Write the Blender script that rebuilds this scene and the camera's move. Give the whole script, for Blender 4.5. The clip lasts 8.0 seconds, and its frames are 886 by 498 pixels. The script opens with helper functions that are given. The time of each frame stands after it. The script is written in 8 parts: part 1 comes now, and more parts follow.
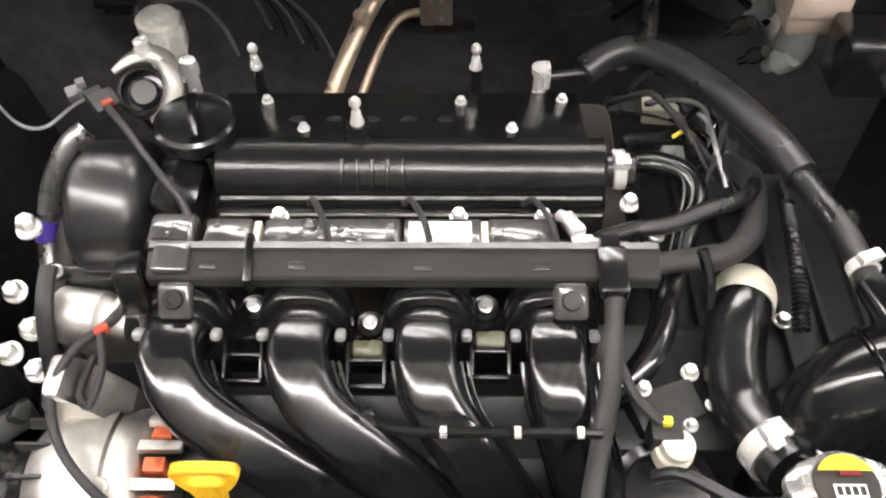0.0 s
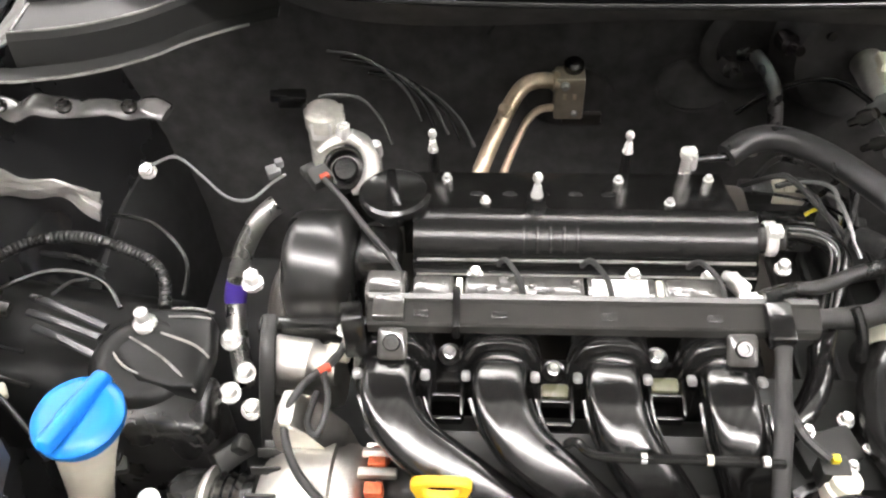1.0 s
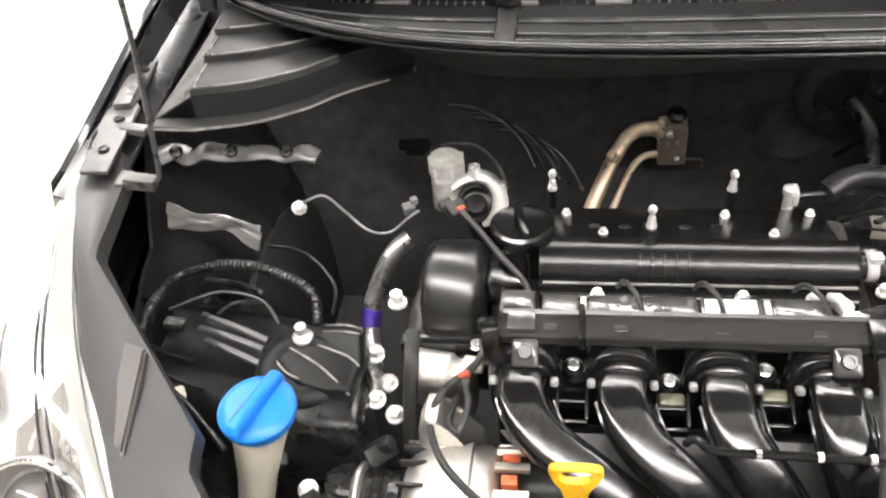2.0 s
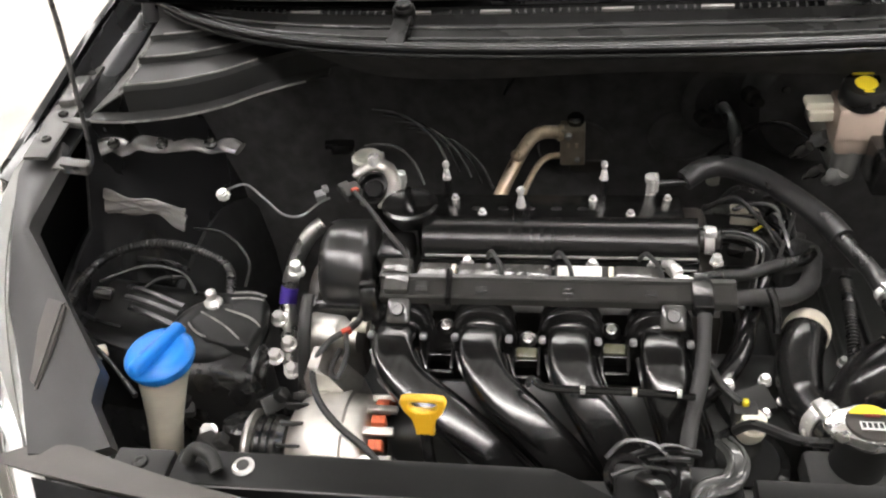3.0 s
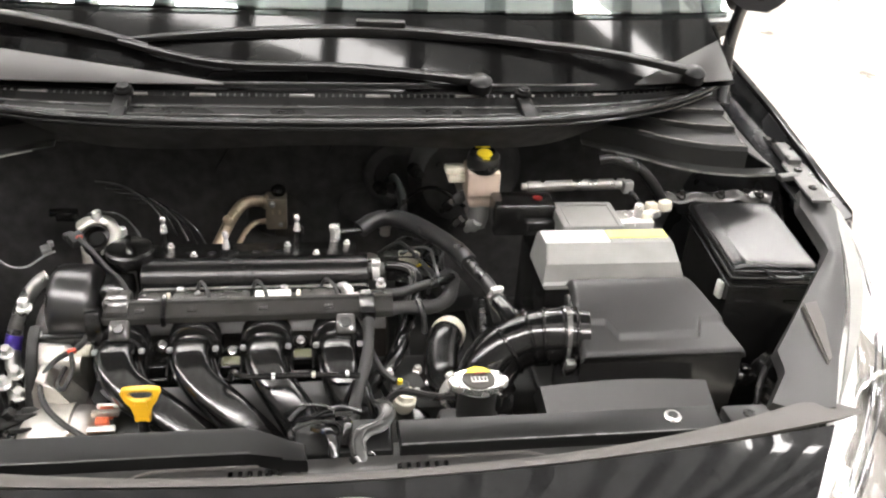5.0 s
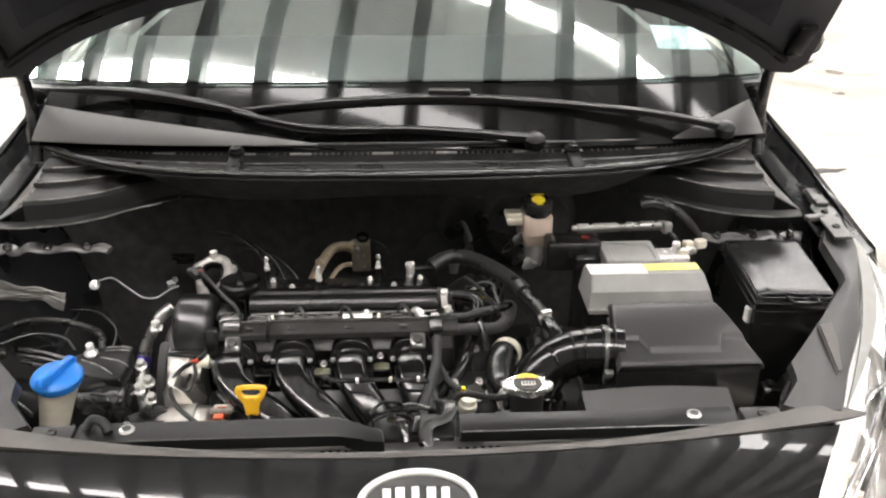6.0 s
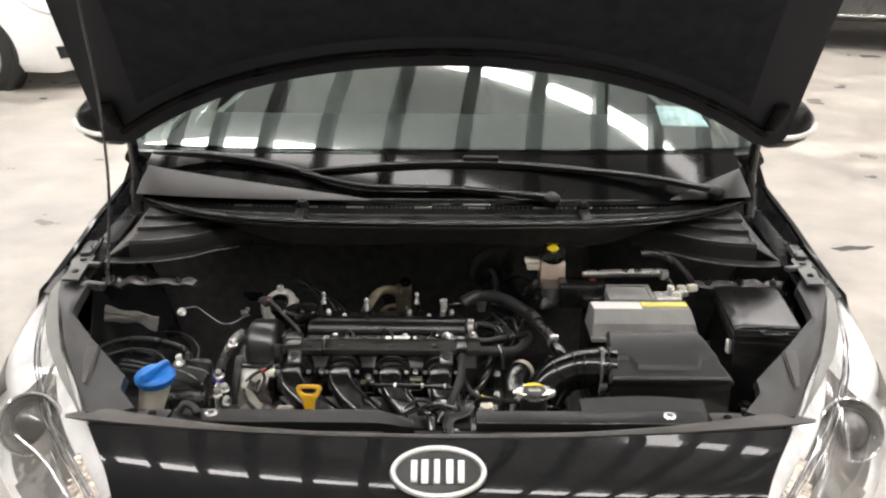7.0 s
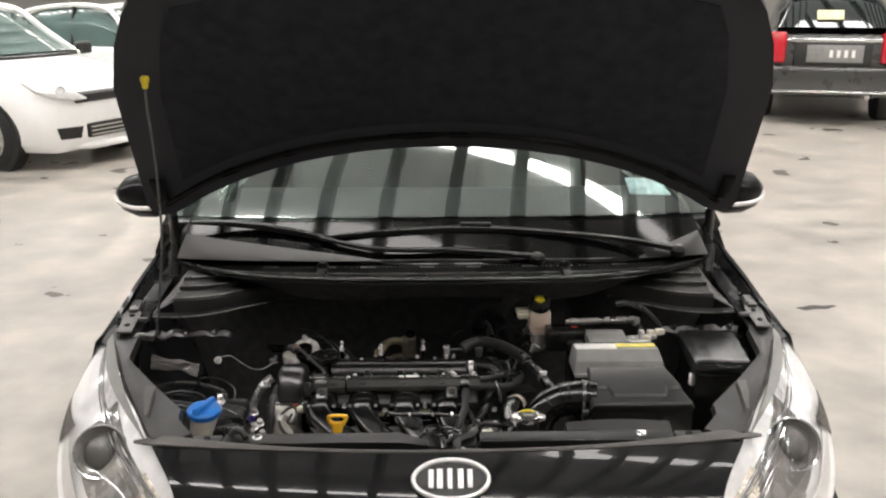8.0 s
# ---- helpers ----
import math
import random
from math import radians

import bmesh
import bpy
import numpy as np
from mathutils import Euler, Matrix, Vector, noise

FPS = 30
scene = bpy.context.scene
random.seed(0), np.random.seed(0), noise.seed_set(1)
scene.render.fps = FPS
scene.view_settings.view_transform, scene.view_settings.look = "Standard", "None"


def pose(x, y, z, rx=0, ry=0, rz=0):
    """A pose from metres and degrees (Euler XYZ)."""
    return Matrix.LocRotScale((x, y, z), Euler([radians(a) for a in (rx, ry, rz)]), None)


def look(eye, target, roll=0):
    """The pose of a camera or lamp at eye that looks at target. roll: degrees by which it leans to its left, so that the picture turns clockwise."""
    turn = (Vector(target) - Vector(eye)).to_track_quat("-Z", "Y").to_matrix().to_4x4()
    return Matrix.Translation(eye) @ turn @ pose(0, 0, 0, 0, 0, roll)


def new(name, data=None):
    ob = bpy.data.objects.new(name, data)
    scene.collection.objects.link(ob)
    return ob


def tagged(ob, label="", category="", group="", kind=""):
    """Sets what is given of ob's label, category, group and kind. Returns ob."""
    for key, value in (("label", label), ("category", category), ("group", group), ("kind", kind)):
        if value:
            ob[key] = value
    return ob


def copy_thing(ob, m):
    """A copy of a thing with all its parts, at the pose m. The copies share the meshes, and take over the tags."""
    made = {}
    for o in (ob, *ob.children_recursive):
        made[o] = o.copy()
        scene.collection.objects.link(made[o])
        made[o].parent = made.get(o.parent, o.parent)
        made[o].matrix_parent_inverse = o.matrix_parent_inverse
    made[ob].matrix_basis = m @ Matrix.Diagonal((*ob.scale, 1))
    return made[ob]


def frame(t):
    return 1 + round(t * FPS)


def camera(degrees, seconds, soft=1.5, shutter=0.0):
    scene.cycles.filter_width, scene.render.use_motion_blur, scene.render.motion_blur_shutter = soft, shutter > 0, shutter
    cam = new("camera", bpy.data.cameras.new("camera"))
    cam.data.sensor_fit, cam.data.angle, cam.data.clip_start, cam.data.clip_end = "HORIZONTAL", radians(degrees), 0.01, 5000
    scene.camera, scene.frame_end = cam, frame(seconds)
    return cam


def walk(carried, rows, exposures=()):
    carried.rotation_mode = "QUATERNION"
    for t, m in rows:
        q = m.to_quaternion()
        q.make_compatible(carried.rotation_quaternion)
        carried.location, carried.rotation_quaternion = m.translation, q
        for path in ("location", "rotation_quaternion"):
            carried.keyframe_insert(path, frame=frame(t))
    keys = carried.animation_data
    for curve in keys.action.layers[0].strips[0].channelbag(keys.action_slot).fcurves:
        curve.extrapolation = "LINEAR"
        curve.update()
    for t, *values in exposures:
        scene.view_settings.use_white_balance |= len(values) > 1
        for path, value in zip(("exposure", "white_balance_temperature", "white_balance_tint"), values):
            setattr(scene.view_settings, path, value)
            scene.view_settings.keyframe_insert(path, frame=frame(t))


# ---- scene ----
cam = camera(54.0, 8.0, soft=2.2)
PATH = [
    (0, (-0.068, -0.125, 1.271), (-0.097, 1.104, -0.306), -0.9),
    (0.5, (-0.127, -0.168, 1.291), (-0.177, 1.15, -0.212), -1.0),
    (1, (-0.181, -0.213, 1.317), (-0.295, 1.192, -0.103), -2.5),
    (1.5, (-0.217, -0.256, 1.34), (-0.425, 1.215, 0.002), -4.8),
    (1.7, (-0.225, -0.277, 1.348), (-0.478, 1.203, 0.027), -5.8),
    (2.8, (-0.121, -0.395, 1.372), (-0.45, 1.128, 0.117), -6.7),
    (3, (-0.083, -0.419, 1.37), (-0.385, 1.122, 0.132), -6.0),
    (3.5, (-0.01, -0.475, 1.377), (-0.178, 1.12, 0.181), -3.0),
    (4, (0.018, -0.527, 1.387), (0.064, 1.112, 0.241), 1.0),
    (4.5, (-0.005, -0.589, 1.403), (0.231, 1.078, 0.324), 3.7),
    (4.7, (-0.017, -0.62, 1.41), (0.286, 1.054, 0.356), 4.4),
    (5.8, (-0.033, -0.821, 1.463), (0.129, 0.941, 0.531), 1.1),
    (6, (-0.017, -0.87, 1.475), (0.087, 0.916, 0.581), 0.5),
    (6.5, (0.026, -1.014, 1.494), (0.04, 0.816, 0.686), 0.2),
    (7, (0.012, -1.153, 1.518), (0.0, 0.712, 0.798), 0.2),
    (7.5, (-0.034, -1.319, 1.548), (-0.026, 0.578, 0.917), -0.0),
    (8, (-0.032, -1.433, 1.573), (-0.003, 0.487, 1.014), -0.2),
]
EXPOSURES = [(0, 1.65), (1.5, 2.18), (2.9, 1.12), (3.2, 1.3), (3.5, 1.7), (4.5, 1.65), (6, 1.1), (7.5, 0.26), (8, 0.17)]
walk(cam, [(t, look(eye, target, roll)) for t, eye, target, roll in PATH], EXPOSURES)

# world: dim daylight outside the closed hall
world = bpy.data.worlds.new("world")
scene.world = world
world.use_nodes = True
wn = world.node_tree.nodes
sky = wn.new("ShaderNodeTexSky")
sky.sky_type = "NISHITA"
sky.sun_disc = False
sky.sun_elevation = radians(50)
world.node_tree.links.new(sky.outputs[0], wn["Background"].inputs[0])
wn["Background"].inputs[1].default_value = 0.1

HALL_H = 5.0
PURLIN = 0.57
# rows of strip lamps: place across the hall, width, turn against the hall
LAMP_ROWS = ((-1.9, 0.24, 0), (0.98, 0.22, 0.5), (2.50, 0.24, -7), (3.71, 0.25, 0), (7.85, 0.9, 0), (11.5, 0.4, 0))
STRIP_POWER = 19.0
FRONT_POWER = 28.0
# emission put into the roof sheets in place of daylight through them
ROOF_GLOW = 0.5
# ---------------------------------------------------------------- materials
def mat(name, color, rough=0.5, metal=0.0, var=0.25, grain=60.0, bump=0.05, dirt=0.0, dirt_color=(0.16, 0.14, 0.12),
        coat=0.0, coat_rough=0.05, coat_ior=1.5, spec=0.5, rough_var=0.12, fine=900.0, glow=None, power=0.0):
    m = bpy.data.materials.new(name)
    m.use_nodes = True
    nt = m.node_tree
    n, l = nt.nodes, nt.links
    b = n["Principled BSDF"]
    tc = n.new("ShaderNodeTexCoord")
    big = n.new("ShaderNodeTexNoise")
    big.inputs["Scale"].default_value = grain
    big.inputs["Detail"].default_value = 4.0
    small = n.new("ShaderNodeTexNoise")
    small.inputs["Scale"].default_value = fine
    small.inputs["Detail"].default_value = 2.0
    l.new(tc.outputs["Object"], big.inputs["Vector"])
    l.new(tc.outputs["Object"], small.inputs["Vector"])
    ramp = n.new("ShaderNodeMapRange")
    ramp.inputs[1].default_value, ramp.inputs[2].default_value = 0.3, 0.7
    ramp.inputs[3].default_value, ramp.inputs[4].default_value = 1.0 - var, 1.0 + var
    l.new(big.outputs["Fac"], ramp.inputs[0])
    mul = n.new("ShaderNodeMix")
    mul.data_type, mul.blend_type = "RGBA", "MULTIPLY"
    mul.inputs["Factor"].default_value = 1.0
    mul.inputs["A"].default_value = (*color, 1)
    l.new(ramp.outputs[0], mul.inputs["B"])
    out = mul.outputs["Result"]
    if dirt:
        dn = n.new("ShaderNodeTexNoise")
        dn.inputs["Scale"].default_value = grain * 0.35
        dn.inputs["Detail"].default_value = 6.0
        dn.inputs["Roughness"].default_value = 0.7
        l.new(tc.outputs["Object"], dn.inputs["Vector"])
        dr = n.new("ShaderNodeMapRange")
        dr.inputs[1].default_value, dr.inputs[2].default_value = 0.5, 0.75
        dr.inputs[3].default_value, dr.inputs[4].default_value = 0.0, dirt
        l.new(dn.outputs["Fac"], dr.inputs[0])
        dm = n.new("ShaderNodeMix")
        dm.data_type = "RGBA"
        l.new(dr.outputs[0], dm.inputs["Factor"])
        l.new(out, dm.inputs["A"])
        dm.inputs["B"].default_value = (*dirt_color, 1)
        out = dm.outputs["Result"]
    l.new(out, b.inputs["Base Color"])
    rv = n.new("ShaderNodeMapRange")
    rv.inputs[1].default_value, rv.inputs[2].default_value = 0.3, 0.7
    rv.inputs[3].default_value, rv.inputs[4].default_value = max(0.02, rough - rough_var), min(1, rough + rough_var)
    l.new(big.outputs["Fac"], rv.inputs[0])
    l.new(rv.outputs[0], b.inputs["Roughness"])
    b.inputs["Metallic"].default_value = metal
    b.inputs["Specular IOR Level"].default_value = spec
    b.inputs["Coat Weight"].default_value = coat
    b.inputs["Coat Roughness"].default_value = coat_rough
    b.inputs["Coat IOR"].default_value = coat_ior
    if bump:
        bp = n.new("ShaderNodeBump")
        bp.inputs["Strength"].default_value = bump
        bp.inputs["Distance"].default_value = 0.002
        l.new(small.outputs["Fac"], bp.inputs["Height"])
        l.new(bp.outputs[0], b.inputs["Normal"])
    if glow:
        b.inputs["Emission Color"].default_value = (*glow, 1)
        b.inputs["Emission Strength"].default_value = power
    return m


def glass(name, color, rough=0.0, ior=1.45, weight=1.0):
    m = bpy.data.materials.new(name)
    m.use_nodes = True
    b = m.node_tree.nodes["Principled BSDF"]
    b.inputs["Base Color"].default_value = (*color, 1)
    b.inputs["Roughness"].default_value = rough
    b.inputs["IOR"].default_value = ior
    b.inputs["Transmission Weight"].default_value = weight
    return m


M_PAINT = mat("black_car_paint", (0.012, 0.012, 0.0125), 0.3, var=0.1, bump=0.0, coat=1.0, coat_rough=0.015, coat_ior=1.28, rough_var=0.03, spec=0.03)
M_PAINT_IN = mat("black_underbonnet_paint", (0.018, 0.018, 0.019), 0.28, var=0.3, grain=8, bump=0.01, coat=0.4, coat_rough=0.10, dirt=0.0)
M_GLOSS = mat("gloss_black_plastic", (0.0075, 0.0072, 0.007), 0.16, var=0.25, grain=14, bump=0.0, rough_var=0.03, spec=0.65)
M_SATIN = mat("satin_black_plastic", (0.010, 0.0097, 0.0093), 0.20, var=0.2, grain=14, bump=0.006, rough_var=0.03, spec=0.7)
M_MATTE = mat("matte_black_plastic", (0.016, 0.016, 0.015), 0.48, var=0.25, grain=18, bump=0.06, dirt=0.0, dirt_color=(0.04, 0.036, 0.032))
M_GREY = mat("dark_grey_grained_plastic", (0.016, 0.0155, 0.015), 0.40, var=0.06, grain=25, bump=0.05, dirt=0.0, rough_var=0.02)
M_SLAM = mat("black_slam_panel_plastic", (0.008, 0.008, 0.0078), 0.36, var=0.15, grain=18, bump=0.03, spec=0.22, rough_var=0.03)
M_TROUGH = mat("dark_front_cover_plastic", (0.023, 0.022, 0.021), 0.36, var=0.15, grain=18, bump=0.05, spec=0.4)
M_CARRIER = mat("dark_grey_carrier_plastic", (0.024, 0.0235, 0.023), 0.42, var=0.15, grain=12, bump=0.08, dirt=0.0, dirt_color=(0.065, 0.062, 0.058))
M_GREY2 = mat("grey_battery_plastic", (0.23, 0.228, 0.22), 0.42, var=0.12, grain=20, bump=0.06, dirt=0.0)
M_DUCT = mat("charcoal_smooth_plastic", (0.022, 0.021, 0.0195), 0.21, var=0.2, grain=16, bump=0.01, dirt=0.0, rough_var=0.04)
M_RUBBER = mat("black_rubber", (0.013, 0.0127, 0.0123), 0.30, var=0.25, grain=30, bump=0.05, dirt=0.0, dirt_color=(0.04, 0.036, 0.032))
M_FOAM = mat("dark_grey_foam_sleeve", (0.018, 0.0175, 0.0175), 0.38, var=0.2, grain=60, bump=0.08)
M_TAPE = mat("grey_cloth_tape", (0.019, 0.0185, 0.018), 0.55, var=0.25, grain=90, bump=0.2)
M_FELT = mat("black_felt_pad", (0.074, 0.072, 0.071), 0.9, var=0.3, grain=40, bump=0.3, spec=0.2)
M_STEEL = mat("zinc_plated_steel", (0.92, 0.90, 0.87), 0.24, 0.6, var=0.06, grain=80, bump=0.0, rough_var=0.06)
M_ALU = mat("cast_aluminium", (0.62, 0.60, 0.56), 0.42, 1.0, var=0.15, grain=60, bump=0.25, dirt=0.25, dirt_color=(0.25, 0.22, 0.18))
M_CHROME = mat("chrome", (0.85, 0.85, 0.86), 0.06, 1.0, var=0.03, bump=0.0, rough_var=0.02)
M_BRASS = mat("bronze_tinted_pipe", (0.50, 0.40, 0.29), 0.38, 0.55, var=0.2, grain=70, bump=0.05)
M_COPPER = mat("red_copper_winding", (0.55, 0.12, 0.05), 0.45, 0.3, var=0.4, grain=200, bump=0.3)
M_FOIL = mat("dull_foil_sheet", (0.30, 0.29, 0.28), 0.35, 0.6, var=0.25, grain=14, bump=0.03, dirt=0.3, dirt_color=(0.10, 0.095, 0.09))
M_SLEEVE = mat("silver_foil_sleeve", (0.17, 0.168, 0.16), 0.30, 0.6, var=0.3, grain=45, bump=0.25, fine=220)
M_LUG = mat("pale_grey_plastic_lug", (0.22, 0.22, 0.22), 0.14, var=0.2, grain=40, bump=0.05)
M_RIBLINE = mat("worn_lit_rib_edge", (0.09, 0.09, 0.088), 0.20, var=0.3, grain=20, bump=0.02)
M_BLOCK = mat("dull_bare_metal_block", (0.34, 0.29, 0.23), 0.5, 0.4, var=0.15, grain=60, bump=0.1)
M_LEVER = mat("smoky_glossy_lever", (0.05, 0.05, 0.048), 0.14, var=0.3, grain=30, bump=0.02, rough_var=0.04)
M_BLUE = mat("bright_blue_plastic", (0.01, 0.18, 0.62), 0.35, var=0.08, grain=20, bump=0.03)
M_YELLOW = mat("yellow_plastic", (0.75, 0.42, 0.02), 0.4, var=0.1, grain=30, bump=0.05)
M_LABELY = mat("yellow_printed_label", (0.80, 0.62, 0.03), 0.45, var=0.08, grain=40, bump=0.0)
M_WHITE = mat("white_paper_label", (0.78, 0.77, 0.74), 0.5, var=0.05, grain=40, bump=0.02)
M_CREAM = mat("cream_translucent_plastic", (0.62, 0.58, 0.48), 0.45, var=0.12, grain=25, bump=0.03, dirt=0.15)
M_ORANGE = mat("red_clip_plastic", (0.42, 0.05, 0.02), 0.4, var=0.1)
M_PALEY = mat("pale_yellow_sticker", (0.72, 0.72, 0.42), 0.4, var=0.2, grain=8, bump=0.0)
M_DARKRED = mat("dark_red_print", (0.16, 0.012, 0.01), 0.45, var=0.15, grain=60, bump=0.0)
M_VIOLET = mat("violet_tape", (0.06, 0.03, 0.30), 0.45, var=0.1)
M_RED = mat("red_lamp_plastic", (0.45, 0.02, 0.03), 0.2, var=0.1, bump=0.0, coat=0.5)
M_BRACKET = mat("brown_black_bracket_steel", (0.026, 0.022, 0.019), 0.40, 0.0, var=0.35, grain=25, bump=0.03, dirt=0.2)
M_WHITEPAINT = mat("white_car_paint", (0.90, 0.90, 0.88), 0.3, var=0.02, grain=6, bump=0.0, coat=0.6, coat_rough=0.05, rough_var=0.02)
M_SILVERPAINT = mat("dark_grey_car_paint", (0.06, 0.06, 0.058), 0.28, 0.2, var=0.03, grain=6, bump=0.0, coat=0.6, coat_rough=0.05, rough_var=0.02)
M_TYRE = mat("tyre_rubber", (0.018, 0.018, 0.018), 0.75, var=0.3, grain=40, bump=0.3)
M_DARKGLASS = mat("dark_tinted_glass", (0.012, 0.016, 0.016), 0.04, var=0.05, bump=0.0, spec=0.6, rough_var=0.01)
M_SCREEN = mat("pale_green_car_glass", (0.10, 0.15, 0.14), 0.05, var=0.1, grain=2, bump=0.0, spec=0.8, rough_var=0.01)
M_CABIN = mat("grey_cabin_trim", (0.22, 0.22, 0.215), 0.7, var=0.2, grain=6, bump=0.1)
M_GLASS = glass("windscreen_glass", (0.70, 0.80, 0.76), ior=1.6)
def clear_cover(name, base=0.035):
    """A thin clear cover: see-through, with a mirror gloss that grows towards grazing views."""
    m = bpy.data.materials.new(name)
    m.use_nodes = True
    nt = m.node_tree
    nt.nodes.remove(nt.nodes["Principled BSDF"])
    see = nt.nodes.new("ShaderNodeBsdfTransparent")
    gloss = nt.nodes.new("ShaderNodeBsdfGlossy")
    gloss.inputs["Roughness"].default_value = 0.02
    lw = nt.nodes.new("ShaderNodeLayerWeight")
    lw.inputs["Blend"].default_value = 0.5
    fr = nt.nodes.new("ShaderNodeMapRange")
    fr.inputs[1].default_value, fr.inputs[2].default_value = 0.35, 1.0
    fr.inputs[3].default_value, fr.inputs[4].default_value = base, 0.22
    nt.links.new(lw.outputs["Facing"], fr.inputs[0])
    mix = nt.nodes.new("ShaderNodeMixShader")
    nt.links.new(fr.outputs[0], mix.inputs[0])
    nt.links.new(see.outputs[0], mix.inputs[1])
    nt.links.new(gloss.outputs[0], mix.inputs[2])
    nt.links.new(mix.outputs[0], nt.nodes["Material Output"].inputs[0])
    return m


M_LENS = clear_cover("clear_lamp_plastic")
M_LIGHT = mat("strip_lamp_diffuser", (0.8, 0.8, 0.8), 0.5, glow=(1.0, 0.96, 0.935), power=STRIP_POWER, bump=0.0)
M_LIGHT_FRONT = mat("slim_strip_lamp_diffuser", (0.8, 0.8, 0.8), 0.5, glow=(1.0, 0.955, 0.93), power=FRONT_POWER, bump=0.0)
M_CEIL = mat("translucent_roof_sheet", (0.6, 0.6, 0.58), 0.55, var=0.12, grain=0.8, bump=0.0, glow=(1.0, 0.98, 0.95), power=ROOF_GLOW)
# this sheet lets no light through; its weak glow is added
M_ROOF = mat("dimly_glowing_roof_sheet", (0.45, 0.45, 0.44), 0.6, var=0.12, grain=0.8, bump=0.0, glow=(1.0, 0.98, 0.95), power=ROOF_GLOW * 0.3)
M_BEAM = mat("dark_roof_steel", (0.10, 0.10, 0.102), 0.5, var=0.2, grain=3, bump=0.0)
M_WALL = mat("pale_painted_wall", (0.66, 0.65, 0.62), 0.8, var=0.08, grain=0.7, bump=0.05, dirt=0.15)
M_FLOOR = mat("worn_polished_concrete", (0.325, 0.302, 0.266), 0.40, var=0.34, grain=2.6, bump=0.04, dirt=0.3,
              dirt_color=(0.25, 0.222, 0.185), rough_var=0.15, fine=60)


# ---------------------------------------------------------------- mesh helpers
def vec(p):
    return Vector(p)


def finish(bm, name, material, sharp=38):
    bmesh.ops.recalc_face_normals(bm, faces=bm.faces)
    me = bpy.data.meshes.new(name)
    lim = radians(sharp)
    for f in bm.faces:
        f.smooth = True
    for e in bm.edges:
        if len(e.link_faces) == 2 and e.calc_face_angle(0) > lim:
            e.smooth = False
    bm.to_mesh(me)
    bm.free()
    me.materials.append(material)
    return me


def thing(name, base, label, category, group="", kind=""):
    ob = new(name)
    ob.location = base
    ob.empty_display_size = 0.02
    return tagged(ob, label, category, group, kind)


def hang(ob, parent):
    ob.parent = parent
    if parent.type == "EMPTY":
        ob.matrix_parent_inverse = Matrix.Translation(-Vector(parent.location))
    return ob


def part(name, bm, material, parent, label="", sharp=38):
    ob = new(name, finish(bm, name, material, sharp))
    hang(ob, parent)
    if label:
        ob["label"] = label
    return ob


def solo(name, bm, material, label, category, group="", kind=""):
    return tagged(new(name, finish(bm, name, material)), label, category, group, kind)


def put(name, me, parent, m, label=""):
    ob = new(name, me)
    ob.matrix_basis = m
    hang(ob, parent)
    if label:
        ob["label"] = label
    return ob


def B():
    return bmesh.new()


def box(bm, c, s, r=(0, 0, 0), bev=0.0, seg=2, top=None):
    """A box about c of size s, turned by r degrees; top scales its upper face in x and y."""
    g = bmesh.ops.create_cube(bm, size=1.0)
    vs = g["verts"]
    if top:
        for v in vs:
            if v.co.z > 0:
                v.co.x *= top[0]
                v.co.y *= top[1]
    m = pose(*c, *r) @ Matrix.Diagonal((*s, 1))
    bmesh.ops.transform(bm, matrix=m, verts=vs)
    if bev:
        es = list({e for v in vs for e in v.link_edges})
        bmesh.ops.bevel(bm, geom=es, offset=bev, segments=seg, affect="EDGES", profile=0.5)
    return bm


def ring_axes(d):
    d = Vector(d).normalized()
    u = d.orthogonal().normalized()
    if abs(d.z) < 0.95:
        u = d.cross(Vector((0, 0, 1))).normalized()
    return d, u, d.cross(u).normalized()


def rings(bm, loops, cap=True, close=False):
    rows = [[bm.verts.new(p) for p in lp] for lp in loops]
    k = len(rows[0])
    pairs = list(zip(rows, rows[1:])) + ([(rows[-1], rows[0])] if close else [])
    for a, b in pairs:
        for i in range(k):
            bm.faces.new((a[i], a[(i + 1) % k], b[(i + 1) % k], b[i]))
    if cap and not close:
        bm.faces.new(rows[0][::-1])
        bm.faces.new(rows[-1])
    return bm


def lathe(bm, o, axis, prof, seg=24):
    """Turned form: prof lists (distance along axis, radius)."""
    d, u, v = ring_axes(axis)
    o = Vector(o)
    loops = [[o + d * h + (u * math.cos(2 * math.pi * i / seg) + v * math.sin(2 * math.pi * i / seg)) * max(r, 1e-5)
              for i in range(seg)] for h, r in prof]
    return rings(bm, loops)


def cyl(bm, p0, p1, r, r1=None, seg=20, bev=0.0):
    p0, p1 = Vector(p0), Vector(p1)
    L = (p1 - p0).length
    r1 = r if r1 is None else r1
    if bev:
        prof = [(0, r - bev), (bev, r), (L - bev, r1), (L, r1 - bev)]
    else:
        prof = [(0, r), (L, r1)]
    return lathe(bm, p0, p1 - p0, prof, seg)


def smooth_line(pts, n=6):
    P = [Vector(p) for p in pts]
    if len(P) < 3:
        return P
    out = []
    for i in range(len(P) - 1):
        a, b, c, d = P[max(i - 1, 0)], P[i], P[i + 1], P[min(i + 2, len(P) - 1)]
        for k in range(n):
            t = k / n
            out.append(0.5 * ((2 * b) + (c - a) * t + (2 * a - 5 * b + 4 * c - d) * t * t + (3 * b - a - 3 * c + d) * t ** 3))
    out.append(P[-1])
    return out


def squared(c, power):
    return math.copysign(abs(c) ** (2.0 / power), c)


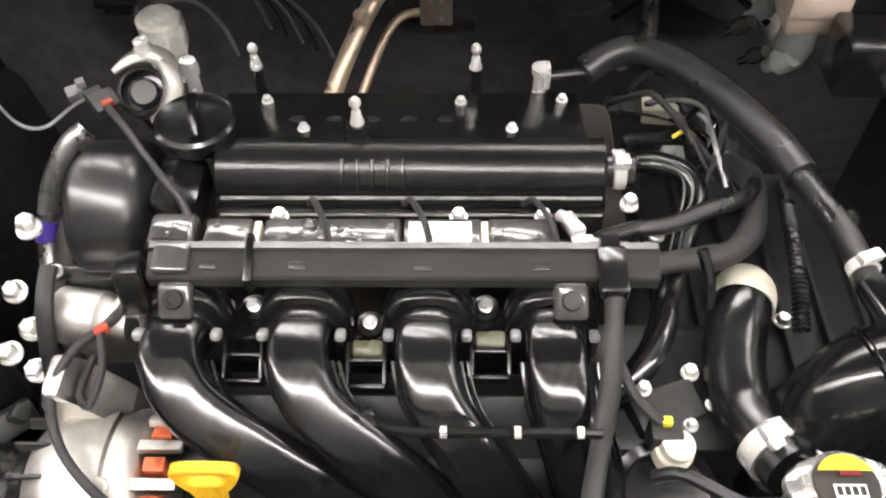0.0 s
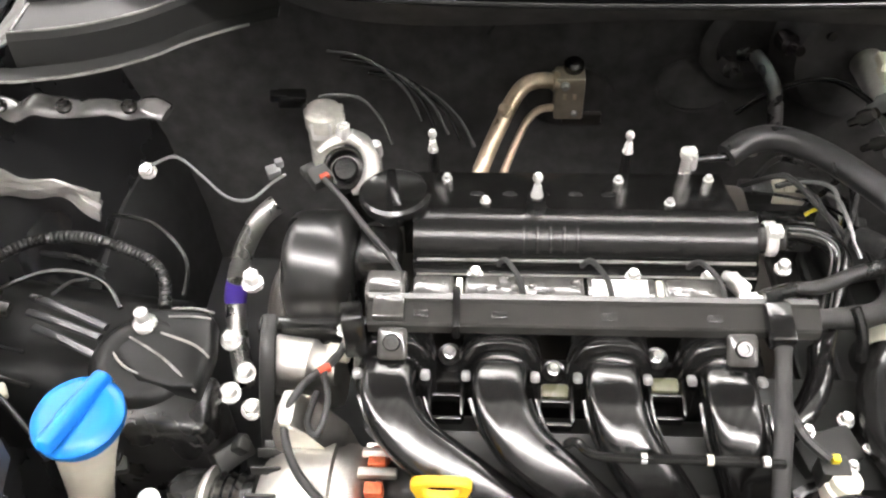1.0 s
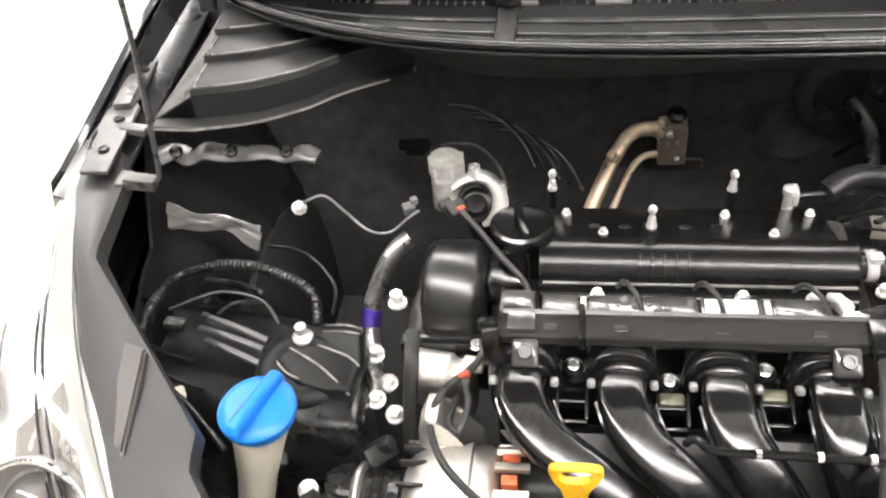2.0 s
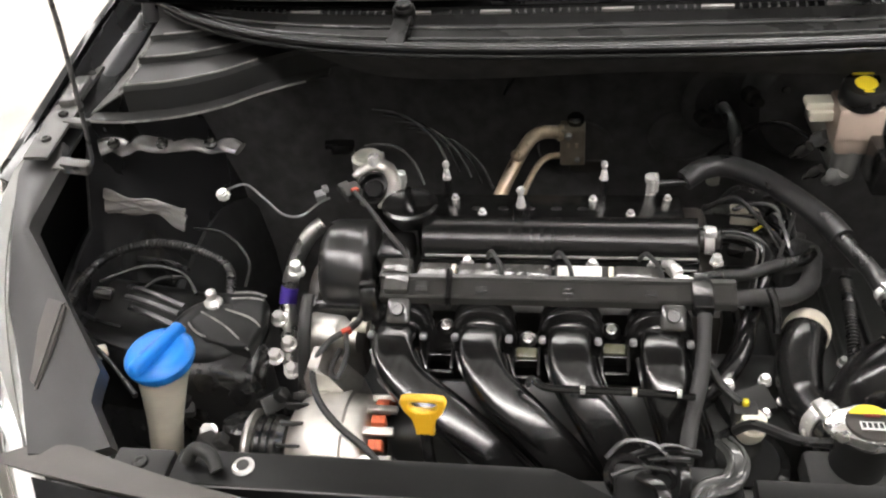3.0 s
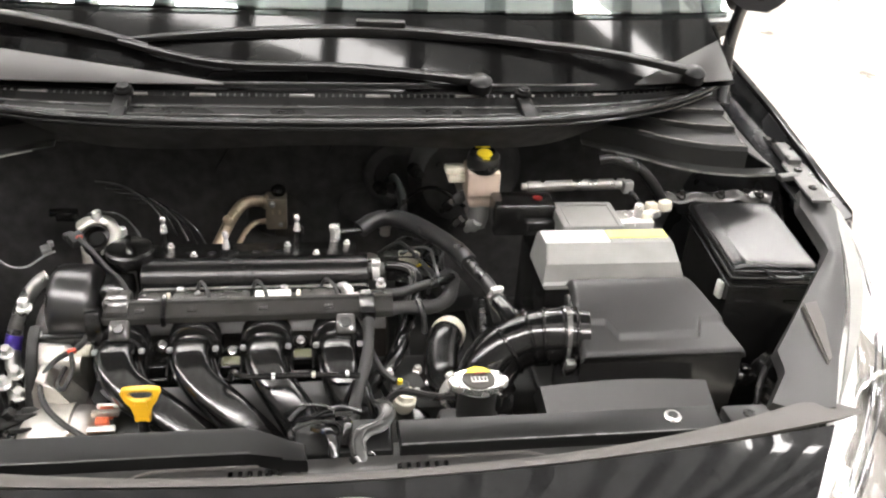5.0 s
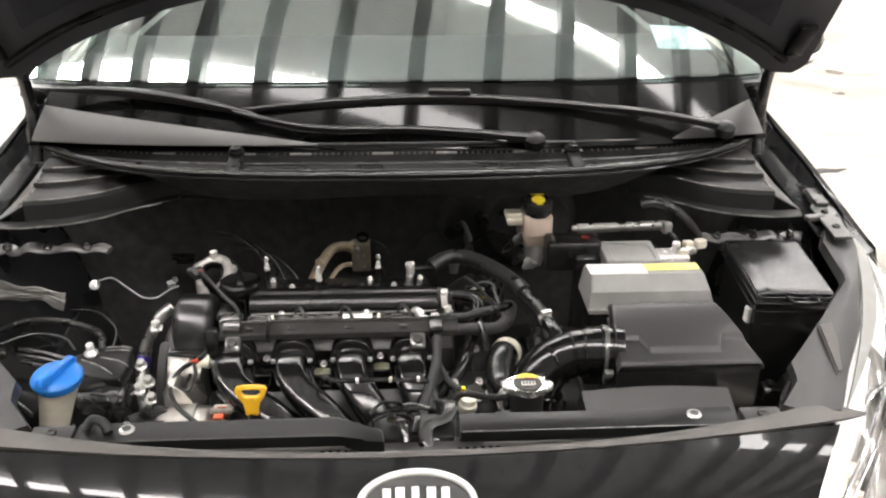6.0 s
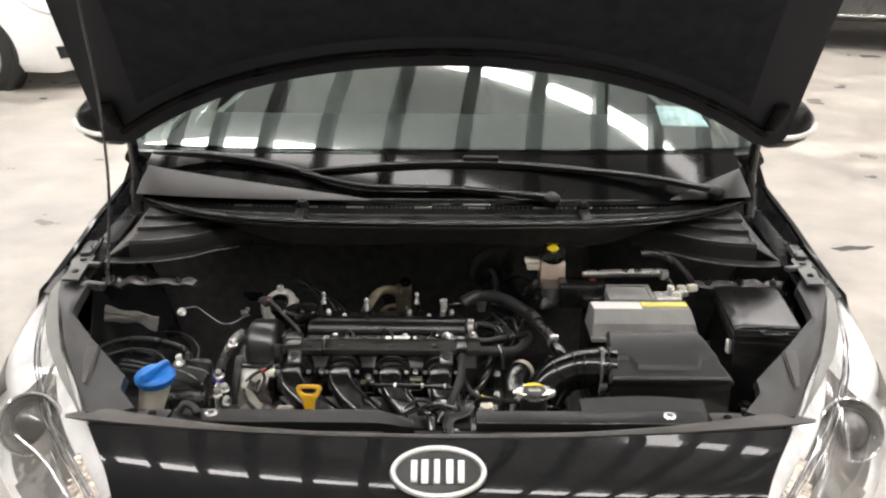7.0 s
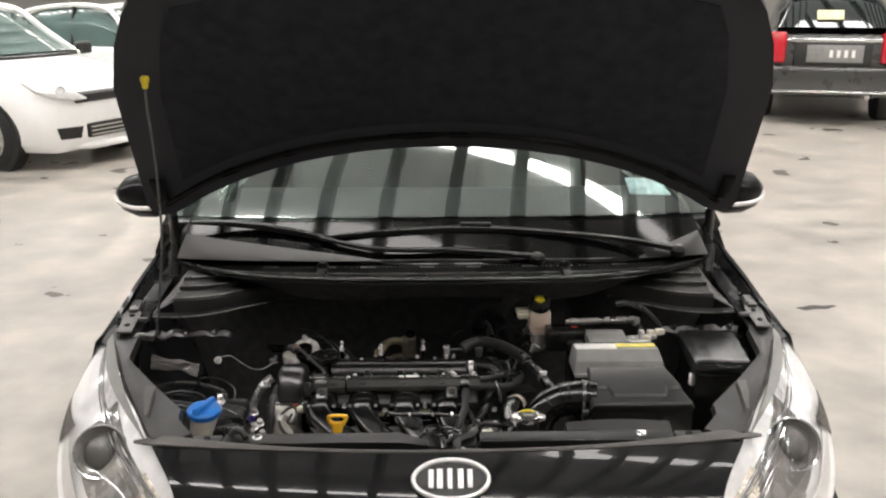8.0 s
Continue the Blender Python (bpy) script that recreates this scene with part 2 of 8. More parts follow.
def tube(bm, pts, r, seg=12, n=6, flat=1.0, ribs=None, up=None, square=2.0):
    """A hose along pts. r: one radius, or one for each point. flat squeezes it across up. ribs: (pitch, depth)."""
    line = smooth_line(pts, n)
    if ribs:
        fine = []
        for a, b in zip(line, line[1:]):
            k = max(1, int((b - a).length / (ribs[0] * 0.25)))
            fine += [a.lerp(b, i / k) for i in range(k)]
        line = fine + [line[-1]]
    N = len(line)
    rs = r if isinstance(r, (list, tuple)) else [r] * len(pts)
    loops, ref = [], None
    s = 0.0
    for i, p in enumerate(line):
        t = (line[min(i + 1, N - 1)] - line[max(i - 1, 0)]).normalized()
        if ref is None:
            ref = Vector(up) if up else (Vector((0, 0, 1)) if abs(t.z) < 0.9 else Vector((0, 1, 0)))
        v = (ref - t * ref.dot(t)).normalized()
        if not up:
            ref = v
        u = t.cross(v).normalized()
        f = i / (N - 1) * (len(rs) - 1)
        k = min(int(f), len(rs) - 2) if len(rs) > 1 else 0
        rad = rs[k] + (rs[min(k + 1, len(rs) - 1)] - rs[k]) * (f - k)
        if i:
            s += (p - line[i - 1]).length
        if ribs:
            rad += ribs[1] * math.cos(2 * math.pi * s / ribs[0])
        loops.append([p + (u * squared(math.cos(2 * math.pi * j / seg), square) + v * flat * squared(math.sin(2 * math.pi * j / seg), square)) * rad for j in range(seg)])
    return rings(bm, loops)


def prism(bm, outline, o, ux, uy, depth, bev=0.0, seg=2):
    """A plate: outline in the plane (ux, uy) at o, thickened along their normal by depth."""
    o, ux, uy = Vector(o), Vector(ux).normalized(), Vector(uy).normalized()
    w = ux.cross(uy).normalized() * depth
    lo = [bm.verts.new(o + ux * a + uy * b) for a, b in outline]
    hi = [bm.verts.new(v.co + w) for v in lo]
    k = len(lo)
    fs = [bm.faces.new(lo[::-1]), bm.faces.new(hi)]
    for i in range(k):
        fs.append(bm.faces.new((lo[i], lo[(i + 1) % k], hi[(i + 1) % k], hi[i])))
    if bev:
        es = list({e for f in fs[:2] for e in f.edges})
        bmesh.ops.bevel(bm, geom=es, offset=bev, segments=seg, affect="EDGES", profile=0.5)
    return bm


def sheet(bm, f, us, vs, thick=0.0, side=1):
    """A surface f(u, v) -> point over the given values; thick gives it depth against its normal."""
    P = [[Vector(f(u, v)) for v in vs] for u in us]
    nu, nv = len(us), len(vs)

    def nrm(i, j):
        a = P[min(i + 1, nu - 1)][j] - P[max(i - 1, 0)][j]
        b = P[i][min(j + 1, nv - 1)] - P[i][max(j - 1, 0)]
        c = a.cross(b)
        return c.normalized() if c.length > 1e-12 else Vector((0, 0, 1))
    top = [[bm.verts.new(P[i][j]) for j in range(nv)] for i in range(nu)]
    for i in range(nu - 1):
        for j in range(nv - 1):
            bm.faces.new((top[i][j], top[i + 1][j], top[i + 1][j + 1], top[i][j + 1]))
    if thick:
        low = [[bm.verts.new(P[i][j] - nrm(i, j) * thick * side) for j in range(nv)] for i in range(nu)]
        for i in range(nu - 1):
            for j in range(nv - 1):
                bm.faces.new((low[i][j + 1], low[i + 1][j + 1], low[i + 1][j], low[i][j]))
        rim = [(i, 0) for i in range(nu)] + [(nu - 1, j) for j in range(1, nv)] + [(i, nv - 1) for i in range(nu - 2, -1, -1)] + [(0, j) for j in range(nv - 2, 0, -1)]
        for (a, b), (c, d) in zip(rim, rim[1:] + rim[:1]):
            bm.faces.new((top[a][b], low[a][b], low[c][d], top[c][d]))
    return bm


def steps(a, b, n):
    return [a + (b - a) * i / n for i in range(n + 1)]


def interp(table, x):
    """Piecewise smooth value from a short table of (x, y)."""
    if x <= table[0][0]:
        return table[0][1]
    for (x0, y0), (x1, y1) in zip(table, table[1:]):
        if x <= x1:
            return y0 + (y1 - y0) * (x - x0) / (x1 - x0)
    return table[-1][1]


def smooth(table, x):
    """Value from a short table of (x, y), with a rounded course."""
    n = len(table)
    if x <= table[0][0]:
        return table[0][1]
    if x >= table[-1][0]:
        return table[-1][1]

    def slope(i):
        a, b = table[max(i - 1, 0)], table[min(i + 1, n - 1)]
        return (b[1] - a[1]) / (b[0] - a[0])
    for i in range(n - 1):
        (x0, y0), (x1, y1) = table[i], table[i + 1]
        if x <= x1:
            h = x1 - x0
            t = (x - x0) / h
            return ((2 * t ** 3 - 3 * t * t + 1) * y0 + (t ** 3 - 2 * t * t + t) * h * slope(i)
                    + (3 * t * t - 2 * t ** 3) * y1 + (t ** 3 - t * t) * h * slope(i + 1))


def bolt_mesh(name, r, h, flange=1.35, seg=6):
    bm = B()
    lathe(bm, (0, 0, 0), (0, 0, 1), [(0, r * flange), (h * 0.22, r * flange), (h * 0.3, r * 1.05)], 16)
    lathe(bm, (0, 0, h * 0.25), (0, 0, 1), [(0, r), (h * 0.62, r), (h * 0.75, r * 0.8)], seg)
    return finish(bm, name, M_STEEL, 25)


BOLT = bolt_mesh("bolt", 0.0055, 0.009)
BIGBOLT = bolt_mesh("bolt", 0.009, 0.018)


def bolt(parent, p, size=1.0, axis=(0, 0, 1), big=False, label=""):
    m = Matrix.Translation(p) @ Vector(axis).to_track_quat("Z", "Y").to_matrix().to_4x4() @ Matrix.Scale(size, 4)
    return put("bolt", BIGBOLT if big else BOLT, parent, m, label)


def clip(parent, p, r=0.009, axis=(0, 0, 1), material=None, name="push_clip", label=""):
    bm = B()
    lathe(bm, p, axis, [(-0.002, r), (0.001, r), (0.0025, r * 0.85), (0.0025, r * 0.5), (0.0015, r * 0.45), (0.0015, 0)], 20)
    return part(name, bm, material or M_STEEL, parent, label)


M_COWL = mat("weathered_black_cowl_plastic", (0.011, 0.0108, 0.0105), 0.30, var=0.25, grain=12, bump=0.01, dirt=0.0, dirt_color=(0.012, 0.011, 0.010), spec=0.06)
M_BORDER = mat("black_screen_border_glass", (0.005, 0.005, 0.005), 0.05, var=0.3, grain=5, bump=0.0, spec=0.13, rough_var=0.02)
M_WIPER = mat("black_wiper_paint", (0.006, 0.006, 0.006), 0.40, var=0.2, grain=30, bump=0.01, spec=0.3, rough_var=0.05)
M_SEAL = mat("smooth_seal_rubber", (0.008, 0.008, 0.008), 0.2, var=0.2, grain=20, bump=0.0, spec=0.45, rough_var=0.04)
M_HOUSE = mat("bright_lamp_housing", (0.97, 0.97, 0.96), 0.3, 0.0, var=0.02, grain=10, bump=0.0)
M_FLANGE = mat("frosted_lamp_flange", (0.24, 0.24, 0.228), 0.5, var=0.12, grain=25, bump=0.02)
M_PROJ = mat("dark_projector_glass", (0.12, 0.115, 0.105), 0.06, var=0.1, bump=0.0, spec=0.8, rough_var=0.02)
M_BOWL = mat("grey_projector_bowl", (0.24, 0.23, 0.215), 0.25, var=0.1, grain=30, bump=0.0)
M_ROD = mat("grey_painted_rod", (0.09, 0.09, 0.09), 0.35, 0.3, var=0.2, grain=50, bump=0.02)
M_COVER = mat("smooth_black_cover_plastic", (0.018, 0.018, 0.0175), 0.42, var=0.1, grain=16, bump=0.0, spec=0.42, rough_var=0.03)
M_RIBBED = mat("warm_grey_ribbed_reflector", (0.58, 0.52, 0.44), 0.28, 0.5, var=0.15, grain=60, bump=0.05)
M_FUSELID = mat("smooth_black_lid_plastic", (0.014, 0.014, 0.014), 0.22, var=0.1, grain=12, bump=0.02, rough_var=0.02, spec=0.5)
M_LIP = mat("grey_rubber_lip", (0.075, 0.069, 0.064), 0.5, var=0.15, grain=12, bump=0.03, dirt=0.0)
M_STICKER = mat("pale_blue_sticker", (0.55, 0.68, 0.72), 0.4, var=0.5, grain=45, bump=0.0)
M_SILVER = mat("satin_silver_reflector", (0.88, 0.88, 0.87), 0.42, 0.7, var=0.05, grain=20, bump=0.0)
M_WET = mat("glossy_smoke_plastic", (0.055, 0.053, 0.050), 0.13, var=0.35, grain=60, bump=0.12, fine=90, rough_var=0.04, spec=0.7)
M_DOME = mat("satin_moulded_dome", (0.012, 0.0117, 0.0113), 0.28, var=0.1, grain=14, bump=0.0, rough_var=0.02, spec=1.0)
M_SHOULDER = mat("lit_grey_cover_plastic", (0.12, 0.117, 0.112), 0.35, var=0.12, grain=20, bump=0.01)
M_CAP = mat("pressed_cap_metal", (0.80, 0.78, 0.75), 0.24, 0.85, var=0.06, grain=50, bump=0.0)
M_CRUMPLE = mat("crumpled_black_wrap", (0.09, 0.087, 0.085), 0.18, var=0.4, grain=40, bump=0.9, fine=55, rough_var=0.08, spec=0.8)
M_CAST = mat("dull_cast_metal", (0.32, 0.31, 0.285), 0.45, 0.6, var=0.2, grain=50, bump=0.2)
M_TANK = mat("pinkish_translucent_tank", (0.56, 0.45, 0.37), 0.4, var=0.12, grain=25, bump=0.02)
M_BATLABEL = mat("sun_bleached_yellow_label", (0.86, 0.76, 0.20), 0.4, var=0.15, grain=30, bump=0.0)
M_CONDUIT = mat("worn_charcoal_duct", (0.030, 0.029, 0.027), 0.22, var=0.08, grain=16, bump=0.006, rough_var=0.03)
M_APRON = mat("satin_cowl_apron", (0.035, 0.034, 0.032), 0.34, var=0.08, grain=5, bump=0.01, spec=0.6, rough_var=0.02)
# pale grey standing for the highlights along moulded edges
M_EDGE = mat("pale_edge_highlight", (0.20, 0.195, 0.185), 0.3, var=0.3, grain=40, bump=0.02)
M_POCKET = mat("smoky_reflector_grey", (0.30, 0.285, 0.265), 0.22, 0.3, var=0.2, grain=12, bump=0.0)
M_BARREL = mat("deep_black_cover_plastic", (0.008, 0.0078, 0.0075), 0.22, var=0.15, grain=14, bump=0.004, rough_var=0.02, spec=0.4)
M_FRAME = mat("black_inner_frame_paint", (0.041, 0.042, 0.049), 0.65, var=0.12, grain=10, bump=0.02, spec=0.25)
M_PAD = mat("olive_translucent_pad", (0.13, 0.13, 0.08), 0.3, var=0.2, grain=40, bump=0.02)
M_PALE = mat("pale_glossy_valve_plastic", (0.66, 0.64, 0.58), 0.22, var=0.15, grain=60, bump=0.02)
M_FLATPIPE = mat("dull_grey_pipe_metal", (0.30, 0.295, 0.28), 0.3, 0.75, var=0.25, grain=40, bump=0.05)
M_PLATE = mat("scuffed_grey_steel", (0.095, 0.093, 0.089), 0.35, 0.3, var=0.35, grain=30, bump=0.08, dirt=0.35, dirt_color=(0.05, 0.048, 0.045))
M_UNDER = mat("dark_underbody", (0.05, 0.05, 0.05), 0.8, var=0.2, grain=8, bump=0.1)
M_TINT = glass("green_tinted_glass", (0.55, 0.66, 0.60))
M_HOODPAD = mat("black_bonnet_felt", (0.036, 0.037, 0.045), 0.95, var=0.25, grain=30, bump=0.25, spec=0.1)
# ---------------------------------------------------------------- the hall
HALL_TURN = -20.0
PURLIN_TURN = -6.0


def hall_at(a, b, z):
    """A place of the hall from its own axes: a along the lamp rows, b across them."""
    c, s = math.cos(radians(HALL_TURN)), math.sin(radians(HALL_TURN))
    return (a * c - b * s, a * s + b * c, z)


def hall():
    bm = B()
    box(bm, (0, 4, -0.1), (60, 60, 0.2))
    solo("floor", bm, M_FLOOR, "worn polished grey concrete floor with stains", "floor", kind="structure")
    h = HALL_H
    for name, a, b, sx, sy in (("wall_north", 0, 24.1, 44, 0.2), ("wall_south", 0, -18.1, 44, 0.2), ("wall_east", 22.1, 3, 0.2, 42.4), ("wall_west", -22.1, 3, 0.2, 42.4)):
        bm = B()
        box(bm, hall_at(a, b, h / 2), (sx, sy, h), (0, 0, HALL_TURN))
        solo(name, bm, M_WALL, "pale painted hall wall", "wall", kind="structure")
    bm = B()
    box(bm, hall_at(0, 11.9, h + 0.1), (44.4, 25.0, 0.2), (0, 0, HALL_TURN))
    solo("ceiling", bm, M_CEIL, "pale translucent sheet roof of the hall, given its own glow for daylight", "ceiling", kind="structure")
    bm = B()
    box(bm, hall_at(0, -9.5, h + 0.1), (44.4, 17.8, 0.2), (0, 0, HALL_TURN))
    solo("ceiling_south", bm, M_ROOF, "duller sheet roof of the hall with a faint added glow", "ceiling", kind="structure")
    # dark steel purlins under the roof
    bm = B()
    c, d = math.cos(radians(PURLIN_TURN)), math.sin(radians(PURLIN_TURN))
    for i in range(-32, 33):
        a = i * PURLIN - 0.02
        box(bm, (a * c - 3 * d, a * d + 3 * c, h - 0.17), (0.115, 36.0, 0.20), (0, 0, PURLIN_TURN))
    solo("roof_beams", bm, M_BEAM, "dark steel purlins under the roof sheets", "beams", kind="structure")
    # long strip lamps above the purlins
    for b, width, turn in LAMP_ROWS:
        for i in range(-5, 5):
            bm = B()
            box(bm, hall_at(3.2 * (i + 0.5), b + 3.2 * (i + 0.5) * math.tan(radians(turn)), h - (0.025 if b > 0 else 0.20)), (3.18, width, 0.04), (0, 0, HALL_TURN + turn), 0.008, 1)
            solo("ceiling_lamp", bm, M_LIGHT if b > 0 else M_LIGHT_FRONT, "bright white strip lamp above the roof purlins", "ceiling lamp", group="strip lamps")


hall()
# ---------------------------------------------------------------- the black car
CAR = thing("car", (0, 1.6, 0), "glossy black hatchback with its bonnet propped open", "car")


def seal_y(x):
    return 0.437 + 0.15 * x * x + 0.8 * x ** 4


def lip_y(x):
    return -0.073 + 0.20 * x * x


def screen_y(x):
    return 0.562 + 0.06 * x * x + 0.16 * x ** 4


def mirrored(fn):
    for s in (-1, 1):
        fn(s)


# front fascia under the bonnet edge: lip, glossy nose, grille bar
def nose(u, v):
    """u from -1 to 1 across to the lamps, v from the lip down over the crest."""
    prof = [(0, 0.0, 0.805), (0.12, -0.022, 0.794), (0.25, -0.046, 0.780), (0.38, -0.069, 0.763), (0.5, -0.088, 0.743),
            (0.62, -0.102, 0.716), (0.74, -0.112, 0.684), (0.86, -0.117, 0.645), (1.0, -0.119, 0.59)]
    t = max(0.0, min(1.0, v))
    dy = smooth([(p[0], p[1]) for p in prof], t)
    z = smooth([(p[0], p[2]) for p in prof], t)
    x = u * 0.5
    for _ in range(4):
        x = u * smooth([(-0.20, 0.435), (-0.105, 0.478), (-0.03, 0.528), (0.03, 0.568)], lip_y(x) + dy)
    return (x, lip_y(x) + dy, z - 0.03 * x * x - 0.006 * abs(u) ** 3)


bm = B()
sheet(bm, nose, steps(-1, 1, 64), steps(0, 1, 48), 0.006, -1)
part("front_fascia", bm, M_PAINT, CAR, "gloss black front fascia")
bm = B()
tube(bm, [(x, lip_y(x) - 0.124, 0.640 - 0.03 * x * x) for x in steps(-0.42, 0.42, 14)], 0.006, 8, 3)
part("grille_trim", bm, M_CHROME, CAR, "bright chrome grille strip")
bm = B()
sheet(bm, lambda u, v: (u, lip_y(u) - 0.112 + 0.02 * v, 0.60 - 0.34 * v), steps(-0.66, 0.66, 24), steps(0, 1, 4), 0.02, -1)
part("bumper", bm, M_PAINT, CAR)
bm = B()
for i in range(9):
    z = 0.62 - i * 0.011
    tube(bm, [(x, lip_y(x) - 0.124, z) for x in steps(-0.40, 0.40, 8)], 0.003, 6, 2)
part("grille_mesh", bm, M_SATIN, CAR)

# oval badge: chrome rim, black field, plain chrome bars
BN = Vector((0, -0.64, 0.77)).normalized()
BU = Vector((1, 0, 0))
BV = BN.cross(BU).normalized() * -1
if BV.z < 0:
    BV = -BV
BC = Vector((0.0, -0.127, 0.786))
bm = B()
tube(bm, [BC + BU * 0.064 * math.cos(a) + BV * 0.034 * math.sin(a) for a in steps(0, 2 * math.pi, 48)], 0.0044, 10, 1)
BADGE = part("badge", bm, M_SILVER, CAR, "oval chrome badge with plain bars")
bm = B()
rim = [BC - BN * 0.006 + BU * 0.063 * math.cos(a) + BV * 0.033 * math.sin(a) for a in steps(0, 2 * math.pi, 36)[:-1]]
rings(bm, [rim, [p + BN * 0.007 for p in rim]])
part("badge_field", bm, M_MATTE, BADGE)
for cx, w, h in ((-0.034, 0.009, 0.032), (-0.019, 0.010, 0.034), (-0.002, 0.008, 0.035), (0.016, 0.010, 0.034), (0.032, 0.009, 0.032)):
    bm = B()
    q = BC + BU * cx + BN * 0.002
    prism(bm, [(-w / 2, -h / 2), (w / 2, -h / 2), (w / 2, h / 2), (-w / 2, h / 2)], q, BU, BV, 0.003 * (1 if BU.cross(BV).dot(BN) > 0 else -1), 0.0008)
    part("badge_bar", bm, M_SILVER, BADGE)

# lip seal: matte band along the nose under the bonnet edge
bm = B()
sheet(bm, lambda u, v: (u, lip_y(u) + 0.001 + (0.010 + 0.024 * min(1, abs(u) / 0.5) ** 3) * v * min(1, (0.585 - abs(u)) / 0.05), 0.806 + 0.002 * math.sin(v * 3.1) - 0.03 * u * u), steps(-0.575, 0.575, 46), steps(0, 1, 5), 0.005, 1)
part("lip_seal", bm, M_LIP, CAR, "matte grey-black rubber lip seal")


# fenders: from the bonnet gap over the shoulder down to the sill
def fender(s):
    inner = [(0.40, 0.762, 0.838), (0.50, 0.752, 0.868), (0.62, 0.752, 0.892), (0.75, 0.750, 0.912), (0.90, 0.750, 0.932), (1.05, 0.752, 0.952)]

    def f(u, v):
        x = interp([(p[0], p[1]) for p in inner], u)
        z = interp([(p[0], p[2]) for p in inner], u)
        k = interp([(0.40, 1.0), (0.60, 0.6), (0.80, 0.35), (1.05, 0.35)], u)
        tab = [(0, 0, 0), (0.12, 0.008 * k, 0.002), (0.3, 0.022 * k, -0.012), (0.5, 0.034 * k, -0.05), (0.7, 0.042 * k, -0.12), (1.0, 0.046 * k, -0.40)]
        return (s * (x + interp([(t[0], t[1]) for t in tab], v)), u - 0.05 * (v > 0.8), z + interp([(t[0], t[2]) for t in tab], v))
    bm = B()
    sheet(bm, f, steps(0.40, 1.05, 16), [0, 0.05, 0.12, 0.2, 0.3, 0.4, 0.5, 0.6, 0.7, 0.85, 1.0], 0.004, s)
    part("fender", bm, M_PAINT, CAR)
    # inner edge flange that runs down into the bay
    bm = B()

    def g(u, v):
        x = interp([(p[0], p[1]) for p in inner], u)
        z = interp([(p[0], p[2]) for p in inner], u)
        return (s * (x - 0.004 - 0.03 * v), u, z - 0.002 - 0.05 * min(1, v * 2) + 0.0 * v)
    sheet(bm, g, steps(0.40, 1.0, 10), steps(0, 1, 4), 0.003, -s)
    part("fender_flange", bm, M_PAINT_IN, CAR)
    # lower front wing around the wheel
    bm = B()
    arc = [(0.55 + 0.36 * math.cos(a), 0.30 + 0.36 * math.sin(a)) for a in steps(0, math.pi, 18)]
    prism(bm, arc + [(0.19, 0.25), (0.02, 0.25), (-0.02, 0.50), (0.15, 0.60), (0.55, 0.64), (1.06, 0.62), (1.06, 0.25), (0.91, 0.25)],
          (s * 0.785, 0, 0), (0, 1, 0), (0, 0, 1), 0.014)
    part("wing_panel", bm, M_PAINT, CAR)


mirrored(fender)


# headlamps swept back along the wings
def lamp_pt(s, u, v, lift=0.0):
    inn = [(0, 0.768, 0.470, 0.838), (0.25, 0.715, 0.330, 0.842), (0.5, 0.648, 0.175, 0.828), (0.75, 0.565, 0.030, 0.790), (1.0, 0.470, -0.105, 0.735)]
    outr = [(0, 0.775, 0.465, 0.835), (0.25, 0.795, 0.300, 0.775), (0.5, 0.780, 0.140, 0.715), (0.75, 0.720, -0.010, 0.655), (1.0, 0.600, -0.115, 0.620)]
    a = Vector([smooth([(p[0], p[k]) for p in inn], u) for k in (1, 2, 3)])
    b = Vector([smooth([(p[0], p[k]) for p in outr], u) for k in (1, 2, 3)])
    p = a.lerp(b, v)
    bulge = math.sin(math.pi * v) * (0.006 + 0.032 * u ** 0.8) + lift
    p += Vector((0.45, -0.55, 0.70)).normalized() * bulge
    return (s * p.x, p.y, p.z)


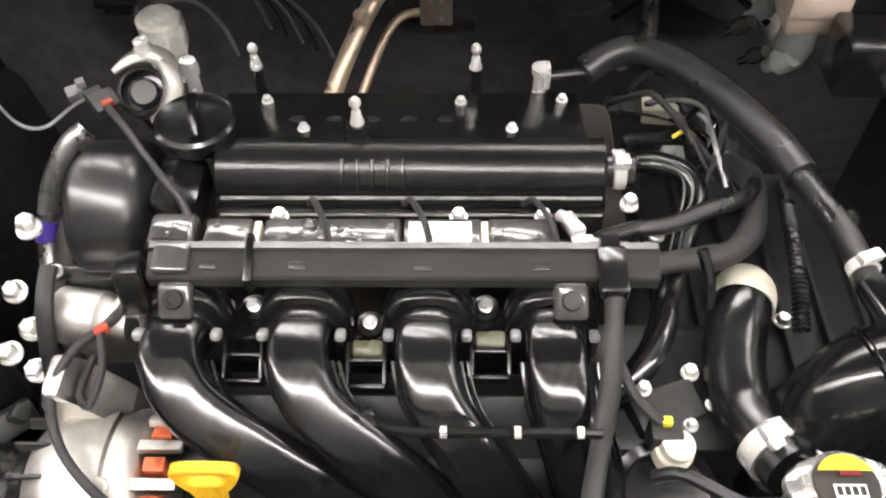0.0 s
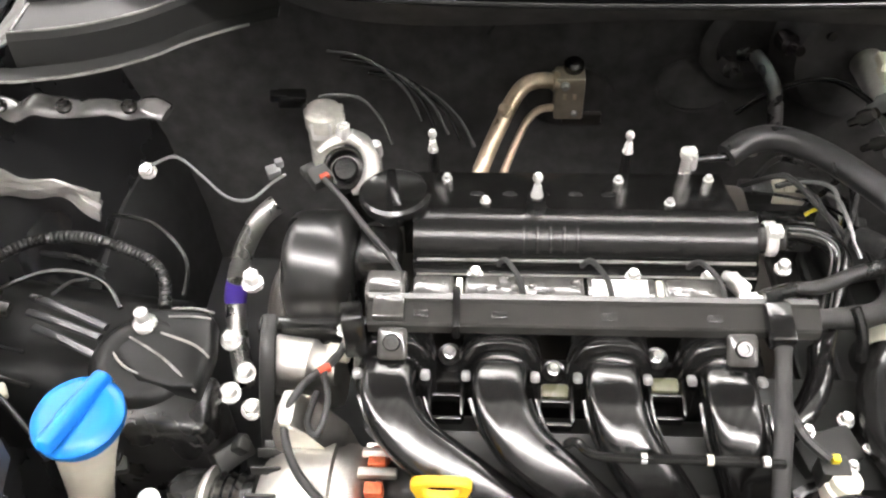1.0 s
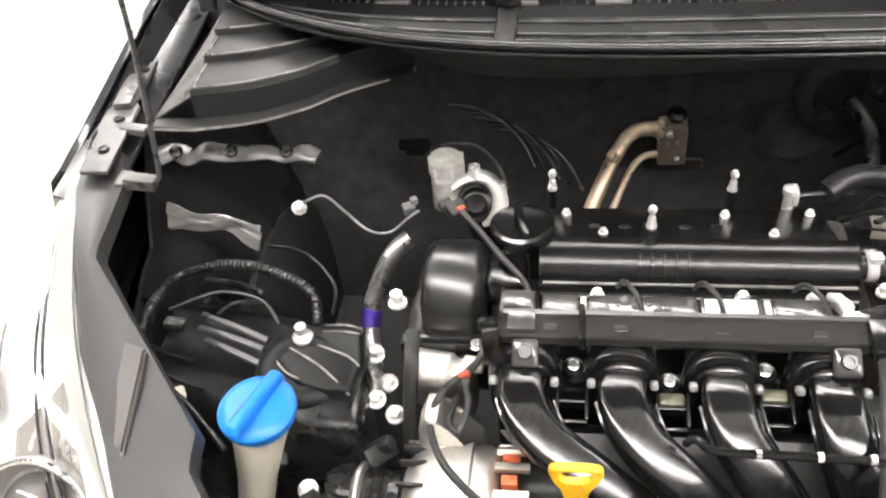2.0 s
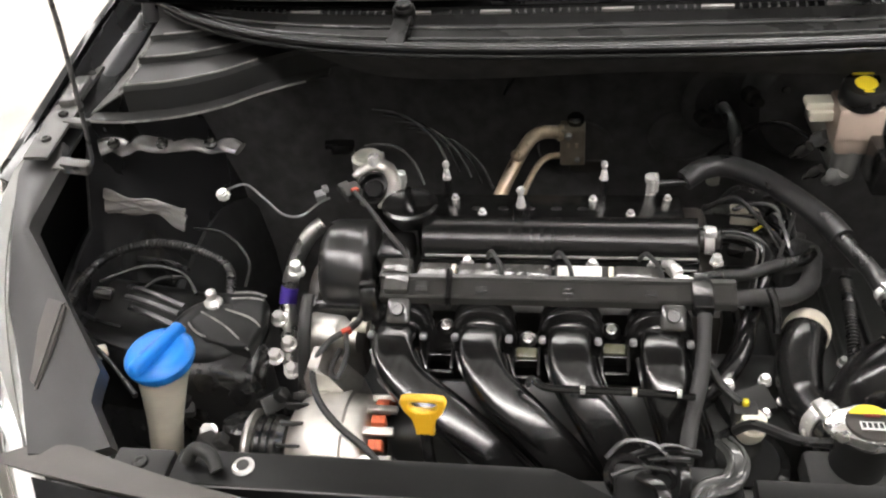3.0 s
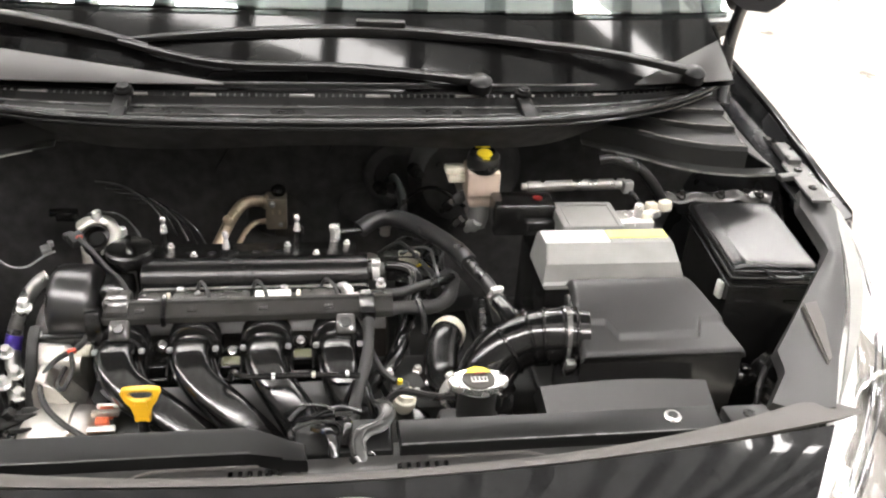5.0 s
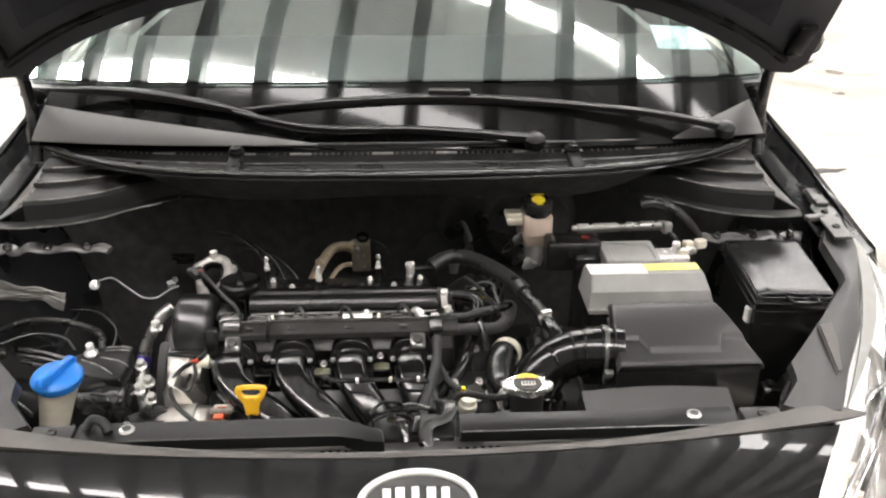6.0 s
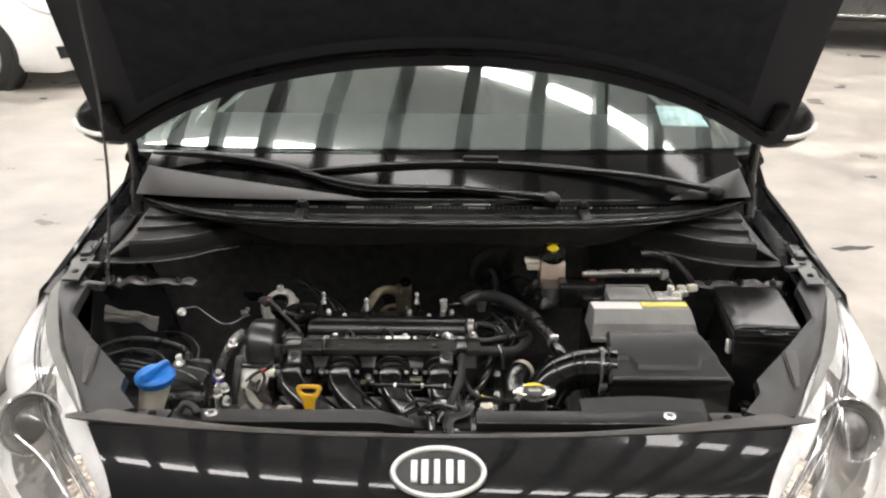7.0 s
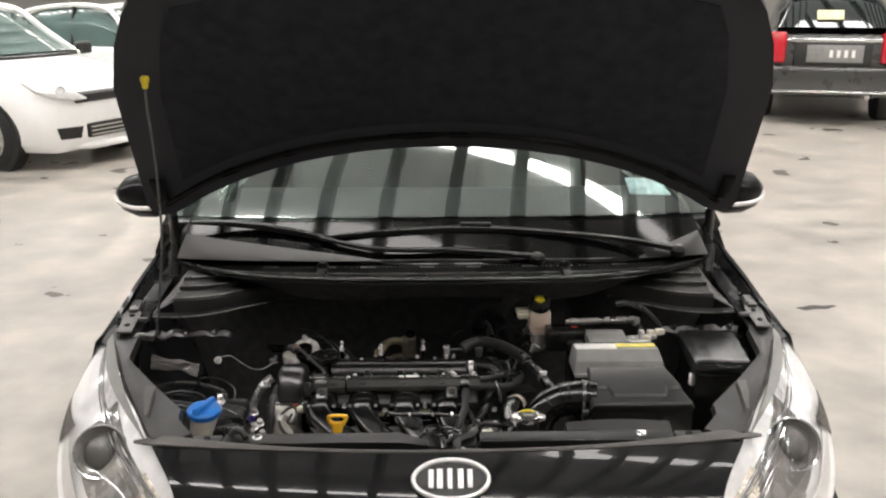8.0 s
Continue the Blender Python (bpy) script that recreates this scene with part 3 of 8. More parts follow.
def headlamp(s):
    bm = B()
    sheet(bm, lambda u, v: lamp_pt(s, u, v, -0.036 * math.sin(math.pi * v) * min(1, u * 3) - 0.004), steps(0.0, 1, 24), steps(0, 1, 10), 0.003, s)
    H = part("headlamp", bm, M_HOUSE, CAR, "headlamp with bright housing and projector under a clear lens")
    bm = B()
    sheet(bm, lambda u, v: lamp_pt(s, u, v), steps(0.0, 1, 24), steps(0, 1, 12), 0.003, s)
    ob = part("lamp_cover", bm, M_LENS, H, "clear polycarbonate lamp cover")
    ob.visible_shadow = False
    # frosted flange along the bay side, then chrome beads
    bm = B()
    sheet(bm, lambda u, v: lamp_pt(s, u, 0.01 + (0.015 + 0.165 * max(0, math.sin(math.pi * min(1, (u / 0.74) ** 0.55)))) * v, 0.0035 - 0.002 * v), steps(0.02, 0.78, 26), steps(0, 1, 4), 0.002, s)
    part("lamp_flange", bm, M_FLANGE, H, "frosted grey lamp flange")
    for v0, r in ((0.25, 0.0024), (0.30, 0.0018)):
        bm = B()
        tube(bm, [lamp_pt(s, u, v0 - 0.16 * max(0, u - 0.5) - 0.12 * max(0, 0.2 - u), -0.007) for u in steps(0.03, 1.0, 16)], r, 8, 3)
        part("chrome_bead", bm, M_CHROME, H)
    bm = B()
    tube(bm, [lamp_pt(s, u, 0.275 - 0.16 * max(0, u - 0.5) - 0.12 * max(0, 0.2 - u), -0.010) for u in steps(0.05, 0.98, 16)], 0.0022, 8, 3)
    part("bead_groove", bm, M_BOWL, H)
    # dark side window
    bm = B()
    sheet(bm, lambda a, b: lamp_pt(s, 0.33 + 0.17 * a, 0.97 - 0.24 * a * b - 0.03 * b, -0.003 - 0.010 * a * b), steps(0, 1, 6), steps(0, 1, 4), 0.002, s)
    part("side_marker", bm, M_DUCT, H, "smoked side marker")
    # white light guide round the outer front corner
    bm = B()
    sheet(bm, lambda u, v: lamp_pt(s, u, 0.78 + 0.16 * v, -0.009), steps(0.52, 0.99, 18), steps(0, 1, 4), 0.002, s)
    part("daytime_bar", bm, M_WHITE, H, "white daytime running light bar")
    # smoky pocket behind the projector
    bm = B()
    sheet(bm, lambda a, b: lamp_pt(s, 0.53 + 0.44 * a, 0.16 + 0.54 * b + 0.04 * math.sin(3.14 * a), -0.033 * math.sin(math.pi * (0.16 + 0.54 * b)) - 0.003), steps(0, 1, 14), steps(0, 1, 8), 0.002, s)
    part("lamp_pocket", bm, M_POCKET, H, "smoky grey reflector pocket")
    # round projector in a grey bowl
    c = Vector(lamp_pt(s, 0.675, 0.445, -0.034))
    ax = Vector((-s * 0.06, -0.82, 0.55)).normalized()
    bm = B()
    lathe(bm, c, ax, [(-0.006, 0.044), (0.010, 0.050), (0.020, 0.0515), (0.023, 0.050), (0.021, 0.047), (0.006, 0.037), (0.004, 0.0)], 36)
    P = part("projector", bm, M_BOWL, H, "round projector unit")
    bm = B()
    tube(bm, [c + ax * 0.0225 + (Vector((1, 0, 0)) * math.cos(a) + ax.cross(Vector((1, 0, 0))).normalized() * math.sin(a)) * 0.049 for a in steps(0, 2 * math.pi, 36)], 0.0028, 8, 1)
    part("projector_ring", bm, M_CHROME, P)
    bm = B()
    lathe(bm, c, ax, [(0.004, 0.034), (0.014, 0.032), (0.024, 0.024), (0.030, 0.012), (0.031, 0.0)], 32)
    part("projector_lens", bm, M_PROJ, P, "clear bulging projector lens")
    # grey bowl under the projector
    bm = B()
    sheet(bm, lambda a, b: lamp_pt(s, 0.80 + 0.18 * a, 0.34 + 0.40 * b, -0.020 - 0.012 * math.sin(3.14 * b)), steps(0, 1, 6), steps(0, 1, 8), 0.002, s)
    part("bowl", bm, M_BOWL, H)
    # ribbed indicator at the inner front corner
    bm = B()
    for i in range(8):
        u = 0.86 + i * 0.017
        sheet(bm, lambda a, b: lamp_pt(s, u + 0.016 * a, 0.14 + (0.06 + 0.12 * min(1, i / 4)) * b, -0.012 + 0.002 * math.sin(3.14 * a)), steps(0, 1, 4), steps(0, 1, 4), 0.001, s)
    part("indicator_reflector", bm, M_RIBBED, H, "ribbed warm grey indicator reflector")
    # narrow black bezel against the bay
    bm = B()
    tube(bm, [Vector(lamp_pt(s, u, 0)) + Vector((-s * 0.006, 0.004, -0.006)) for u in steps(0, 1, 14)], 0.004, 8, 2)
    part("bezel", bm, M_MATTE, H)


mirrored(headlamp)

# bonnet: raised 50 degrees about its hinges
HC, HS = math.cos(radians(50)), math.sin(radians(50))


def bon(x, u, lift=0.0):
    """A point of the raised bonnet: u from the hinge line to the front, lift towards the outside."""
    return (x, 0.600 - HC * u + HS * lift, 1.080 + HS * u + HC * lift)


def bon_half(u):
    return interp([(-0.05, 0.66), (0.0, 0.705), (0.13, 0.692), (0.40, 0.668), (0.55, 0.622), (0.63, 0.575), (0.70, 0.50), (0.76, 0.42)], u)


def bon_rear(x):
    return 0.218 - 0.43 * x * x - 0.30 * x ** 4 if abs(x) < 0.61 else max(-0.02, 0.218 - 0.43 * x * x - 0.30 * x ** 4)


def bon_front(x):
    return 0.752 - 0.26 * x * x


def bonnet_pt(a, v, lift):
    """a from -1 to 1 across, v from 0 (rear edge) to 1 (front edge)."""
    x = a * 0.62
    for _ in range(6):
        u = bon_rear(x) + (bon_front(x) - bon_rear(x)) * v
        x = a * bon_half(u)
    u = bon_rear(x) + (bon_front(x) - bon_rear(x)) * v
    crown = 0.035 * (1 - (a * a)) * (0.35 + 0.65 * math.sin(math.pi * min(1, v * 0.9 + 0.1)))
    return bon(x, u, lift + crown * (1 if lift > 0.01 else 0.6))


AS, VS = steps(-1, 1, 36), [0, 0.02, 0.05, 0.1, 0.2, 0.35, 0.5, 0.65, 0.8, 0.9, 0.96, 1]
bm = B()
sheet(bm, lambda a, v: bonnet_pt(a, v, 0.022), AS, VS, 0.001, 1)
BONNET = part("bonnet", bm, M_PAINT, CAR, "gloss black bonnet, propped open")
bm = B()
sheet(bm, lambda a, v: bonnet_pt(a, v, 0.006 * (abs(a) > 0.93)), AS, VS, 0.002, 1)
part("inner_frame", bm, M_FRAME, BONNET, "black pressed inner frame")
bm = B()
sheet(bm, lambda a, v: bonnet_pt(a, v, 0.012), AS, [0, 0.01], 0.022, 1)
part("rear_hem", bm, M_PAINT, BONNET)
for s in (-1, 1):
    bm = B()
    sheet(bm, lambda a, v: bonnet_pt(s * (0.985 + 0.015 * a), v, 0.011), [0, 1], VS, 0.021, s)
    part("side_hem", bm, M_PAINT, BONNET)
bm = B()
sheet(bm, lambda a, v: bonnet_pt(a * 0.86, 0.14 + 0.74 * v, -0.012 + 0.010 * max(abs(a) ** 8, abs(2 * v - 1) ** 8)), steps(-1, 1, 30), steps(0, 1, 16), 0.004, 1)
part("insulation_pad", bm, M_HOODPAD, BONNET, "black felt insulation pad")
bm = B()
tube(bm, [bonnet_pt(a * 0.93, 0.075, -0.004) for a in steps(-1, 1, 24)], 0.007, 8, 2)
part("rear_ridge", bm, M_COWL, BONNET)
bm = B()
tube(bm, [bon(-0.02, 0.715, -0.002), bon(-0.02, 0.715, -0.035), bon(0.02, 0.715, -0.035), bon(0.02, 0.715, -0.002)], 0.004, 8, 3)
part("striker", bm, M_STEEL, BONNET, "steel bonnet striker loop")


def hinge(s):
    bm = B()
    tube(bm, [(s * 0.672, 0.66, 0.90), (s * 0.675, 0.69, 0.98), (s * 0.668, 0.66, 1.07), (s * 0.664, 0.61, 1.12), (s * 0.662, 0.585, 1.15)], 0.012, 10, 5, flat=0.45)
    part("bonnet_hinge", bm, M_PAINT_IN, CAR, "black steel bonnet hinge")
    bm = B()
    box(bm, bon(s * 0.655, 0.09, -0.006), (0.03, 0.012, 0.075), (40, 0, 0), 0.003)
    part("hinge_plate", bm, M_COWL, CAR)


mirrored(hinge)

# prop rod with its yellow grip
rod_top = Vector(bon(-0.586, 0.462, -0.012))
bm = B()
tube(bm, [(-0.654, 0.370, 0.851), (-0.641, 0.370, 0.856), (-0.635, 0.369, 0.878), (-0.621, 0.362, 0.95), (-0.604, 0.352, 1.05), (-0.595, 0.340, 1.145), (-0.590, 0.324, 1.25), rod_top + Vector((-0.004, 0.010, -0.060)), rod_top], 0.0027, 8, 5)
ROD = part("prop_rod", bm, M_ROD, CAR, "thin dark steel prop rod")
bm = B()
lathe(bm, rod_top - Vector((0, 0.002, 0.026)), (0.05, 0, 1), [(0, 0.003), (0.003, 0.006), (0.012, 0.0065), (0.015, 0.0085), (0.022, 0.009), (0.026, 0.006)], 14)
part("rod_grip", bm, M_LABELY, ROD, "yellow plastic rod grip")
bm = B()
box(bm, (-0.662, 0.370, 0.851), (0.034, 0.016, 0.014), (0, 8, 0), 0.003)
box(bm, (-0.680, 0.372, 0.850), (0.016, 0.026, 0.012), (0, 8, 0), 0.003)
part("rod_pivot", bm, M_PLATE, ROD, "scuffed metal rod pivot")

# cowl: seal, stepped black grille panel, clips
bm = B()
tube(bm, [(x, seal_y(x), 0.955 - 0.03 * x * x) for x in steps(-0.64, 0.64, 30)], 0.0050, 10, 2)
SEAL_BM = bm


def cowl_pt(x, v):
    y0, y1 = seal_y(x) + 0.008, screen_y(x) + 0.012
    tab = [(0, 0.945), (0.10, 0.950), (0.16, 0.943), (0.55, 0.949), (0.62, 0.958), (0.67, 0.950), (0.80, 0.954), (0.86, 0.966), (0.92, 0.963), (1.0, 0.970)]
    return (x, y0 + (y1 - y0) * v, interp(tab, v) - 0.03 * x * x)


bm = B()
sheet(bm, cowl_pt, steps(-0.66, 0.66, 44), [0, 0.05, 0.10, 0.13, 0.16, 0.23, 0.30, 0.33, 0.36, 0.39, 0.42, 0.48, 0.55, 0.585, 0.62, 0.645, 0.67, 0.74, 0.80, 0.83, 0.86, 0.89, 0.92, 0.96, 1.0], 0.004, 1)
COWL = part("cowl_panel", bm, M_COWL, CAR, "ribbed black plastic cowl panel")
part("cowl_seal", SEAL_BM, M_SEAL, COWL, "black rubber bonnet seal")
bm = B()
tube(bm, [(x, seal_y(x) + 0.016, 0.952 - 0.03 * x * x) for x in steps(-0.62, 0.62, 30)], 0.0030, 8, 2)
part("seal_bead", bm, M_SEAL, COWL)
bm = B()
tube(bm, [(x, seal_y(x) - 0.006, 0.949 - 0.03 * x * x) for x in steps(-0.62, 0.62, 30)], 0.0026, 8, 2)
part("seal_bead", bm, M_SEAL, COWL)
# slots between the ribs
slot = B()
box(slot, (0, 0, 0), (0.0026, 0.006, 0.003), (12, 0, 0))
SLOT = finish(slot, "vent_slot", M_RIBLINE)
for a, b in ((-0.55, -0.43), (-0.40, -0.31), (-0.24, -0.20), (-0.16, -0.06), (-0.02, 0.05), (0.09, 0.19), (0.22, 0.26), (0.32, 0.41), (0.44, 0.54)):
    n = int((b - a) / 0.010)
    for i in range(n):
        p = Vector(cowl_pt(a + (b - a) * (i + 0.5) / n, 0.74))
        put("vent_slot", SLOT, COWL, Matrix.Translation(p + Vector((0, 0, 0.002))))
for x in (-0.287, 0.287):
    bm = B()
    y = 0.54
    cyl(bm, (x, y, 0.945), (x, y - 0.004, 0.966), 0.014, 0.013, 20, 0.002)
    box(bm, (x, y - 0.045, 0.950), (0.022, 0.075, 0.012), (4, 0, 0), 0.003)
    lathe(bm, (x, y - 0.004, 0.966), (0, -0.15, 1), [(0, 0.010), (0.004, 0.009), (0.004, 0.006), (0.002, 0.0)], 18)
    part("washer_nozzle_clip", bm, M_COWL, COWL, "dull black round clip")

# fine raised ribs and longer louvre bars along the panel
for v, r in ((0.30, 0.0014), (0.48, 0.0014), (0.86, 0.0018), (0.985, 0.0022)):
    bm = B()
    tube(bm, [Vector(cowl_pt(x, v)) + Vector((0, 0, 0.001)) for x in steps(-0.60, 0.60, 30)], r, 6, 2)
    part("cowl_rib", bm, M_RIBLINE, COWL)
for x in (-0.415, -0.275, -0.18, -0.04, 0.07, 0.205, 0.29, 0.425):
    bm = B()
    p = Vector(cowl_pt(x, 0.74))
    box(bm, p + Vector((0, 0, 0.002)), (0.036, 0.005, 0.004), (12, 0, 0), 0.001)
    part("louvre_bar", bm, M_BOWL, COWL)

# curtain from the seal down to the firewall
bm = B()


def curtain(x, v):
    low = smooth([(0, 0.512), (0.3, 0.514), (0.45, 0.565), (0.63, 0.632)], abs(x))
    y = seal_y(x) + 0.006 + (low - seal_y(x)) * (v ** 0.8)
    return (x, y, 0.948 - 0.03 * x * x - smooth([(0, 0.062), (0.32, 0.062), (0.48, 0.032), (0.63, 0.012)], abs(x)) * v)


sheet(bm, curtain, steps(-0.63, 0.63, 44), steps(0, 1, 6), 0.004, -1)
part("cowl_curtain", bm, M_FELT, COWL)


# side covers over the suspension towers: stepped top, upright front wall, lip below and a sloping outer face
TOWER_FRONT = [(0.40, 0.576), (0.44, 0.553), (0.48, 0.524), (0.51, 0.495), (0.56, 0.466), (0.62, 0.449)]


def tower_cover(s):
    def edge(x, dy, z):
        return Vector((s * x, smooth(TOWER_FRONT, min(x, 0.62)) + dy, z))

    def top(u, v):
        x = 0.40 + 0.22 * u
        z = interp([(0, 0.905), (0.02, 0.911), (0.05, 0.912), (0.385, 0.914), (0.40, 0.9215), (0.70, 0.9235), (0.715, 0.9305), (1, 0.936)], v)
        return edge(x, 0.14 * v, z - 0.010 * (1 - u))
    bm = B()
    sheet(bm, top, steps(0, 1, 26), [0, 0.02, 0.05, 0.2, 0.385, 0.40, 0.55, 0.70, 0.715, 0.85, 1], 0.002, s)
    COV = part("tower_cover", bm, M_COVER, CAR, "stepped black plastic tower cover", sharp=22)
    bm = B()
    sheet(bm, lambda u, v: Vector(top(u, 0)) + Vector((0, -0.002 * v, -0.026 * v)), steps(0, 1, 26), steps(0, 1, 3), 0.003, -s)
    part("cover_wall", bm, M_COVER, COV)
    # projecting lip under the wall
    bm = B()
    sheet(bm, lambda u, v: edge(0.40 + 0.265 * u, -0.002 - 0.014 * v, 0.8775 - 0.003 * v - 0.010 * (1 - u)), steps(0, 1, 28), steps(0, 1, 3), 0.003, s)
    part("cover_lip", bm, M_COVER, COV)
    # pale hem that paints the bright line along the lip
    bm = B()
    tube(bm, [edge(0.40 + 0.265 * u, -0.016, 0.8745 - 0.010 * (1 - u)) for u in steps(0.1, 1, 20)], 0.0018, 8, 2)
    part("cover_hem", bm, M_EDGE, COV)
    # sloping outer face, paler than the cover to paint the light on it
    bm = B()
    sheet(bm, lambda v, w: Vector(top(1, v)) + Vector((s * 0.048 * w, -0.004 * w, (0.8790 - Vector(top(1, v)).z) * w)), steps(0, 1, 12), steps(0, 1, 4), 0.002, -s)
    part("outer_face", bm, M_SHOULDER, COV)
    # edge beads of the worn steps, their highlight painted in pale grey
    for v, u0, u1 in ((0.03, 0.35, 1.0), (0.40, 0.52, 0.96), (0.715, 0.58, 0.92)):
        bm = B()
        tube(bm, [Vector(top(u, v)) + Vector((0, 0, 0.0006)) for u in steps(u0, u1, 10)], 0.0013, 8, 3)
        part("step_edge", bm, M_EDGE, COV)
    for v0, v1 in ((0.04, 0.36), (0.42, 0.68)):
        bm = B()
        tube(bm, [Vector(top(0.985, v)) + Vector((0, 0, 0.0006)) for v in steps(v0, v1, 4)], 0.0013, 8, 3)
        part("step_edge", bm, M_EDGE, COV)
    # painted flange rail below the shelf
    bm = B()
    rr = random.Random(31)
    tube(bm, [(s * (0.50 + 0.019 * k), 0.470 + rr.uniform(-0.005, 0.005), 0.818 + rr.uniform(-0.004, 0.004)) for k in range(11)], [rr.uniform(0.010, 0.0165) for k in range(11)], 12, 4, flat=0.45)
    RL = part("flange_rail", bm, M_CRUMPLE, CAR, "black flange rail with crumpled wrap")
    for x in (0.535, 0.60, 0.665):
        bm = B()
        lathe(bm, (s * x, 0.462, 0.824), (0.2, -0.3, 1), [(0, 0.008), (0.003, 0.008), (0.005, 0.005), (0.009, 0.004), (0.010, 0)], 10)
        part("rail_stud", bm, M_DUCT, RL)
    # painted inner shelf towards the fender
    bm = B()
    sheet(bm, lambda u, v: (s * (0.69 + 0.07 * u), 0.36 + 0.50 * v, 0.842 + 0.06 * v - 0.012 * math.sin(3.14 * u)), steps(0, 1, 5), steps(0, 1, 8), 0.003, s)
    part("inner_shelf", bm, M_PAINT_IN, CAR)


mirrored(tower_cover)


# bolted bracket plates along the inner wings
def wing_plate(s):
    bm = B()
    o = [(0.696, 0.372), (0.727, 0.372), (0.738, 0.448), (0.744, 0.452), (0.760, 0.598), (0.730, 0.604), (0.722, 0.510), (0.712, 0.500)]
    if s < 0:
        o = [(-a, b) for a, b in o][::-1]
    prism(bm, o, (0, 0, 0.858), (1, 0, 0), (0, 1, 0), 0.005, 0.0015)
    P = part("wing_bracket", bm, M_PLATE, CAR, "grey steel wing bracket plate")
    bm = B()
    box(bm, (s * 0.733, 0.525, 0.867), (0.022, 0.070, 0.010), (0, 0, s * -8), 0.003)
    part("bracket_block", bm, M_PLATE, P)
    bm = B()
    box(bm, (s * 0.700, 0.455, 0.860), (0.034, 0.014, 0.010), (0, 0, s * 12), 0.003)
    part("bracket_tab", bm, M_PLATE, P)
    for y in (0.41, 0.47, 0.53, 0.58):
        clip(P, (s * (0.711 + (y - 0.372) * 0.13), y, 0.864), 0.0065, material=M_DUCT, name="plate_bolt")


mirrored(wing_plate)


# windscreen, dashboard and cabin
def screen_pt(x, v):
    yb, zb = screen_y(x), 0.976 - 0.010 * x * x
    yt, zt = 1.46 + 0.16 * x * x, 1.405 - 0.05 * x * x
    xx = x * (1 - 0.16 * v)
    bow = 0.045 * math.sin(math.pi * v)
    return (xx, yb + (yt - yb) * v - bow * 0.45, zb + (zt - zb) * v + bow * 0.85)


bm = B()
sheet(bm, lambda x, v: screen_pt(x, 0.125 + 0.875 * v), steps(-0.70, 0.70, 30), steps(0, 1, 14), 0.005, 1)
SCREEN = part("windscreen", bm, M_GLASS, CAR, "raked clear windscreen reflecting the roof lights")
SCREEN.visible_shadow = False
bm = B()
sheet(bm, lambda x, v: Vector(screen_pt(x, -0.02 + 0.155 * v)) + Vector((0, 0.004, -0.007)), steps(-0.655, 0.655, 30), steps(0, 1, 8), 0.002, 1)
part("screen_border", bm, M_BORDER, SCREEN, "black lower screen border")
# satin apron of the cowl lapping over the foot of the glass, widest at its ends
for sd, x0 in ((-1, 0.15), (1, 0.47)):
    bm = B()
    sheet(bm, lambda a, v: Vector(screen_pt(sd * (x0 + (0.645 - x0) * a), -0.02 + (0.002 + 0.078 * a ** 0.9) * v)) + Vector((0, -0.002 - 0.003 * math.sin(3.14 * v) * a, 0.004)), steps(0, 1, 24), steps(0, 1, 6), 0.002, sd)
    part("cowl_apron", bm, M_APRON, COWL, "satin black apron at the foot of the screen")
for sd in (-1, 1):
    bm = B()
    sheet(bm, lambda a, v: Vector(screen_pt(sd * (0.655 + 0.055 * a - 0.02 * math.sin(3.14 * v)), 0.11 + 0.85 * v)) + Vector((0, 0.004, -0.007)), steps(0, 1, 3), steps(0, 1, 10), 0.002, sd)
    part("screen_border", bm, M_GLOSS, SCREEN)
bm = B()
q = [Vector(screen_pt(x, v)) + Vector((0, 0.005, -0.008)) for x, v in ((0.505, 0.207), (0.618, 0.199), (0.603, 0.262), (0.505, 0.270))]
vs = [bm.verts.new(p) for p in q]
bm.faces.new(vs)
r = bmesh.ops.extrude_face_region(bm, geom=bm.faces[:])
bmesh.ops.translate(bm, vec=(0, 0.0004, -0.0008), verts=[v for v in r["geom"] if isinstance(v, bmesh.types.BMVert)])
part("screen_sticker", bm, M_STICKER, SCREEN, "pale blue and white windscreen sticker")
bm = B()
sheet(bm, lambda x, v: (x, screen_y(x) + 0.14 + (1.25 - screen_y(x)) * v, 0.985 + 0.02 * math.sin(3 * v) - 0.25 * max(0, v - 0.8)), steps(-0.68, 0.68, 14), steps(0, 1, 8), 0.02, 1)
part("dashboard", bm, M_UNDER, CAR, "dark dashboard top")
for x in (-0.36, 0.36):
    bm = B()
    box(bm, (x, 2.0, 0.95), (0.46, 0.14, 0.62), (-14, 0, 0), 0.05, 3, top=(0.8, 0.8))
    SEAT = part("seat_back", bm, M_CABIN, CAR)
    bm = B()
    box(bm, (x, 2.1, 1.30), (0.26, 0.09, 0.16), (-10, 0, 0), 0.03, 3)
    part("headrest", bm, M_CABIN, SEAT)

# body behind the screen: roof, pillars, sides, tail
def roof_half(y):
    return interp([(1.42, 0.585), (1.8, 0.60), (2.6, 0.58), (3.05, 0.54)], y)


def roof_z(y):
    return interp([(1.42, 1.40), (1.7, 1.445), (2.1, 1.45), (2.6, 1.42), (3.05, 1.34)], y)


bm = B()
sheet(bm, lambda a, y: (a * roof_half(y), y + 0.10 * a * a * (1 - (y - 1.42) / 1.6), roof_z(y) - 0.05 * a ** 4), steps(-1, 1, 18), steps(1.42, 3.05, 10), 0.03, 1)
part("roof", bm, M_PAINT, CAR)


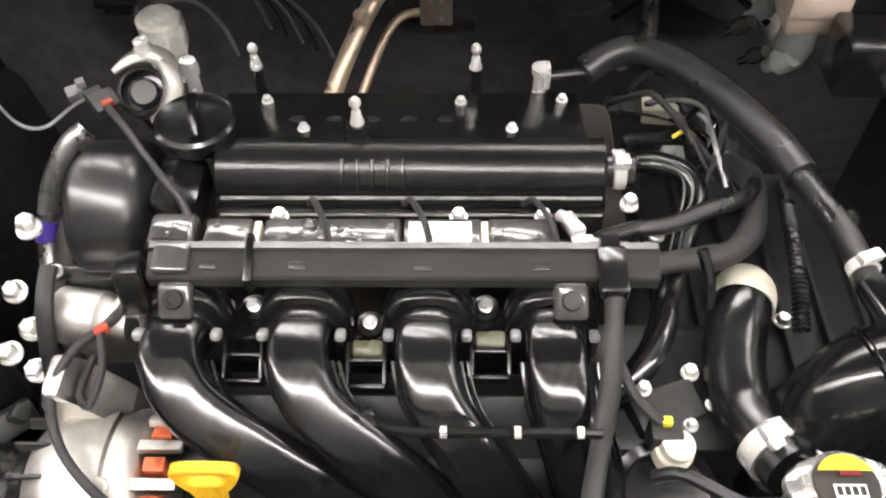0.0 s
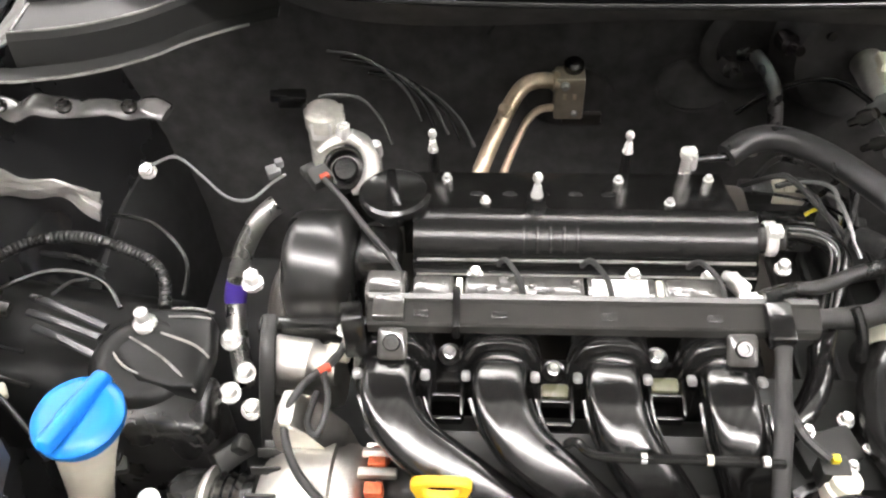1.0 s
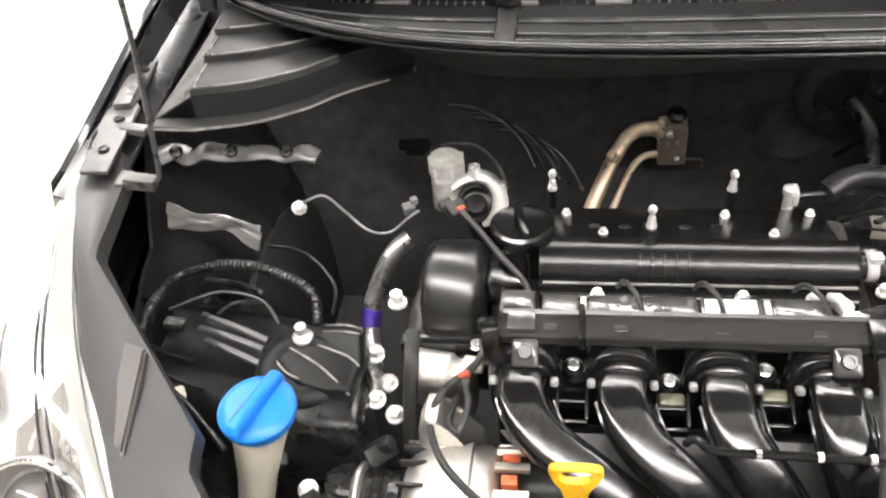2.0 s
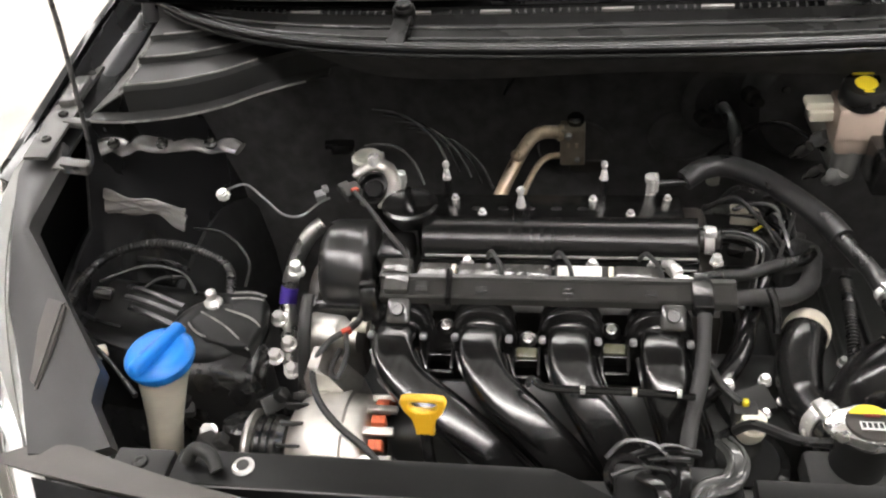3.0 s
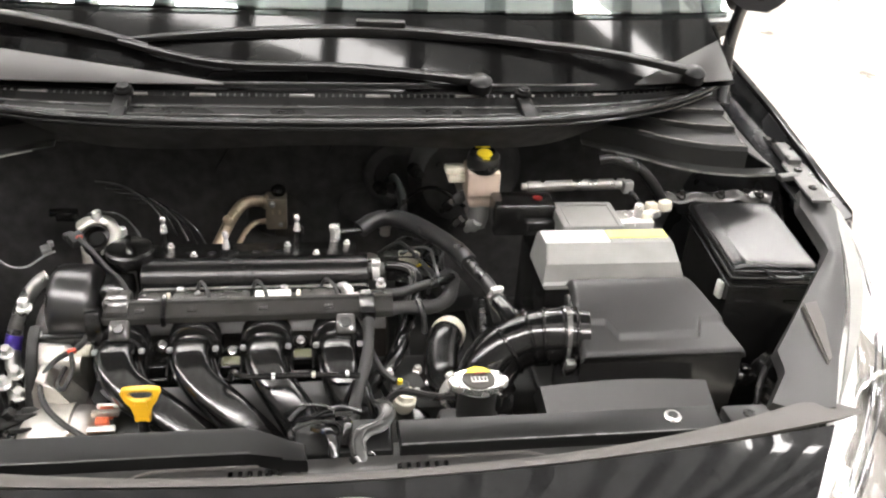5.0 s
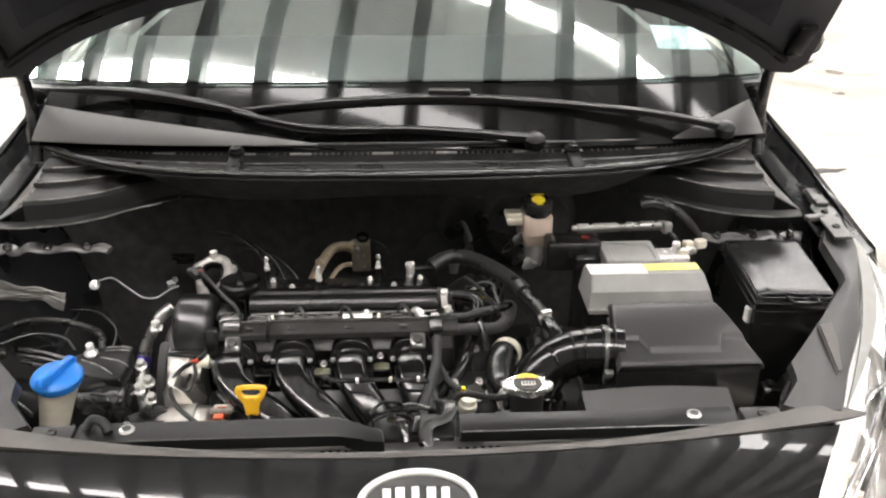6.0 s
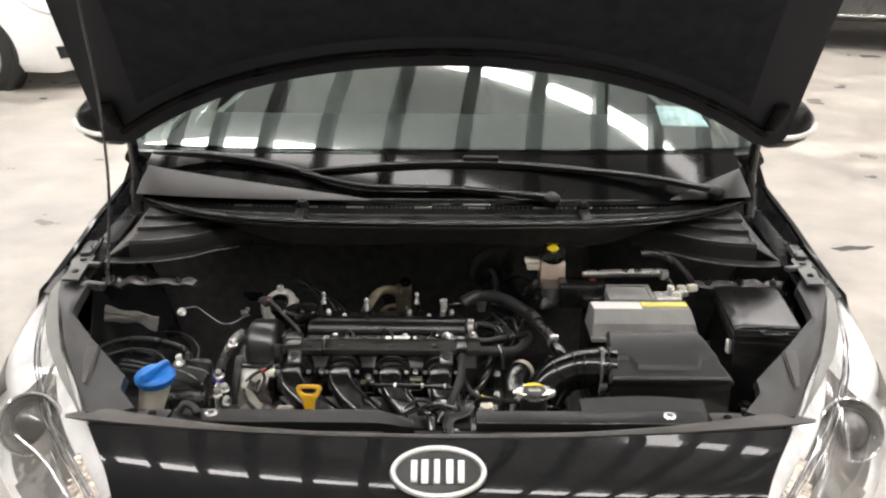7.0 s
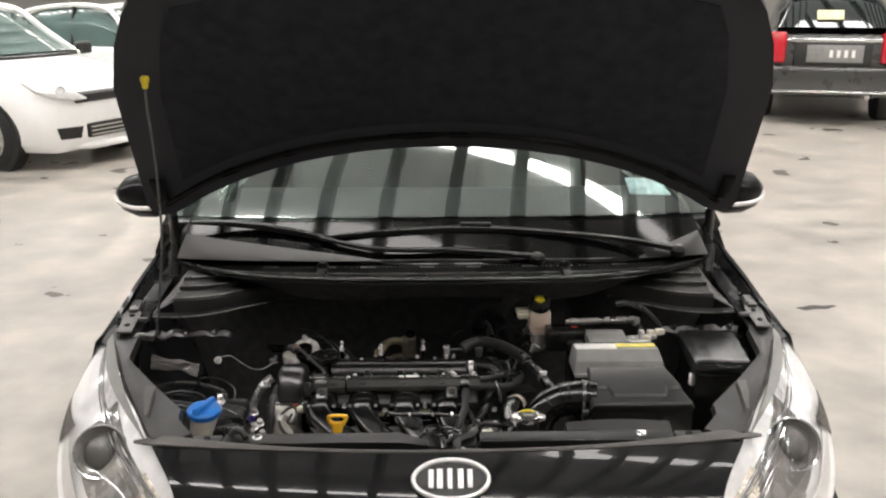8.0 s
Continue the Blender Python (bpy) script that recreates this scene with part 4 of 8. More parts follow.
def side(s):
    bm = B()
    tube(bm, [(s * 0.735, 0.86, 0.965), (s * 0.69, 1.15, 1.15), (s * 0.63, 1.46, 1.36), (s * 0.60, 1.62, 1.42)], 0.03, 10, 5, flat=0.8)
    part("pillar", bm, M_PAINT, CAR)

    def body(y, v):
        z = interp([(0, 0.94), (0.25, 0.86), (0.5, 0.70), (0.75, 0.45), (1, 0.24)], v)
        x = interp([(0, 0.765), (0.25, 0.800), (0.5, 0.812), (0.75, 0.80), (1, 0.76)], v)
        return (s * (x - 0.10 * max(0, y - 2.9) ** 1.2), y, z + 0.02 * (y - 1) * (1 - v))
    bm = B()
    sheet(bm, body, steps(1.0, 2.45, 8), steps(0, 1, 8), 0.03, s)
    part("door_skin", bm, M_PAINT, CAR)
    bm = B()
    sheet(bm, body, steps(2.45, 3.75, 8), steps(0, 1, 8), 0.03, s)
    part("rear_quarter", bm, M_PAINT, CAR)

    def win(y, v):
        return (s * (0.765 + (roof_half(max(1.42, y)) + 0.01 - 0.765) * v), y + 0.0 * v, 0.955 + (roof_z(max(1.42, y)) - 0.03 - 0.955) * v * min(1, max(0.05, (y - 0.95) / 0.55)) * min(1, max(0.1, (3.5 - y) / 0.6)))
    bm = B()
    sheet(bm, win, steps(1.0, 3.4, 16), steps(0, 1, 4), 0.006, s)
    part("side_window", bm, M_TINT, CAR, "tinted side glass").visible_shadow = False
    # door mirror
    bm = B()
    lathe(bm, (s * 0.770, 0.985, 1.03), (s, 0.10, 0.06), [(-0.02, 0.02), (0.0, 0.055), (0.03, 0.075), (0.08, 0.078), (0.12, 0.062), (0.145, 0.03), (0.15, 0.0)], 20)
    bmesh.ops.scale(bm, vec=(1, 0.75, 0.82), verts=bm.verts, space=Matrix.Translation((-s * 0.770, -0.985, -1.03)))
    MIR = part("door_mirror", bm, M_PAINT, CAR, "gloss black door mirror with white indicator")
    bm = B()
    tube(bm, [(s * 0.800, 0.925, 1.010), (s * 0.855, 0.926, 1.012), (s * 0.900, 0.945, 1.022), (s * 0.918, 0.975, 1.035)], 0.0065, 8, 4)
    part("mirror_indicator", bm, M_WHITE, MIR, "white indicator strip")
    bm = B()
    tube(bm, [(s * 0.745, 1.03, 0.96), (s * 0.79, 1.0, 1.0)], 0.025, 10, 2)
    part("mirror_foot", bm, M_MATTE, MIR)


mirrored(side)
bm = B()
sheet(bm, lambda a, v: (a * (0.80 - 0.14 * (1 - v) ** 2), interp([(0, 3.05), (0.35, 3.45), (0.5, 3.62), (0.7, 3.78), (1, 3.72)], v), interp([(0, 1.33), (0.35, 1.05), (0.5, 0.95), (0.7, 0.65), (1, 0.28)], v)), steps(-1, 1, 12), steps(0, 1, 10), 0.02, 1)
part("tailgate", bm, M_PAINT, CAR)
bm = B()
box(bm, (0, 2.2, 0.27), (1.44, 3.0, 0.06))
part("underbody", bm, M_UNDER, CAR)


def wheel(x, y, car, r=0.31, w=0.19, material=None):
    s = 1 if x > 0 else -1
    bm = B()
    lathe(bm, (x - s * w / 2, y, r), (s, 0, 0), [(0, r * 0.7), (0.01, r * 0.93), (0.03, r), (w - 0.03, r), (w - 0.01, r * 0.93), (w, r * 0.68), (w - 0.02, r * 0.66), (0.02, r * 0.66)], 36)
    WH = part("wheel", bm, M_TYRE, car)
    bm = B()
    lathe(bm, (x + s * (w / 2 - 0.03), y, r), (s, 0, 0), [(0, r * 0.67), (0.012, r * 0.66), (0.006, r * 0.60), (-0.03, r * 0.58), (-0.03, 0)], 32)
    lathe(bm, (x + s * (w / 2 - 0.045), y, r), (s, 0, 0), [(0, r * 0.2), (0.03, r * 0.18), (0.035, 0)], 20)
    for k in range(7):
        a = k * 2 * math.pi / 7
        c = (x + s * (w / 2 - 0.03), y + math.cos(a) * r * 0.36, r + math.sin(a) * r * 0.36)
        box(bm, c, (0.02, r * 0.5, 0.035), (math.degrees(a), 0, 0), 0.004)
    part("rim", bm, material or M_ALU, WH)


for x in (-0.69, 0.69):
    wheel(x, 0.55, CAR)
    wheel(x, 3.12, CAR)

# wipers resting at the foot of the screen
def wiper(pts, blade):
    bm = B()
    tube(bm, pts, [0.011, 0.009, 0.008, 0.006], 12, 6, flat=0.6, square=5)
    W = part("wiper", bm, M_WIPER, CAR, "matte black wiper arm and blade")
    bm = B()
    tube(bm, blade, [0.003, 0.009, 0.0105, 0.009, 0.004], 12, 6, flat=0.8, square=4)
    part("wiper_blade", bm, M_WIPER, W)
    bm = B()
    lathe(bm, Vector(pts[0]) - Vector((0, 0, 0.012)), (0, -0.3, 1), [(0, 0.018), (0.015, 0.018), (0.02, 0.013), (0.022, 0)], 16)
    part("wiper_cap", bm, M_WIPER, W)


wiper([(0.565, 0.572, 0.985), (0.43, 0.603, 1.003), (0.27, 0.624, 1.014), (0.10, 0.640, 1.024)],
      [(0.36, 0.618, 1.010), (0.22, 0.632, 1.016), (0.06, 0.642, 1.020), (-0.13, 0.634, 1.016), (-0.29, 0.618, 1.008)])
wiper([(0.222, 0.548, 0.976), (0.03, 0.570, 0.986), (-0.16, 0.574, 0.990), (-0.30, 0.612, 1.008)],
      [(-0.26, 0.606, 1.004), (-0.34, 0.628, 1.015), (-0.44, 0.652, 1.026), (-0.53, 0.664, 1.032), (-0.625, 0.668, 1.034)])
bm = B()
box(bm, (0.08, 0.645, 1.030), (0.075, 0.016, 0.012), (0, 0, -3), 0.003)
part("wiper_hinge", bm, M_WIPER, CAR)
# inner trims that close the cabin
for s in (-1, 1):
    bm = B()
    sheet(bm, lambda y, v: (s * (0.74 - 0.04 * v), y, 0.60 + 0.35 * v), steps(0.95, 3.1, 6), steps(0, 1, 3), 0.02, s)
    part("door_trim", bm, M_CABIN, CAR)
bm = B()
sheet(bm, lambda x, z: (x, 2.9 + 0.1 * z, z), steps(-0.7, 0.7, 4), steps(0.6, 1.38, 3), 0.02, 1)
part("parcel_shelf", bm, M_CABIN, CAR)
# ---------------------------------------------------------------- engine bay shell (parts of the car)
bm = B()
box(bm, (0, 0.715, 0.64), (1.40, 0.03, 0.62), bev=0.004)
FIREWALL = part("firewall", bm, M_FELT, CAR, "black firewall with sound deadening")
for k in range(5):
    bm = B()
    d = Vector((0.016 * k, 0.0, -0.010 * k))
    tube(bm, [Vector((-0.385, 0.690, 0.742)) + d, Vector((-0.350, 0.688, 0.738)) + d, Vector((-0.318, 0.680, 0.724)) + d, Vector((-0.288, 0.665, 0.700)) + d, Vector((-0.270, 0.645, 0.672)) + d], 0.0024, 8, 5)
    part("firewall_line", bm, M_GLOSS if k % 2 else M_RIBLINE, FIREWALL)
bm = B()
lathe(bm, (0.12, 0.702, 0.75), (0, -1, 0), [(0, 0.062), (0.012, 0.060), (0.018, 0.05), (0.018, 0.042), (0.010, 0.038), (0.006, 0)], 32)
part("firewall_grommet", bm, M_FELT, FIREWALL)
bm = B()
box(bm, (0, 0.35, 0.36), (1.36, 0.75, 0.02))
part("undertray", bm, M_UNDER, CAR)


def inner_wing(s):
    def f(y, v):
        top = interp([(0.0, 0.60), (0.2, 0.655), (0.38, 0.70), (0.5, 0.705), (0.72, 0.70)], y)
        x = top - interp([(0, 0.0), (0.12, 0.006), (0.3, 0.04), (0.6, 0.075), (1, 0.09)], v)
        return (s * x, y, interp([(0.40, 0.735), (0.46, 0.835), (0.52, 0.852)], y) - 0.42 * v)
    bm = B()
    sheet(bm, f, steps(0.02, 0.70, 18), [0, 0.06, 0.12, 0.2, 0.3, 0.45, 0.6, 0.8, 1.0], 0.004, -s)
    part("inner_wing", bm, M_PAINT_IN, CAR, "black painted inner wing")
    # matte lamp carrier panel between headlamp and bay, with a raised wedge
    def carrier(u, v):
        o = [(0, 0.754, 0.430, 0.836), (0.2, 0.728, 0.350, 0.840), (0.42, 0.688, 0.254, 0.837), (0.6, 0.645, 0.162, 0.822), (0.8, 0.588, 0.074, 0.799), (0.87, 0.573, 0.045, 0.794), (1.0, 0.547, 0.0, 0.788)]
        n = [(0, 0.700, 0.425, 0.842), (0.2, 0.673, 0.372, 0.842), (0.42, 0.658, 0.262, 0.836), (0.6, 0.597, 0.188, 0.815), (0.8, 0.508, 0.088, 0.804), (0.87, 0.505, 0.058, 0.798), (1.0, 0.470, 0.015, 0.790)]
        w = u
        p = [interp([(q[0], q[k]) for q in o], w) * (1 - v) + interp([(q[0], q[k]) for q in n], u) * v for k in (1, 2, 3)]
        return (s * p[0], p[1], p[2] - 0.006 * math.sin(math.pi * v))
    bm = B()
    sheet(bm, carrier, steps(0, 1, 40), steps(0, 1, 6), 0.014, s)
    G = part("lamp_carrier", bm, M_CARRIER, CAR, "matte dark grey plastic lamp carrier panel")
    # wedge in a lighter grey than the carrier, painting its lit face
    bm = B()
    for tri in (((0.606, 0.172, 0.828), (0.578, 0.160, 0.832), (0.566, 0.062, 0.813), (0.592, 0.080, 0.808)),):
        a = [Vector((s * x, y, z)) for x, y, z in tri]
        rings(bm, [[p - Vector((0, 0, 0.03)) for p in a], a])
    bmesh.ops.bevel(bm, geom=bm.edges[:], offset=0.003, segments=2, affect="EDGES")
    part("lit_carrier_wedge", bm, M_LIP, G)
    for u in (0.15, 0.45):
        q = carrier(u, 0.3)
        clip(G, (q[0], q[1], q[2] + 0.002), 0.005, material=M_MATTE)


mirrored(inner_wing)

# front crossmember (slam panel) in two halves with the latch notch between
def slam(x0, x1, tag):
    bm = B()
    o = [(x0, -0.021), (x1, -0.021), (x1, 0.016), (x0, 0.016)] if x0 > 0 else [(x0, -0.021), (x1 - 0.04, -0.021), (x1 - 0.01, -0.034), (x1 + 0.015, -0.036), (x1 + 0.012, -0.012), (x1 - 0.03, 0.004), (x1 - 0.045, 0.016), (x0, 0.016)]
    prism(bm, o, (0, 0, 0.782), (1, 0, 0), (0, 1, 0), 0.018, 0.003)
    return part("slam_panel", bm, M_SLAM, CAR, tag)


SL = slam(-0.412, -0.052, "matte dark grey plastic slam panel cover")
SR = slam(0.056, 0.405, "matte dark grey plastic slam panel cover")
for x, p in ((-0.351, SL), (0.353, SR)):
    C_ = clip(p, (x, 0.0, 0.800), 0.0095, material=M_STEEL, label="silver push clip")
    bm = B()
    lathe(bm, (x, 0.0, 0.8015), (0, 0, 1), [(0, 0.0058), (0.0014, 0.0055), (0.0016, 0)], 16)
    part("clip_core", bm, M_MATTE, p)
for s in (-1, 1):
    bm = B()
    box(bm, (s * 0.442, -0.001, 0.790), (0.052, 0.034, 0.016), bev=0.003)
    E_ = part("slam_end", bm, M_GREY, CAR)
    clip(E_, (s * 0.442, 0.0, 0.798), 0.007, material=M_SATIN)
# worn front edges of the two halves, with their highlight painted paler
for p, a, b in ((SL, -0.408, -0.094), (SR, 0.058, 0.402)):
    bm = B()
    tube(bm, [(x, -0.0208, 0.7992) for x in steps(a, b, 6)], 0.0011, 8, 1)
    part("panel_edge", bm, M_RIBLINE, p)
# lower beauty cover between slam panel and lip
bm = B()
sheet(bm, lambda x, v: (x, -0.019 + (lip_y(x) + 0.013 + 0.019) * v, 0.784 - 0.007 * math.sin(math.pi * v) + 0.014 * v - 0.03 * x * x * v), steps(-0.52, 0.52, 30), steps(0, 1, 8), 0.004, -1)

COVER = part("front_cover", bm, M_TROUGH, CAR, "grey plastic cover ahead of the slam panel")
drain = B()
box(drain, (0, 0, 0), (0.0045, 0.007, 0.004), (5, 0, 0), 0.0006)
DRAIN = finish(drain, "drain_slot", M_GLOSS)
for x in (-0.088, 0.078):
    for i in range(6):
        put("drain_slot", DRAIN, COVER, Matrix.Translation((x + 0.0095 * i - 0.024, -0.0355, 0.7835)))
for s in (-1, 1):
    bm = B()
    tube(bm, [(s * 0.085, -0.0240, 0.783), (s * 0.14, -0.0240, 0.783), (s * 0.188, -0.0245, 0.783), (s * 0.215, -0.036, 0.783)], 0.0016, 8, 3)
    part("pressed_rib", bm, M_LIP, COVER)
# bonnet latch in the notch
bm = B()
box(bm, (0.0, 0.012, 0.735), (0.10, 0.05, 0.10), bev=0.004)
LATCH = part("bonnet_latch", bm, M_SLAM, CAR, "black bonnet latch with levers and wires")
for a, b, r in (((-0.045, 0.045, 0.775), (0.02, 0.05, 0.782), 0.005), ((-0.03, 0.02, 0.79), (-0.01, -0.02, 0.785), 0.006), ((0.0, 0.055, 0.77), (0.0, -0.01, 0.79), 0.005)):
    bm = B()
    tube(bm, [a, (Vector(a) + Vector(b)) / 2 + Vector((0.005, 0.0, 0.012)), b], r, 8, 5, flat=0.6)
    part("latch_lever", bm, M_GLOSS, LATCH)
bm = B()
LV = [(0.040, 0.062, 0.785), (0.046, 0.045, 0.792), (0.046, 0.030, 0.794), (0.038, 0.017, 0.792), (0.022, 0.010, 0.791), (0.014, -0.002, 0.789), (0.015, -0.018, 0.784), (0.017, -0.034, 0.774)]
tube(bm, LV, [0.0085, 0.009, 0.009, 0.010, 0.010, 0.009, 0.008, 0.006], 14, 6, flat=0.4)
LRV = part("latch_release", bm, M_LEVER, LATCH, "smoky grey release lever")
for d in (-0.005, 0.005):
    bm = B()
    tube(bm, [Vector(q) + Vector((d, d * 0.4, 0.0035)) for q in LV[:-1]], 0.0018, 8, 6)
    part("lever_rib", bm, M_LEVER, LRV)
for p, r, h in (((-0.038, 0.030, 0.772), 0.020, 0.010), ((-0.012, 0.022, 0.775), 0.013, 0.012)):
    bm = B()
    lathe(bm, p, (0, -0.2, 1), [(0, r), (h * 0.6, r), (h, r * 0.8), (h, r * 0.55), (h * 0.7, r * 0.5), (h * 0.7, 0)], 22)
    part("latch_disc", bm, M_GLOSS, LATCH)
for pts in (((-0.056, 0.040, 0.785), (-0.040, 0.052, 0.792), (-0.018, 0.050, 0.792), (-0.006, 0.040, 0.788)), ((-0.052, 0.020, 0.788), (-0.030, 0.026, 0.793), (-0.008, 0.024, 0.792)), ((-0.022, 0.036, 0.790), (-0.008, 0.034, 0.795), (0.010, 0.036, 0.793))):
    bm = B()
    tube(bm, pts, 0.0022, 8, 6)
    part("latch_wire", bm, M_RUBBER, LATCH)
bm = B()
box(bm, (0.018, -0.022, 0.778), (0.030, 0.020, 0.010), (10, 0, 20), 0.003)
part("latch_pawl", bm, M_GLOSS, LATCH)
bm = B()
prism(bm, [(-0.052, -0.021), (0.056, -0.021), (0.03, -0.048), (-0.02, -0.048)], (0, 0, 0.752), (1, 0, 0), (0, 1, 0), 0.004)
part("latch_well", bm, M_MATTE, LATCH)

# ---------------------------------------------------------------- engine
ENG = thing("engine", (-0.11, 0.30, 0.40), "black four-cylinder engine with plastic cover and intake manifold", "engine")
bm = B()
box(bm, (-0.11, 0.36, 0.58), (0.36, 0.20, 0.32), bev=0.012)
part("engine_block", bm, M_BRACKET, ENG)


def extruded(bm, prof, x0, x1, bev=0.0):
    """A bar along x with the section prof of (y, z)."""
    return prism(bm, prof, (x0, 0, 0), (0, 1, 0), (0, 0, 1), x1 - x0, bev)


# valve cover with top plate, barrel and ledges
bm = B()
extruded(bm, [(0.437, 0.70), (0.437, 0.767), (0.431, 0.772), (0.357, 0.7925), (0.352, 0.789), (0.352, 0.70)], -0.262, 0.034, 0.0016)
VC = part("valve_cover", bm, M_SATIN, ENG, "satin black valve cover")
bm = B()
extruded(bm, [(0.352, 0.70), (0.352, 0.780)] + [(0.345 + 0.035 * math.sin(a), 0.765 + 0.035 * math.cos(a)) for a in steps(0.15, -1.15, 14)] + [(0.3125, 0.7765), (0.3115, 0.774), (0.310, 0.775), (0.306, 0.774), (0.305, 0.770), (0.305, 0.72), (0.330, 0.70)], -0.250, 0.045)
part("cover_barrel", bm, M_BARREL, VC)
bm = B()
extruded(bm, [(0.3045, 0.769), (0.300, 0.769), (0.2985, 0.766), (0.2985, 0.72), (0.3045, 0.72)], -0.249, 0.044, 0.001)
part("cover_ledge", bm, M_GLOSS, VC)
# pale beads that draw the highlight lines along the ledge
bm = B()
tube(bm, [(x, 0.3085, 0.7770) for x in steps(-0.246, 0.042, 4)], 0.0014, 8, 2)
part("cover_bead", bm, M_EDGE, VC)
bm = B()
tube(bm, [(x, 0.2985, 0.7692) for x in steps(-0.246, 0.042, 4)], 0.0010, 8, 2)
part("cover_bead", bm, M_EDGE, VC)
for i in range(5):
    bm = B()
    x = -0.154 + i * 0.0115
    tube(bm, [(x, 0.330, 0.7970), (x, 0.320, 0.7900), (x, 0.3135, 0.781)], 0.0014, 6, 4)
    part("cover_rib", bm, M_SATIN, VC)
for x, y in ((-0.188, 0.370), (-0.024, 0.370), (-0.225, 0.416), (-0.064, 0.414), (0.020, 0.418)):
    bolt(VC, (x, y, 0.7925 - 0.277 * (y - 0.357)), 0.66, label="bright flange bolt")
# raised word on the plate, kept as plain bars
for i in range(5):
    bm = B()
    box(bm, (-0.196 + i * 0.030, 0.390, 0.7836), (0.013, 0.009, 0.0016), (-15.5, 0, 0), 0.0005)
    box(bm, (-0.196 + i * 0.030, 0.390, 0.7846), (0.009, 0.0045, 0.0014), (-15.5, 0, 0), 0.0004)
    part("raised_mark", bm, M_SATIN, VC)


def stud(p, foot=0.03, sleeve=False):
    x, y, z = p
    bm = B()
    lathe(bm, (x, y, z - 0.016), (0, 0, 1), [(0, 0.0055), (0.002, 0.0055), (0.004, 0.0046), (0.012, 0.0034), (0.013, 0.0026), (0.0155, 0.0027), (0.019, 0.0045), (0.022, 0.0043), (0.0245, 0.0026), (0.025, 0)], 16)
    S = part("ball_stud", bm, M_STEEL, VC, "bright steel ball stud")
    bm = B()
    if sleeve:
        lathe(bm, (x, y, z - 0.046), (0, 0, 1), [(0, 0.013), (0.012, 0.012), (0.016, 0.009), (0.03, 0.0085)], 16)
        box(bm, (x, y, z - 0.040), (0.030, 0.012, 0.012), bev=0.002)
    else:
        cyl(bm, (x, y, z - 0.016 - foot), (x, y, z - 0.016), 0.006, 0.0045, 12, 0.001)
    part("stud_foot", bm, M_SATIN, S)


stud((-0.241, 0.461, 0.791), 0.05)
stud((-0.051, 0.458, 0.793), 0.05)
stud((-0.143, 0.356, 0.826), sleeve=True)
bm = B()
lathe(bm, (-0.299, 0.459, 0.74), (0, 0, 1), [(0, 0.006), (0.03, 0.006), (0.03, 0.008), (0.036, 0.0085), (0.044, 0.007), (0.045, 0)], 14)
part("cover_bolt", bm, M_STEEL, VC)

# oil filler cap with its grip bar
bm = B()
lathe(bm, (-0.268, 0.360, 0.786), (0, 0.02, 1), [(0, 0.022), (0.010, 0.022), (0.012, 0.030), (0.018, 0.0325), (0.022, 0.032), (0.0245, 0.029), (0.0225, 0.026), (0.021, 0.0)], 40)
CAP = part("oil_filler_cap", bm, M_SATIN, ENG, "round black oil filler cap")
bm = B()
box(bm, (-0.268, 0.358, 0.812), (0.009, 0.050, 0.011), (1, 0, 12), 0.003)
part("cap_grip", bm, M_GLOSS, CAP)

# timing cover dome beside the valve cover
bm = B()
lathe(bm, (-0.366, 0.326, 0.742), (1, 0, 0), [(0, 0.040), (0.003, 0.048), (0.008, 0.0535), (0.014, 0.056), (0.050, 0.056), (0.056, 0.0535), (0.061, 0.048), (0.064, 0.040)], 44)
box(bm, (-0.332, 0.312, 0.70), (0.060, 0.084, 0.09), bev=0.010, seg=3)
TC = part("timing_cover", bm, M_DOME, ENG, "black domed timing cover")
bm = B()
box(bm, (-0.282, 0.325, 0.765), (0.04, 0.05, 0.03), bev=0.006)
part("cover_neck", bm, M_SATIN, TC)
bm = B()
box(bm, (-0.335, 0.268, 0.705), (0.10, 0.02, 0.07), bev=0.006)
part("cover_flange", bm, M_SATIN, TC)
bolt(TC, (-0.386, 0.282, 0.770), 0.8, big=True)
for x, y, z in ((-0.37, 0.262, 0.745), (-0.31, 0.262, 0.735)):
    bolt(TC, (x, y, z), 0.8, (0, -0.4, 1))

# injector strip behind the wiring duct: glossy blocks, yellow spacers, label
RAIL = thing("injector_rail", (-0.11, 0.257, 0.77), "row of glossy dark injector blocks with white label", "fuel rail")
rng = random.Random(7)
for k, (x0, x1, z) in enumerate(((-0.283, -0.250, 0.804), (-0.246, -0.211, 0.799), (-0.204, -0.106, 0.799), (-0.046, 0.004, 0.799))):
    bm = B()
    box(bm, ((x0 + x1) / 2, 0.258, z - 0.016), (x1 - x0, 0.030, 0.030), (0, 0, 0), 0.004, 3)
    BK = part("injector_block", bm, M_WET, RAIL)
    bm = B()
    box(bm, ((x0 + x1) / 2, 0.258, z - 0.0005), (x1 - x0 - 0.008, 0.022, 0.002), (0, 0, 0), 0.0008)
    part("block_rim", bm, M_WET, BK)
    for q in range(16 if k == 2 else 3):
        bm = B()
        r = rng.uniform(0.003, 0.0065) if k == 2 else rng.uniform(0.002, 0.004)
        a = rng.uniform(x0 + 0.008, x1 - 0.008)
        lathe(bm, (a, 0.258 + rng.uniform(-0.007, 0.007), z - 0.001), (rng.uniform(-0.4, 0.4), -0.2, 1), [(0, r), (r * 0.35, r * 0.85), (r * 0.55, r * 0.45), (r * 0.6, 0)], 9)
        part("moulded_lump", bm, M_WET, BK)
bm = B()
box(bm, (-0.077, 0.258, 0.784), (0.056, 0.030, 0.026), bev=0.003)
